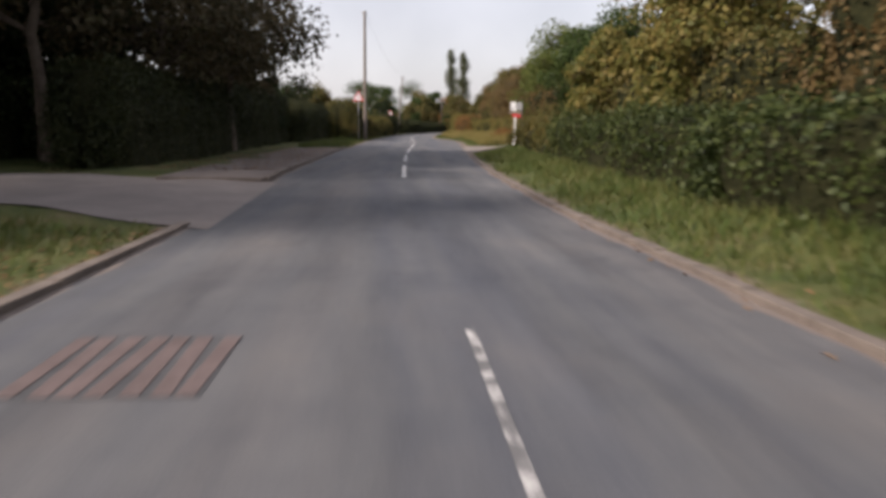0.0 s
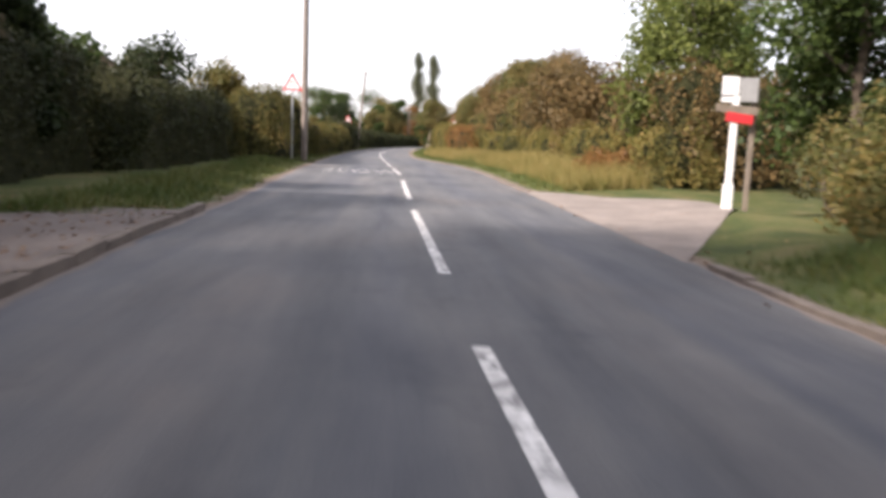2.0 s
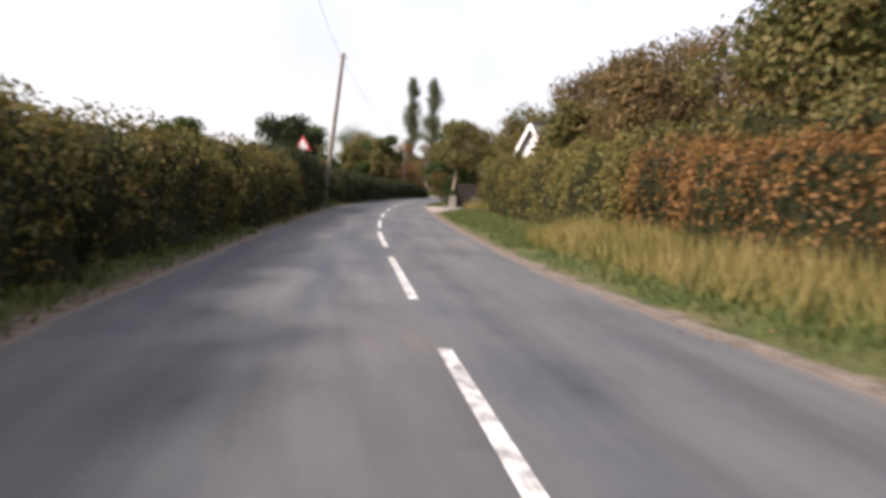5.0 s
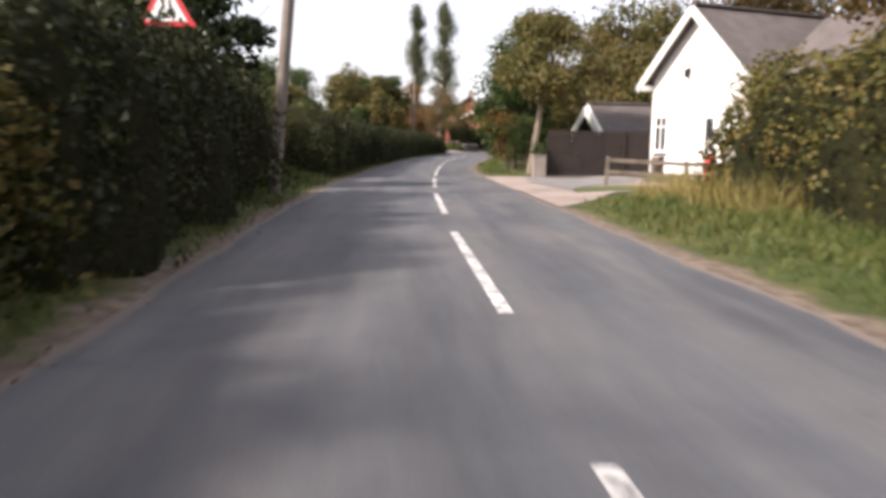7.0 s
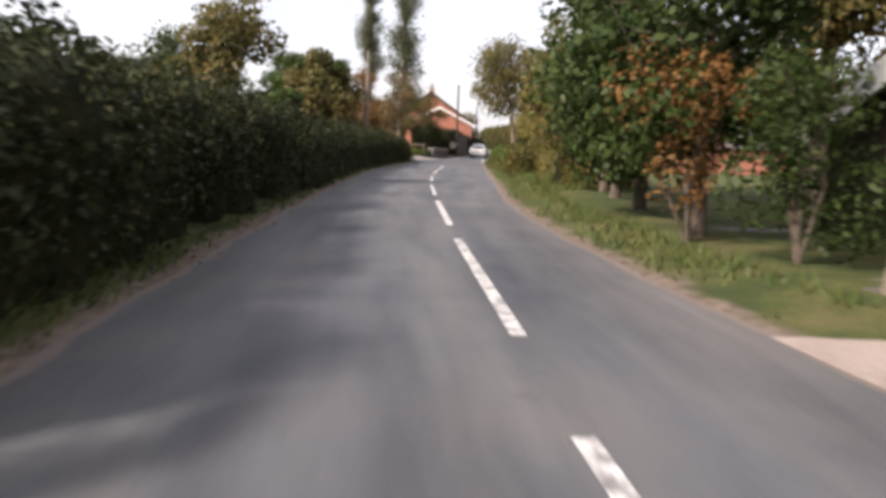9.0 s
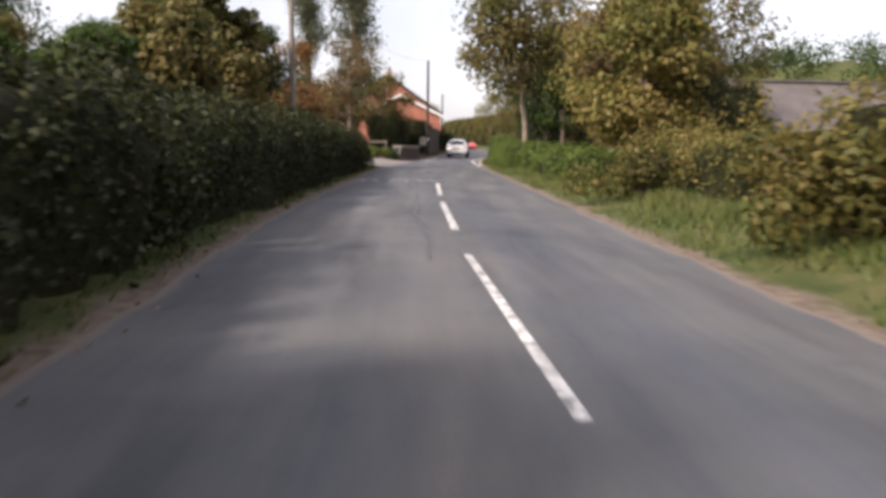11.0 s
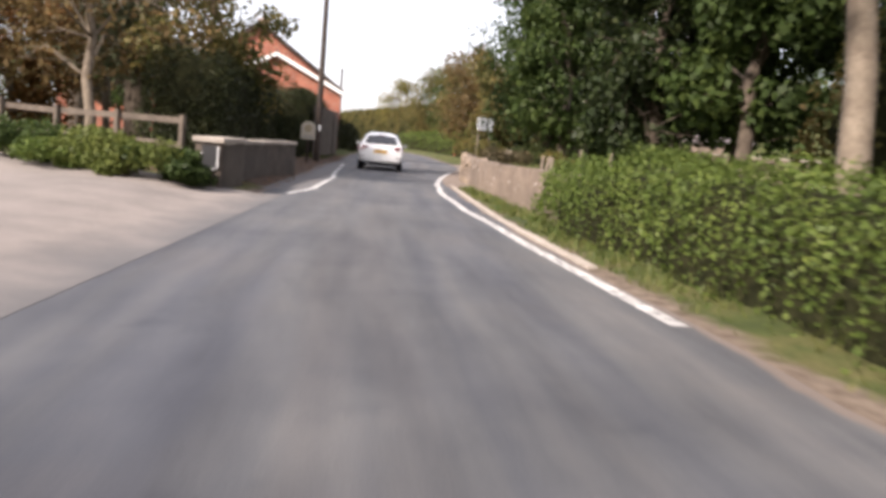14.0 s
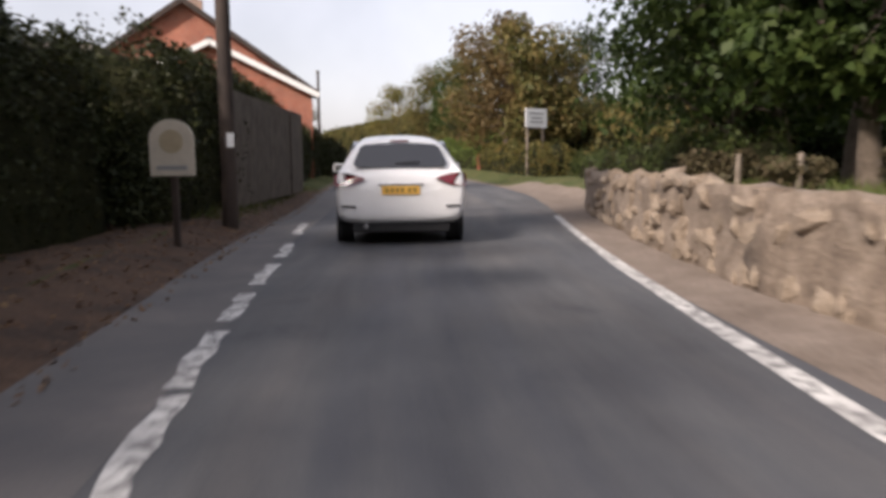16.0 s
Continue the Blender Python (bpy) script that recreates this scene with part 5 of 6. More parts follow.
def grass():
    """Blades on both verges, thickest near the hedges."""
    rng = np.random.default_rng(8)
    vs, count = [], 0
    for side, y0, y1, w0, w1, per in ((-1, -6, 11, 0.15, 4.2, 150), (-1, 39, 65, 0.1, 2.2, 251), (1, 35, 37, 0.8, 4.5, 230), (-1, 65, 112, 0.05, 1.0, 160), (-1, 122, 182, 0.05, 0.5, 110), (-1, 111, 129, 0.1, 3.4, 182), (1, -6, 37, 0.2, 2.2, 230), (1, 49, 111, 0.4, 2.2, 260),
                                      (1, 126, 140, 0.1, 1.3, 140), (1, 140, 185, 0.1, 2.2, 230), (1, 185, 192, 0.15, 0.8, 210), (-1, 215, 231, 0.6, 2.2, 140), (1, 111, 113.4, 0.7, 5.6, 182), (1, 195, 219, 1.3, 7.7, 49), (1, 192, 202, 0.18, 0.9, 560)):
        n = int((y1 - y0) * (w1 - w0) * per)
        y = rng.uniform(y0, y1, n)
        d = w0 + (w1 - w0) * rng.uniform(0, 1, n) ** 0.8
        x = left(y) - d if side < 0 else right(y) + d
        p = np.stack([x, y, 0 * x], -1)
        keep = (lumps(p, 1.1, 77) + 0.9 * d - 0.25) > rng.uniform(-0.6, 0.6, n)
        if side < 0:
            keep &= ~((y > 8.8) & (y < 17.2))
        x, y, d = x[keep], y[keep], d[keep]
        z = height(x, y) - 0.01
        h = rng.uniform(0.06, 0.2, len(x)) * (0.7 + 0.4 * np.clip(d, 0, 2))
        a = rng.uniform(0, 6.28, len(x))
        w = 0.015
        bx, by = np.cos(a) * w, np.sin(a) * w
        lx, ly = rng.normal(0, 0.5, len(x)) * h, rng.normal(0, 0.5, len(x)) * h
        base = np.stack([x, y, z], -1)
        vs.append(np.stack([base + np.stack([bx, by, 0 * x], -1), base - np.stack([bx, by, 0 * x], -1), base + np.stack([lx, ly, h], -1)], 1).reshape(-1, 3))
    v = np.concatenate(vs)
    tagged(raw("grass", v, np.arange(len(v)).reshape(-1, 3), GRASS), "long rough grass blades on the verges", "grass", kind="stuff")
    # taller dry blades on the bank and at the drive
    vs = []
    for y0, y1, w0, w1, per in ((49, 90, 1.0, 3.4, 330), (107.5, 113.5, 1.8, 5.0, 200)):
        n = int((y1 - y0) * (w1 - w0) * per)
        y = rng.uniform(y0, y1, n)
        d = w0 + (w1 - w0) * rng.uniform(0, 1, n)
        x = right(y) + d
        keep = lumps(np.stack([x, y, 0 * x], -1), 0.8, 31) + 0.5 * d > rng.uniform(-0.4, 1.0, n)
        x, y, d = x[keep], y[keep], d[keep]
        h = rng.uniform(0.2, 0.65, len(x)) * (0.5 + 0.28 * np.clip(d, 0, 2.8))
        a = rng.uniform(0, 6.28, len(x))
        base = np.stack([x, y, height(x, y) - 0.01], -1)
        w3 = np.stack([np.cos(a) * 0.013, np.sin(a) * 0.013, 0 * x], -1)
        vs.append(np.stack([base + w3, base - w3, base + np.stack([rng.normal(0, 0.35, len(x)) * h, rng.normal(0, 0.35, len(x)) * h, h], -1)], 1).reshape(-1, 3))
    v = np.concatenate(vs)
    tagged(raw("tall_grass", v, np.arange(len(v)).reshape(-1, 3), DRY_GRASS), "tall golden dry grass on the bank", "grass", kind="stuff")
    # fallen leaves
    pts = []
    for x0, x1, y0, y1, m in ((-4.0, -0.1, -4, 9, 2600), (-3.6, -0.1, 19, 41, 2300), (-2.4, 0.1, 197, 232, 3600), (-2.2, 0.25, 86, 178, 1200), (-0.3, 1.6, 0, 86, 700)):
        y = rng.uniform(y0, y1, m)
        off = rng.uniform(x0, x1, m)
        x = (left(y) + off) if x0 < -1 else right(y) + off
        z = np.maximum(height(x, y), np.where((y > 18.4) & (y < 40.4) & (x < left(y) - 0.13) & (x > left(y) - 2.4), 0.106, 0.0)) + 0.012
        pts.append(np.stack([x, y, z], -1))
    p = np.concatenate(pts)
    v, f = leaf_arrays(p, np.tile([0, 0, 1.0], (len(p), 1)), 0.055, rng, 0.25, 0.7)
    tagged(raw("fallen_leaves", v, f, LITTER), "brown fallen leaves scattered on pavement and verge", "leaves", kind="stuff")


grass()


# ---- poles, signs and fences ----
def utility_pole(x, y, tall, r, material, label, lean=(0, 0), fittings=True):
    ob = thing("utility_pole", pose(x, y, ground_z(x, y)), label, "pole", "utility poles")
    v, f = tube_arrays([(0, 0, -0.2), (lean[0] * 0.5, lean[1] * 0.5, tall * 0.5), (lean[0], lean[1], tall)], [r * 1.15, r, r * 0.8], 14)
    raw("shaft", v, f, material, ob, smooth=True)
    if fittings:
        part("cap", cyl(bmesh.new(), r * 0.85, r * 0.5, 0.05, pose(lean[0], lean[1], tall + 0.02)), STEEL, ob)
        part("cross_bar", boxed((0.5, 0.06, 0.06), pose(lean[0], lean[1], tall - 0.22), 0.008), STEEL, ob)
        for dx in (-0.2, 0.2):
            part("insulator", cyl(bmesh.new(), 0.03, 0.022, 0.1, pose(lean[0] + dx, lean[1], tall - 0.14), 10), SIGN_CREAM, ob)
    return ob


utility_pole(-6.77, 66.0, 10.6, 0.133, POLE_WOOD, "tall weathered wooden utility pole behind the hedge")
utility_pole(-6.95, 114.3, 8.3, 0.119, POLE_WOOD, "weathered wooden utility pole leaning over the hedge", (0.75, 0.0))
utility_pole(-0.78, 178.76, 7.84, 0.126, POLE_WOOD, "pale wooden utility pole rising out of the hedge", fittings=False)
village_pole = utility_pole(12.13, 214.4, 8.6, 0.12, DARK_WOOD, "dark creosoted utility pole beside the clipped hedge", (0.0, 0.0), False)
utility_pole(26.01, 273.03, 9.10, 0.140, DARK_WOOD, "distant dark utility pole by the far bend")


part("label_plate", boxed((0.12, 0.02, 0.24), pose(0.03, -0.14, 1.5), 0.004), SIGN_WHITE, village_pole, "small white plate on the pole")


def wire(a, b, sag):
    s = np.linspace(0, 1, 14)[:, None]
    p = np.array(a) * (1 - s) + np.array(b) * s
    p[:, 2] -= 4 * sag * (s * (1 - s))[:, 0]
    v, f = tube_arrays(p, np.full(14, 0.008), 5)
    tagged(raw("overhead_wire", v, f, SIGN_BLACK), "thin black overhead wire between utility poles", "cable", "overhead wires")


wire((-6.77, 66.0, 10.7), (-6.5, 114.3, 8.5), 1.0)
wire((-6.5, 114.3, 8.5), (-0.78, 178.76, 8.0), 1.2)
wire((-0.78, 178.76, 8.0), (12.13, 214.4, 8.7), 0.9)


def prism(points, depth, m=None):
    """A bmesh plate of that outline (x, z), depth along y."""
    bm = bmesh.new()
    a = [bm.verts.new((x, 0, z)) for x, z in points]
    b = [bm.verts.new((x, depth, z)) for x, z in points]
    bm.faces.new(a)
    bm.faces.new(b[::-1])
    for i in range(len(a)):
        j = (i + 1) % len(a)
        bm.faces.new((a[i], b[i], b[j], a[j]))
    bmesh.ops.recalc_face_normals(bm, faces=bm.faces)
    if m is not None:
        bm.transform(m)
    return bm


def warning_sign(x, y, top, side, turn):
    z = ground_z(x, y)
    ob = thing("warning_sign", pose(x, y, z, 0, 0, turn), "triangular red-bordered white road narrows sign on a grey post", "road sign", "warning signs")
    t, h = top - z, side * 0.866
    part("post", cyl(bmesh.new(), 0.044, 0.044, t, pose(0, 0.05, t / 2)), STEEL, ob)
    part("border", prism([(-side / 2, t - h), (side / 2, t - h), (0, t)], 0.012), SIGN_RED, ob, "red triangular border")
    k = 0.70
    c = t - h * 2 / 3
    part("face", prism([(-side / 2 * k, c - h / 3 * k), (side / 2 * k, c - h / 3 * k), (0, c + 2 * h / 3 * k)], 0.004, pose(0, -0.0045, 0)), SIGN_WHITE, ob, "white sign face")
    for s in (-1, 1):
        pts = [(s * 0.15 * side, c - 0.17 * side), (s * 0.10 * side, c - 0.17 * side), (s * 0.10 * side, c - 0.05 * side), (s * 0.035 * side, c + 0.04 * side), (s * 0.035 * side, c + 0.22 * side), (s * 0.075 * side, c + 0.22 * side), (s * 0.085 * side, c + 0.05 * side), (s * 0.15 * side, c - 0.04 * side)]
        part("symbol_bar", prism(pts, 0.003, pose(0, -0.008, 0)), SIGN_BLACK, ob, "black narrowing road line")
    return ob


warning_sign(-7.22, 65.0, 4.08, 0.95, -4)
warning_sign(-7.63, 108.6, 3.45, 0.8, -4)


def sale_board(x, y):
    z = ground_z(x, y)
    ob = thing("notice_board", pose(x, y, z, 0, 0, -8) @ Matrix.Diagonal((1.2, 1.2, 1.42, 1)), "white post carrying white, grey and red notice boards", "sign")
    part("post", boxed((0.085, 0.085, 1.5), pose(0, 0, 0.72), 0.008), WHITE_PAINT, ob, "white painted post")
    part("foot_sleeve", boxed((0.13, 0.13, 0.35), pose(0, 0, 0.17), 0.02), WHITE_PAINT, ob)
    part("second_post", boxed((0.07, 0.07, 1.7), pose(0.30, 0.08, 0.8), 0.008), GREY_WOOD, ob, "pale wooden post")
    part("top_board", boxed((0.24, 0.02, 0.32), pose(-0.1, -0.02, 1.55), 0.004), SIGN_WHITE, ob, "white board with a dark rule")
    part("rule_bar", boxed((0.25, 0.006, 0.02), pose(-0.1, -0.034, 1.47)), SIGN_BLACK, ob)
    part("side_board", boxed((0.27, 0.02, 0.30), pose(0.17, -0.02, 1.55), 0.004), SIGN_GREY, ob, "grey weathered board")
    part("arm", boxed((0.62, 0.05, 0.10), pose(0.02, -0.03, 1.30, 0, 4), 0.01), GREY_WOOD, ob, "brown wooden arm")
    part("red_board", boxed((0.4, 0.02, 0.12), pose(0.06, -0.05, 1.19, 0, 6), 0.004), SIGN_RED, ob, "red name board")


sale_board(3.85, 42.7)


OLD_WOOD = surface("old_fence_wood", [(0.075, 0.058, 0.045), (0.15, 0.12, 0.095)], 3.0, 60, 0.9, 0.5)


def rail_fence(pts, tall, rails, material, label, group="", board=0.11):
    p0 = pts[0]
    ob = thing("rail_fence", pose(p0[0], p0[1], 0), label, "fence", group)
    rng = random.Random(int(p0[1] * 10))
    for i in range(len(pts) - 1):
        (xa, ya), (xb, yb) = pts[i], pts[i + 1]
        ln = math.hypot(xb - xa, yb - ya)
        n = max(1, round(ln / 1.7))
        for k in range(n + (i == len(pts) - 2)):
            x, y = xa + (xb - xa) * k / n, ya + (yb - ya) * k / n
            part("post", boxed((0.1, 0.1, tall + 0.18), pose(x - p0[0], y - p0[1], ground_z(x, y) + tall / 2 - 0.05, rng.uniform(-2, 2), rng.uniform(-2, 2), math.degrees(math.atan2(yb - ya, xb - xa))), 0.008), material, ob)
        for r in range(rails):
            za, zb = ground_z(xa, ya), ground_z(xb, yb)
            zr = tall * (0.93 - 0.42 * r)
            m = look(((xa + xb) / 2 - p0[0], (ya + yb) / 2 - p0[1], (za + zb) / 2 + zr), (xb - p0[0], yb - p0[1], zb + zr))
            part("rail", boxed((0.035, board, ln + 0.06), m @ pose(0.06, rng.uniform(-0.01, 0.01), 0, 0, 0, 0), 0.006), material, ob)
    return ob


rail_fence([(5.9, 197.22), (3.26, 199.64), (-0.64, 203.13), (-7.33, 208.24), (-14.31, 212.56)], 1.2, 2, OLD_WOOD, "weathered two-rail wooden fence along the side road", board=0.13)
rail_fence([(1.83, 118.8), (4.0, 118.4), (6.6, 118.0)], 0.8, 2, GREY_WOOD, "low pale wooden two-rail fence by the driveway")
rail_fence([(-12.73, 126.75), (-10.83, 123.42)], 1.4, 2, GREY_WOOD, "pale wooden gate posts in the hedge gap")


def bollard(x, y):
    ob = thing("red_bollard", pose(x, y, ground_z(x, y)), "rounded red plastic bollard behind the rail fence", "bollard", size=1.4)
    part("body", cyl(bmesh.new(), 0.14, 0.12, 0.62, pose(0, 0, 0.31), 20), SIGN_RED, ob, smooth=True)
    bm = bmesh.new()
    bmesh.ops.create_uvsphere(bm, u_segments=20, v_segments=10, radius=0.12, matrix=pose(0, 0, 0.62))
    part("dome", bm, SIGN_RED, ob, smooth=True)
    part("collar", cyl(bmesh.new(), 0.145, 0.145, 0.05, pose(0, 0, 0.5), 20), plain("bollard_band", (0.42, 0.05, 0.05), 0.5), ob)


bollard(4.95, 119.0)


def village_board(x, y, turn):
    z = ground_z(x, y)
    ob = thing("village_board", pose(x, y, z - 0.02, 0, 0, turn), "cream arched name board on a dark wooden post", "sign", size=1.3)
    part("post", boxed((0.065, 0.06, 1.1), pose(0, 0.03, 0.42), 0.008), DARK_WOOD, ob)
    w, b, s = 0.22, 0.74, 1.1
    outline = [(-w, b), (w, b)] + [(w * math.cos(a), s + 0.2 * math.sin(a)) for a in np.linspace(0, math.pi, 15)]
    part("panel", prism(outline, 0.035, pose(0, -0.03, 0)), SIGN_CREAM, ob, "cream arched panel")
    part("title_bar", boxed((0.30, 0.006, 0.04), pose(0, -0.034, 0.82)), SIGN_GREY, ob)
    part("crest", prism([(0.12 * math.cos(a), 1.08 + 0.12 * math.sin(a)) for a in np.linspace(0, 2 * math.pi, 20, endpoint=False)], 0.005, pose(0, -0.036, 0)), plain("crest_ochre", (0.42, 0.34, 0.22), 0.6), ob, "ochre round emblem")


village_board(11.15, 211.4, -20)


def white_board(x, y):
    z = ground_z(x, y)
    ob = thing("white_board", pose(x, y, z + 0.75, 0, 0, 22), "white rectangular sign board on two posts beneath trees", "sign", size=1.45)
    for dx in (-0.42, 0.42):
        part("post", boxed((0.07, 0.07, 2.2), pose(dx, 0.05, 0.45), 0.006), GREY_WOOD, ob)
    part("panel", boxed((1.15, 0.03, 0.66), pose(0, 0, 1.5), 0.006), SIGN_WHITE, ob)
    for i, (wd, zz) in enumerate(((0.8, 1.66), (0.6, 1.5), (0.7, 1.36))):
        part("text_bar", boxed((wd, 0.006, 0.06), pose(0, -0.018, zz)), SIGN_GREY, ob)


white_board(29.66, 236.5)
trough = thing("white_trough", pose(19.2, 192.7, ground_z(19.2, 192.7), 0, 0, -40), "small white plastic water trough under the trees", "trough", size=1.4)
part("tub", boxed((0.62, 0.4, 0.36), pose(0, 0, 0.38), 0.04), SIGN_WHITE, trough)
part("rim", boxed((0.68, 0.46, 0.05), pose(0, 0, 0.56), 0.02), SIGN_WHITE, trough)
for sx in (-0.24, 0.24):
    part("leg", boxed((0.06, 0.34, 0.24), pose(sx, 0, 0.1), 0.01), GREY_WOOD, trough)


# ---- parapet wall, retaining wall ----
def parapet(pts, tall, thick, material, label, coping=True):
    p0 = pts[0]
    ob = thing("parapet_wall", pose(p0[0], p0[1], 0), label, "wall", kind="structure")
    for i in range(len(pts) - 1):
        (xa, ya), (xb, yb) = pts[i], pts[i + 1]
        ln, an = math.hypot(xb - xa, yb - ya), math.degrees(math.atan2(yb - ya, xb - xa))
        z0 = min(ground_z(xa, ya), ground_z(xb, yb)) - 0.5
        h = 0.45 + tall - z0
        bm = bmesh.new()
        box(bm, (ln + 0.02, thick, h), pose((xa + xb) / 2 - p0[0], (ya + yb) / 2 - p0[1], z0 + h / 2, 0, 0, an))
        bmesh.ops.subdivide_edges(bm, edges=bm.edges, cuts=5, use_grid_fill=True)
        for v in bm.verts:
            v.co += Vector((1, 1, 0)) * 0.018 * noise.noise(v.co * 2.3)
        part("wall_body", bm, material, ob)
        n = max(1, round(ln / 0.6))
        for k in range(n):
            u = (k + 0.5) / n
            x, y = xa + (xb - xa) * u - p0[0], ya + (yb - ya) * u - p0[1]
            part("coping_stone", boxed((ln / n - 0.012, thick + 0.08, 0.09), pose(x, y, 0.45 + tall + 0.04 + 0.008 * math.sin(k * 2.1), 0, 0, an), 0.02), COPING, ob)
    return ob


wall = parapet([(6.43, 195.2), (7.09, 197.69), (7.96, 200.24), (9.05, 202.8)], 0.45, 0.4, WALL_DARK, "weathered dark stone parapet wall with pale coping")
block = part("end_block", boxed((0.5, 1.9, 1.4), pose(0.2, 0.82, 0.24, 0, 0, -18.4), 0.03), WALL_BROWN, wall, "taller rendered end block")
part("block_coping", boxed((0.6, 2.0, 0.1), pose(0.2, 0.82, 0.98, 0, 0, -18.4), 0.025), COPING, block)
part("notice", boxed((0.3, 0.012, 0.44), pose(-0.08, -0.13, 0.66, 0, 0, -18.4), 0.002), SIGN_BLACK, wall, "small dark notice with a pale border")
for dx, dz, h, w in ((0.15, 0.0, 0.4, 0.02), (-0.15, -0.05, 0.26, 0.014), (0.0, -0.22, 0.014, 0.24)):
    part("notice_edge", boxed((w, 0.008, h), pose(-0.08 + dx * 0.95, -0.138 - dx * 0.316, 0.66 + dz, 0, 0, -18.4)), SIGN_WHITE, wall)


def retaining(pts, tall, label):
    """The buff rendered retaining wall on the bend."""
    p0 = pts[0]
    ob = thing("retaining_wall", pose(p0[0], p0[1], 0), label, "wall", kind="structure")
    for i in range(len(pts) - 1):
        (xa, ya), (xb, yb) = pts[i], pts[i + 1]
        ln, an = math.hypot(xb - xa, yb - ya), math.degrees(math.atan2(yb - ya, xb - xa))
        bm = bmesh.new()
        box(bm, (ln + 0.03, 0.3, tall + 0.25), pose((xa + xb) / 2 - p0[0], (ya + yb) / 2 - p0[1], tall / 2 - 0.125, 0, 0, an))
        bmesh.ops.subdivide_edges(bm, edges=bm.edges, cuts=6, use_grid_fill=True)
        for v in bm.verts:
            n3 = noise.noise_vector(v.co * 1.6 + Vector((i * 3.1, 0, 0)))
            v.co += Vector((n3.x, n3.y, n3.z * (1.5 if v.co.z > tall * 0.6 else 0.2))) * 0.035
        part("wall_body", bm, WALL_BUFF, ob)
    rng = random.Random(17)
    for k in range(16):
        i = rng.randrange(len(pts) - 1)
        u = rng.random()
        (xa, ya), (xb, yb) = pts[i], pts[i + 1]
        an = math.degrees(math.atan2(yb - ya, xb - xa))
        m = pose(xa + (xb - xa) * u - p0[0], ya + (yb - ya) * u - p0[1], rng.uniform(0.35, tall - 0.08), 0, 0, an) @ pose(0, 0.15, 0, 0, rng.uniform(-25, 25), 0)
        part("exposed_stone", boxed((rng.uniform(0.05, 0.14), 0.035, rng.uniform(0.025, 0.06)), m, 0.012), COPING, ob)
    return ob


retaining([(12.75, 192.0), (13.35, 195.3), (13.85, 198.3), (14.5, 200.9), (15.3, 203.5)], 0.92, "low buff rendered retaining wall with a worn top")


def stone_wall(pts, tall, seed):
    """A tumbled rubble wall of single stones bedded in earth."""
    rng = random.Random(seed)
    p0 = pts[0]
    ob = thing("rubble_wall", pose(p0[0], p0[1], 0), "tumbledown rubble stone wall bedded in bare earth", "wall", kind="structure")
    meshes = []
    for k in range(7):
        bm = bmesh.new()
        bmesh.ops.create_icosphere(bm, subdivisions=2, radius=0.5)
        for v in bm.verts:
            v.co = Vector([math.copysign(abs(c) ** 0.7, c) * 0.8 for c in v.co]) * (1 + 0.5 * noise.noise(v.co * 2.5 + Vector((k * 7, 0, 0))))
        me = bpy.data.meshes.new("stone")
        bm.to_mesh(me)
        bm.free()
        me.materials.append(STONE)
        meshes.append(me)
    for i in range(len(pts) - 1):
        (xa, ya), (xb, yb) = pts[i], pts[i + 1]
        ln, an = math.hypot(xb - xa, yb - ya), math.atan2(yb - ya, xb - xa)
        bm = bmesh.new()
        box(bm, (ln + 0.2, 0.44, tall + 0.1), pose((xa + xb) / 2 - p0[0] + 0.06, (ya + yb) / 2 - p0[1] - 0.04, tall / 2 - 0.08, 0, 0, math.degrees(an)))
        bmesh.ops.subdivide_edges(bm, edges=bm.edges, cuts=7, use_grid_fill=True)
        for v in bm.verts:
            v.co += noise.noise_vector(v.co * 1.7) * 0.10 + noise.noise_vector(v.co * 4.6) * 0.06
        part("earth_core", bm, MORTAR, ob, "bare earth core", True)
        for row in range(4):
            x = rng.uniform(0, 0.2)
            while x < ln:
                w = rng.choice((0.12, 0.18, 0.24, 0.34, 0.46)) * rng.uniform(0.8, 1.2)
                h = tall * (1 - 0.12 * math.sin(i * 2 + x)) * (row + 0.5) / 4
                if rng.random() < (0.6, 0.4, 0.34, 0.45)[row]:
                    st = new("stone", meshes[rng.randrange(7)])
                    st.parent = ob
                    st.matrix_local = pose(xa + math.cos(an) * x - p0[0] - math.sin(an) * 0.09, ya + math.sin(an) * x - p0[1] + math.cos(an) * 0.02 - 0.06, h + rng.uniform(-0.05, 0.05), rng.uniform(-25, 25), rng.uniform(-28, 28), math.degrees(an) + rng.uniform(-25, 25)) @ Matrix.Diagonal((w * 1.1, 0.24 + 0.1 * rng.random(), tall / 4 * rng.uniform(0.6, 1.5), 1))
                x += w * 0.98


stone_wall([(15.5, 203.7), (16.15, 206.2), (17.25, 209.2), (18.65, 212.4), (20.1, 215.6)], 0.95, 3)


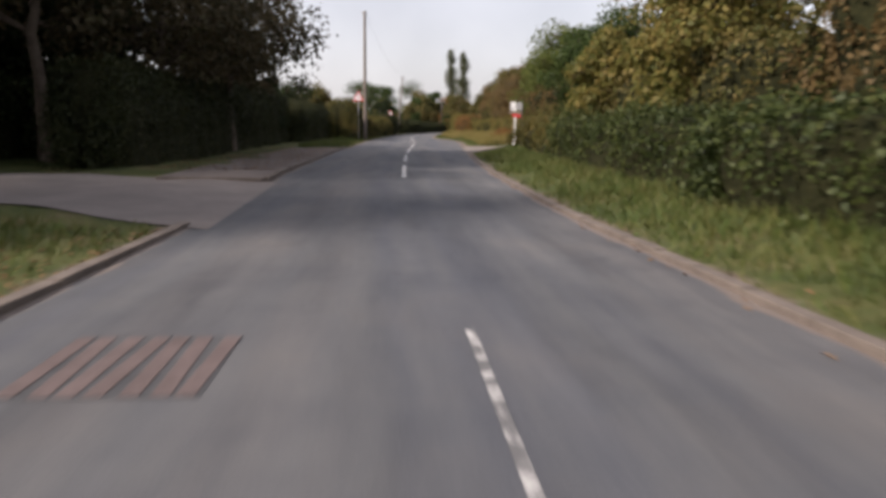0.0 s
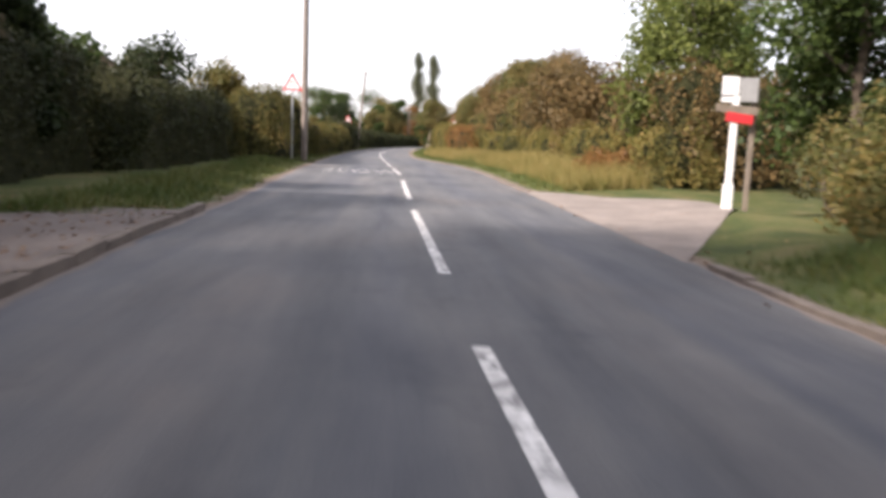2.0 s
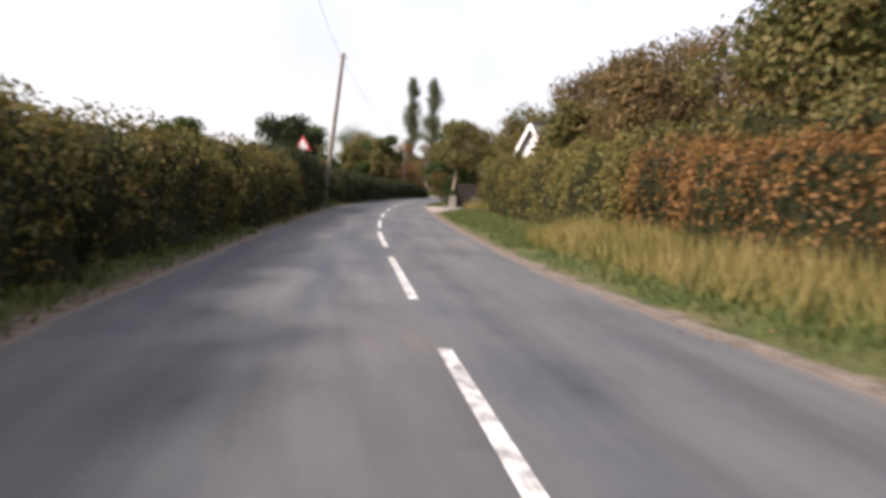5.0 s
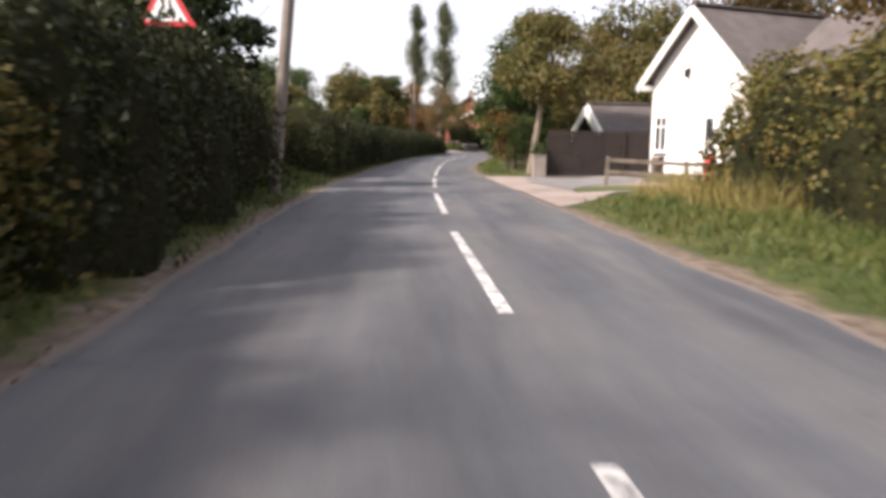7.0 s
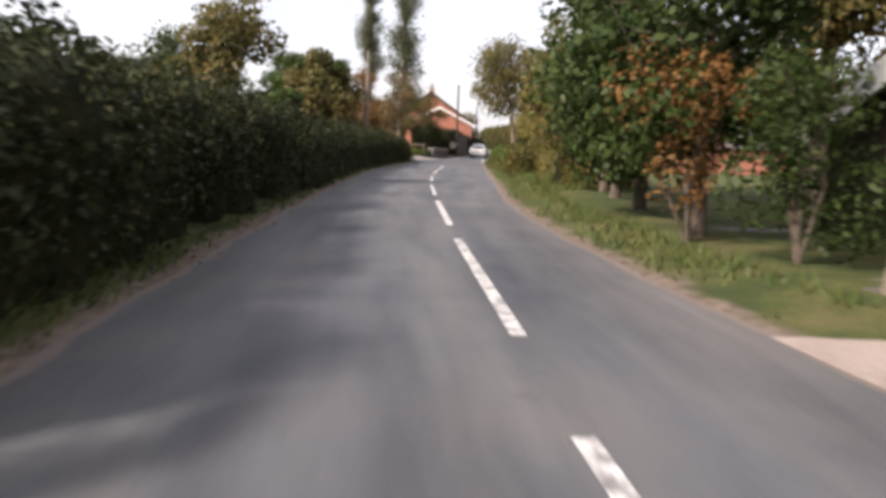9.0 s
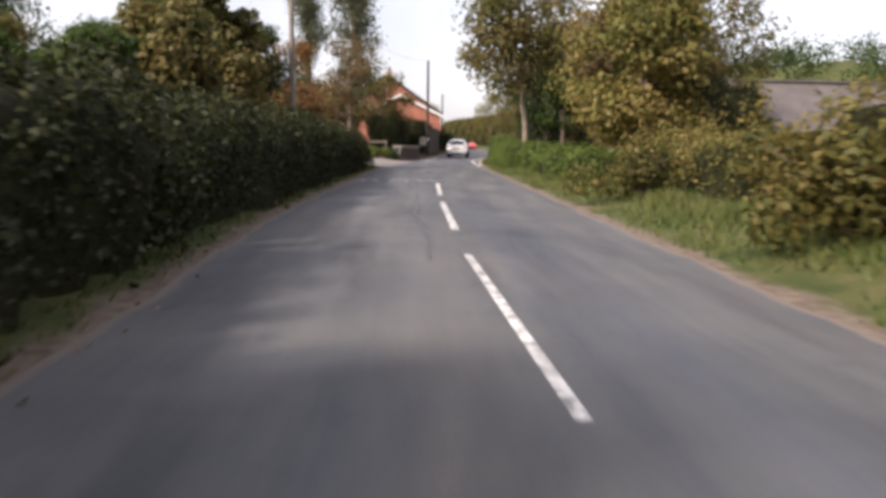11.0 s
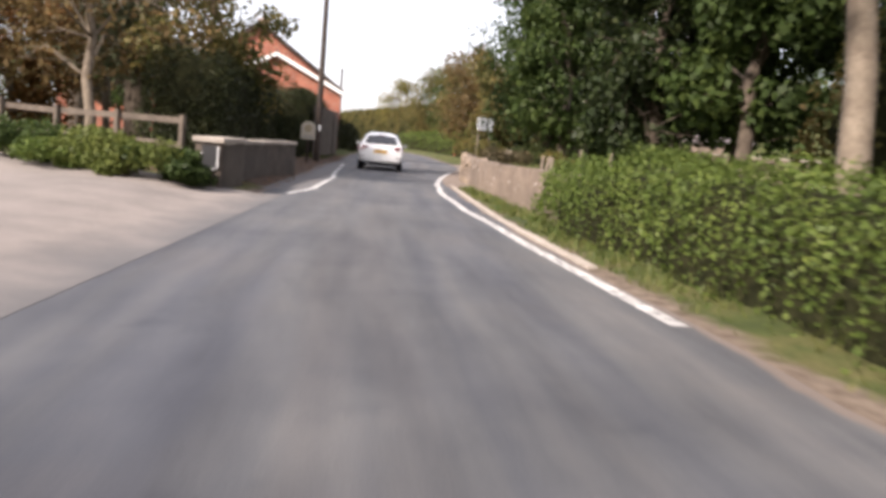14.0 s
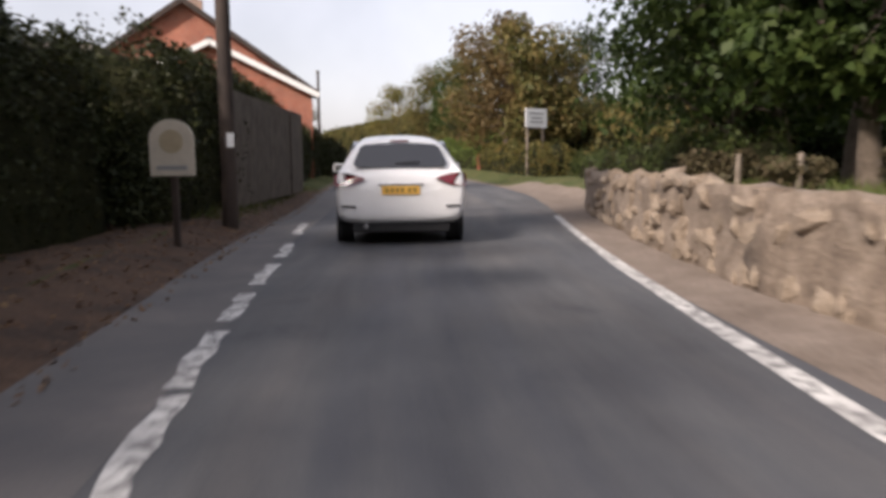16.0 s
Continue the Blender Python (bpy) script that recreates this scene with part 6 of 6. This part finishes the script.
def field_posts():
    for x, y, h, r, tilt in ((16.08, 200.04, 0.63, 0.063, 9), (15.93, 199.37, 0.60, 0.056, -3), (16.36, 200.85, 0.57, 0.056, 3), (17.51, 205.82, 0.63, 0.050, -2), (17.72, 206.09, 0.63, 0.048, 3),
                             (18.92, 208.64, 0.57, 0.042, 2), (20.68, 211.74, 0.63, 0.056, 0), (22.96, 215.83, 0.75, 0.070, 2), (19.53, 203.94, 0.90, 0.070, -2), (22.62, 206.9, 1.05, 0.070, 1)):
        ob = thing("fence_post", pose(x, y, ground_z(x, y), 0, tilt), "weathered wooden fence post above the wall", "fence post", "field fence posts")
        v, f = tube_arrays([(0, 0, -0.3), (0, 0, h * 0.6), (0.01, 0, h)], [r * 1.1, r, r * 0.9], 10)
        raw("shaft", v, f, GREY_WOOD, ob, smooth=True)
        part("top", cyl(bmesh.new(), r * 0.9, r * 0.7, 0.02, pose(0.01, 0, h + 0.008), 10), GREY_WOOD, ob)


field_posts()


# ---- houses ----
def gable_house(name, m, wide, deep, eave, apex, wall_mat, roof_mat, label, overhang=0.25, trim=None):
    """A house whose gable faces -y in its own frame, from x = 0 to wide, y = 0 to deep. Returns the Empty."""
    ob = thing(name, m, label, "house", size=1.4)
    t = 0.25
    out = [(0, -0.5), (wide, -0.5), (wide, eave), (wide / 2, apex), (0, eave)]
    for nm, y in (("gable_wall", 0.0), ("rear_gable_wall", deep - t)):
        bm = prism(out, t, pose(0, y, 0))
        ly = bm.loops.layers.uv.new("UVMap")
        for fc in bm.faces:
            for lp in fc.loops:
                lp[ly].uv = (lp.vert.co.x + lp.vert.co.y, lp.vert.co.z)
        part(nm, bm, wall_mat, ob)
    for nm, x in (("side_wall", 0.0), ("side_wall", wide - t)):
        bm = boxed((t, deep - 2 * t - 0.006, eave + 0.5), pose(x + t / 2, deep / 2, (eave - 0.5) / 2))
        ly = bm.loops.layers.uv.new("UVMap")
        for fc in bm.faces:
            for lp in fc.loops:
                lp[ly].uv = (lp.vert.co.y + lp.vert.co.x, lp.vert.co.z)
        part(nm, bm, wall_mat, ob)
    run = math.hypot(wide / 2 + overhang, (apex - eave) * (1 + 2 * overhang / wide))
    ang = math.degrees(math.atan2(apex - eave, wide / 2))
    for s in (-1, 1):
        roof = part("roof_slope", boxed((run, deep + 2 * overhang, 0.08), pose(wide / 2 + s * (wide / 2 + overhang) / 2, deep / 2, (apex + eave - (apex - eave) * 2 * overhang / wide) / 2 + 0.075, 0, s * ang)), roof_mat, ob, "", False)
        rows = max(3, int(run / 0.28))
        for r in range(rows):
            part("slate_course", boxed((run / rows + 0.03, deep + 2 * overhang + 0.02, 0.018), pose(-run / 2 + run * (r + 0.5) / rows, 0, 0.052 + 0.004 * (r % 2), 0, 2.2 * s)), roof_mat, roof)
        if trim:
            part("barge_board", boxed((run + 0.02, 0.04, 0.2), pose(wide / 2 + s * (wide / 2 + overhang) / 2, -overhang - 0.022, (apex + eave - (apex - eave) * 2 * overhang / wide) / 2 + 0.02, 0, s * ang)), trim, ob, "white barge board")
    part("ridge", boxed((0.22, deep + 2 * overhang + 0.04, 0.07), pose(wide / 2, deep / 2, apex + 0.15), 0.02), roof_mat, ob)
    return ob


def window(parent, x, z, w, h, cols, rows, y=0.0, light=None):
    """A recessed white window: frame, panes and sill, on the wall that faces -y."""
    f = part("window", boxed((w, 0.02, h), pose(x, y - 0.006, z)), SIGN_BLACK, parent, "dark window with white frame")
    b = 0.05
    for sx in (-1, 1):
        part("window_frame", boxed((b, 0.05, h + b), pose(x + sx * w / 2, y - 0.02, z)), WHITE_PAINT, f)
    for sz in (-1, 1):
        part("window_frame", boxed((w, 0.05, b), pose(x, y - 0.021, z + sz * h / 2)), WHITE_PAINT, f)
    cuts = [z - h / 2 + h * j / rows for j in range(rows + 1)]
    if light:
        cuts = [z - h / 2, z + h / 2 - light, z + h / 2]
        rows = 2
    for i in range(cols):
        for j in range(rows):
            zz, ph = (cuts[j] + cuts[j + 1]) / 2, cuts[j + 1] - cuts[j]
            part("pane", boxed((w / cols - 0.035, 0.008, ph - 0.035), pose(x - w / 2 + w * (i + 0.5) / cols, y - 0.022, zz)), WIN_GLASS, f)
    for i in range(1, cols):
        part("glazing_bar", boxed((0.05, 0.04, h - 0.05), pose(x - w / 2 + w * i / cols, y - 0.024, z)), WHITE_PAINT, f)
    for j in range(1, rows):
        part("glazing_bar", boxed((w - 0.05, 0.038, 0.04), pose(x, y - 0.025, cuts[j])), WHITE_PAINT, f)
    part("sill", boxed((w + 0.14, 0.1, 0.05), pose(x, y - 0.05, z - h / 2 - 0.05), 0.01), WHITE_PAINT, f)


white = gable_house("white_house", pose(5.88, 126.6, 0.0, 0, 0, -74), 3.65, 6.0, 2.65, 4.25, WHITE_RENDER, SLATE, "small white rendered house with a steep dark slate roof", 0.3, WHITE_PAINT)
window(white, 0.48, 1.22, 0.46, 0.9, 2, 2, 0.0, 0.26)
for sx in (-1, 1):
    part("eave_box", boxed((0.3, 0.3, 0.14), pose(1.825 + sx * 1.95, -0.15, 2.45), 0.01), WHITE_PAINT, white, "white boxed eave end")
part("wing_wall", boxed((1.9, 0.25, 3.0), pose(4.7, 0.55, 1.05)), CONCRETE, white, "grey rendered side wing")
part("wing_roof", boxed((2.1, 2.4, 0.09), pose(4.72, 1.25, 3.15, 42, 0, 0)), SLATE, white, "brown-grey slate roof of the side wing")
part("gutter", boxed((2.1, 0.1, 0.09), pose(4.72, 0.3, 2.42), 0.02), WHITE_PAINT, white)
window(white, 2.42, 1.35, 0.34, 0.55, 1, 1)
part("plinth", boxed((0.5, 0.05, 0.5), pose(0.42, -0.028, 0.35), 0.01), WALL_BUFF, white, "buff stone panel under the window")
part("wall_lamp", boxed((0.08, 0.14, 0.22), pose(1.5, -0.08, 2.75), 0.02), TRIM, white)
part("wall_lamp_arm", boxed((0.3, 0.03, 0.03), pose(1.65, -0.1, 2.9, 0, -25)), TRIM, white)

garage = gable_house("garage", pose(4.9, 133.1, 0.0, 0, 0, -90), 3.0, 3.2, 1.3, 2.05, DARK_WOOD, SLATE, "low outbuilding with a grey slate roof and white barge boards", 0.25, WHITE_PAINT)
for s in (-1, 1):
    part("fascia_board", boxed((1.95, 0.05, 0.3), pose(1.5 + s * 0.87, -0.31, 1.55, 0, s * 26.6), 0.01), WHITE_PAINT, garage, "wide white fascia board")


def board_fence(xa, ya, xb, yb, tall, wood, label):
    ln, an = math.hypot(xb - xa, yb - ya), math.degrees(math.atan2(yb - ya, xb - xa))
    ob = thing("board_fence", pose(xa, ya, ground_z(xa, ya), 0, 0, an), label, "fence")
    n = int(ln / 0.145)
    rng = random.Random(9)
    for i in range(n):
        part("board", boxed((0.136, 0.02, tall + rng.uniform(-0.02, 0.02)), pose((i + 0.5) * ln / n, rng.uniform(-0.004, 0.004), tall / 2), 0.003), wood, ob)
    for z in (0.3, tall - 0.25):
        part("rail", boxed((ln, 0.05, 0.08), pose(ln / 2, 0.04, z)), wood, ob)
    part("gate_frame", boxed((0.09, 0.05, tall), pose(ln * 0.75, -0.035, tall / 2)), wood, ob)


board_fence(1.5, 125.15, 5.4, 125.35, 1.72, FENCE_WOOD, "tall dark brown close-boarded fence across the drive")
board_fence(12.4, 216.92, 15.55, 225.9, 2.45, OLD_WOOD, "weathered grey close-boarded fence beside the utility pole")
pillar = thing("gate_pillar", pose(1.18, 125.0, ground_z(1.18, 125.0)), "short grey concrete gate pillar with a plant on top", "pillar", size=1.4)
part("block", boxed((0.32, 0.3, 0.56), pose(0, 0, 0.27), 0.02), CONCRETE, pillar)
part("cap", boxed((0.35, 0.33, 0.04), pose(0, 0, 0.565), 0.012), CONCRETE, pillar)
bush(1.18, 125.0, 0.31, 0.49, TREE_GREEN, 301, "small green pot plant on the gate pillar", 630, 0.069, "pillar_plant", 0.82 + ground_z(1.18, 125.0))

# brick house beyond the left hedge
HOUSE_TURN = -9
red = gable_house("brick_house", pose(6.5, 246.82, 0.0, 0, 0, HOUSE_TURN), 9.4, 9.0, 3.75, 7.0, BRICK, SLATE, "red brick house with a wide gable and slate roof", 0.3, DARK_WOOD)
wing = gable_house("brick_wing", pose(9, 243.98, 0.0, 0, 0, HOUSE_TURN), 7.4, 1.8, 3.4, 5.2, BRICK, SLATE, "lower red brick gable wing with a white verge", 0.25, WHITE_PAINT)
window(wing, 5.2, 2.0, 1.3, 1.1, 3, 2)
gable_house("slate_house", pose(7.06, 251.31, 0.0, 0, 0, 81), 5.0, 7.0, 3.5, 6.0, BRICK, SLATE, "slate-roofed brick range joined to the brick house", 0.25)
chim = part("chimney", boxed((0.7, 0.5, 1.2), pose(4.7, 4.5, 7.3), 0.02), BRICK, red)
part("chimney_pot", cyl(bmesh.new(), 0.14, 0.11, 0.4, pose(4.7, 4.5, 8.1)), RUSTY, chim)
low = thing("garden_wall", pose(34.2, 254.5, 0.0, 0, 0, -22), "low red brick garden wall beside the far verge", "wall", kind="structure", size=1.4)
part("wall_body", boxed((2.1, 0.22, 0.95), pose(1.0, 0, 0.5), 0.01), BRICK_PLAIN, low)
part("coping", boxed((2.16, 0.28, 0.06), pose(1.0, 0, 1.0), 0.015), BRICK_PLAIN, low)
# outbuildings seen over the right-hand hedges
barn = gable_house("brick_barn", pose(27.02, 167.63, 0.0, 0, 0, 84), 4.6, 8.0, 1.3, 2.6, BRICK, SLATE, "long low brick barn with a weathered slate roof", 0.2)
gable_house("field_house", pose(50.09, 229.72, 0.0, 0, 0, 60), 6.0, 9.0, 2.4, 4.0, WALL_BUFF, SLATE, "pale bungalow beyond the field", 0.2)
parapet([(38.2, 223.6), (40.6, 213.0)], 1.75, 0.35, WALL_BUFF, "pale buff garden wall at the far side of the field")
gable_house("left_cottage", pose(-27.27, 81.82, 0.0, 0, 0, 20), 6.0, 9.0, 2.8, 4.6, WALL_BUFF, SLATE, "cottage roof just showing above the hedge", 0.2)


# ---- cars ----
PLATE_INK = plain("plate_ink", (0.20, 0.12, 0.03), 0.5)


def ring(y, zb, wb, zbelt, wbelt, ztop, wtop):
    half = [(0.0, zb), (wb * 0.86, zb), (wb, zb + 0.07), (wbelt, (zb + zbelt) * 0.52), (wbelt * 0.99, zbelt - 0.10), (wbelt * 0.955, zbelt), ((wbelt * 0.92 + wtop) / 2 + 0.018, (zbelt + ztop) / 2), (wtop * 1.02, ztop - 0.09), (wtop * 0.84, ztop - 0.032), (wtop * 0.44, ztop - 0.004), (0.0, ztop + 0.004)]
    return [(x, y, z) for x, z in half] + [(-x, y, z) for x, z in half[-2:0:-1]]


def estate_car(m, paint, label, ring_shift=0.0):
    """An estate car: rear at y = 0, front at y = 4.7."""
    ob = thing("estate_car", m, label, "car")
    st = [(0.0, 0.40, 0.74, 0.78, 0.80, 0.80, 0.66), (0.03, 0.34, 0.82, 0.90, 0.865, 0.92, 0.72), (0.10, 0.30, 0.86, 0.97, 0.895, 1.0, 0.74), (0.22, 0.28, 0.88, 0.99, 0.905, 1.09, 0.70), (0.45, 0.27, 0.89, 0.99, 0.907, 1.29, 0.645),
          (0.66, 0.27, 0.89, 0.985, 0.907, 1.415, 0.61), (0.80, 0.27, 0.89, 0.98, 0.907, 1.452, 0.60), (1.3, 0.25, 0.88, 0.97, 0.905, 1.487, 0.605), (2.2, 0.24, 0.88, 0.96, 0.905, 1.50, 0.61), (2.8, 0.24, 0.88, 0.95, 0.905, 1.455, 0.60), (3.25, 0.25, 0.88, 0.945, 0.905, 1.23, 0.62),
          (3.6, 0.26, 0.88, 0.93, 0.90, 1.03, 0.68), (4.1, 0.27, 0.87, 0.86, 0.885, 0.93, 0.68), (4.5, 0.28, 0.82, 0.72, 0.83, 0.78, 0.60), (4.68, 0.32, 0.70, 0.60, 0.70, 0.64, 0.50)]
    rings = [ring(*s) for s in st]
    k = len(rings[0])
    v = np.array(rings).reshape(-1, 3)
    n = len(rings)
    i, j = np.meshgrid(np.arange(n - 1), np.arange(k), indexing="ij")
    f = np.stack([i * k + j, i * k + (j + 1) % k, (i + 1) * k + (j + 1) % k, (i + 1) * k + j], -1).reshape(-1, 4)
    bm = bmesh.new()
    vv = [bm.verts.new(p) for p in v]
    for q in f:
        bm.faces.new([vv[a] for a in q])
    bm.faces.new([vv[a] for a in range(k)][::-1])
    bm.faces.new([vv[(n - 1) * k + a] for a in range(k)])
    bmesh.ops.recalc_face_normals(bm, faces=bm.faces)
    body = part("body", bm, paint, ob, "", True)
    mod = body.modifiers.new("round", "SUBSURF")
    mod.levels = mod.render_levels = 2

    def patch(name, pts, material, label="", off=0.012, under=None):
        """A thin panel through points listed round its edge, pushed off the body."""
        b = bmesh.new()
        a = [b.verts.new(p) for p in pts]
        fc = b.faces.new(a)
        b.normal_update()
        nr = fc.normal.copy()
        if nr.dot(Vector((pts[0][0], -0.001 if pts[0][1] < 2 else 1, 0.2))) < 0 and abs(nr.y) < 0.5:
            nr = -nr
        ext = bmesh.ops.extrude_face_region(b, geom=[fc])
        for e in ext["geom"]:
            if isinstance(e, bmesh.types.BMVert):
                e.co += nr * off
        bmesh.ops.recalc_face_normals(b, faces=b.faces)
        return part(name, b, material, under or ob, label)

    rear = lambda z: 0.02 + max(0.0, z - 0.93) * 0.02 if z < 0.98 else 0.05 + (z - 0.98) * 1.20
    ww = [(0.60, 1.045), (0.645, 1.085), (0.625, 1.15), (0.555, 1.30), (0.50, 1.335), (0.3, 1.352), (0, 1.358)]
    glass = [(x, rear(z) - 0.005, z) for x, z in ww] + [(-x, rear(z) - 0.005, z) for x, z in ww[-2::-1]] + [(-0.35, rear(1.035) - 0.005, 1.03), (0.35, rear(1.035) - 0.005, 1.03)]
    patch("rear_window", glass, CAR_GLASS, "dark tinted rear window", -0.02)
    part("high_brake_light", boxed((0.26, 0.03, 0.022), pose(0, 0.575, 1.385), 0.004), LENS_RED, ob)
    for s in (-1, 1):
        # wedge-shaped tail lamp wrapped round the corner
        lamp = [(s * 0.49, -0.006, 0.885), (s * 0.70, -0.006, 0.80), (s * 0.90, 0.05, 0.79), (s * 0.925, 0.22, 0.84), (s * 0.915, 0.25, 0.945), (s * 0.78, 0.035, 0.965), (s * 0.58, 0.01, 0.925)]
        b = bmesh.new()
        a = [b.verts.new((x, y - 0.02, z)) for x, y, z in lamp]
        c = [b.verts.new((x * 0.93, y + 0.10, z)) for x, y, z in lamp]
        b.faces.new(a)
        b.faces.new(c[::-1])
        for q in range(len(a)):
            r = (q + 1) % len(a)
            b.faces.new((a[q], a[r], c[r], c[q]))
        bmesh.ops.recalc_face_normals(b, faces=b.faces)
        part("tail_lamp", b, LENS_RED, ob, "dark red wedge tail lamp")
        part("reflector_slot", boxed((0.2, 0.03, 0.02), pose(s * 0.72, 0.002, 0.53, 0, 0, s * 10), 0.004), TRIM, ob)
        side = [(s * 0.80, 0.75, 1.07), (s * 0.835, 0.95, 1.03), (s * 0.835, 3.05, 1.0), (s * 0.70, 2.62, 1.35), (s * 0.665, 2.0, 1.40), (s * 0.66, 1.2, 1.395), (s * 0.675, 0.86, 1.34)]
        b = bmesh.new()
        a = [b.verts.new((x + s * 0.006, y, z)) for x, y, z in side]
        c = [b.verts.new((x - s * 0.05, y, z)) for x, y, z in side]
        b.faces.new(a)
        b.faces.new(c[::-1])
        for q in range(len(a)):
            r = (q + 1) % len(a)
            b.faces.new((a[q], a[r], c[r], c[q]))
        bmesh.ops.recalc_face_normals(b, faces=b.faces)
        part("side_window", b, CAR_GLASS, ob)
        mir = part("door_mirror", boxed((0.20, 0.09, 0.14), pose(s * 1.0, 2.95, 1.0), 0.03), paint, ob)
        part("mirror_glass", boxed((0.16, 0.006, 0.11), pose(s * 1.0, 2.90, 1.0)), CHROME, mir)
        for y in (0.92, 3.62):
            w = part("wheel", cyl(bmesh.new(), 0.318, 0.318, 0.215, pose(s * 0.80, y, 0.315, 0, 90), 36), RUBBER, ob, "black tyre", False)
            part("rim", cyl(bmesh.new(), 0.2, 0.2, 0.03, pose(s * 0.90, y, 0.315, 0, 90), 24), STEEL, w, "alloy rim")
            part("hub_cap", cyl(bmesh.new(), 0.05, 0.05, 0.03, pose(s * 0.915, y, 0.315, 0, 90), 16), CHROME, w)
            part("wheel_arch", cyl(bmesh.new(), 0.365, 0.365, 0.06, pose(s * 0.884, y, 0.325, 0, 90), 32), TRIM, ob)
        part("headlight", boxed((0.34, 0.2, 0.14), pose(s * 0.60, 4.46, 0.68, -20, 0, s * -22), 0.03), CHROME, ob)
    part("number_plate", boxed((0.52, 0.012, 0.112), pose(0, -0.012, 0.735), 0.004), PLATE, ob, "amber number plate")
    for q in range(6):
        part("plate_bar", boxed((0.04, 0.003, 0.05), pose(-0.19 + q * 0.07 + (0.03 if q > 3 else 0), -0.0195, 0.735)), PLATE_INK, ob)
    part("plate_trim", boxed((0.62, 0.02, 0.022), pose(0, -0.012, 0.81), 0.005), CHROME, ob)
    part("rear_diffuser", boxed((1.35, 0.2, 0.14), pose(0, 0.22, 0.25), 0.02), TRIM, ob)
    part("underbody", boxed((1.3, 3.9, 0.12), pose(0, 2.3, 0.24)), TRIM, ob)
    part("exhaust_tip", cyl(bmesh.new(), 0.035, 0.035, 0.14, pose(-0.48, 0.06, 0.27, 90), 14), CHROME, ob, "chrome exhaust tip")
    part("rear_wiper", boxed((0.34, 0.014, 0.02), pose(0.1, 0.16, 1.09, 0, -4)), TRIM, ob)
    part("aerial", cyl(bmesh.new(), 0.006, 0.003, 0.2, pose(0, 1.05, 1.58, 25), 8), TRIM, ob)
    part("front_grille", boxed((0.9, 0.03, 0.16), pose(0, 4.665, 0.5), 0.01), TRIM, ob)
    return ob


estate_car(pose(14.16, 211.1, 0.0, 0, 0, -16.5) @ Matrix.Diagonal((1.03, 1.03, 1.08, 1)), CAR_WHITE, "white estate car with dark rear window seen on the road")
estate_car(pose(40.29, 309.48, 0.0, 0, 0, 172), CAR_RED, "small red car far along the road")
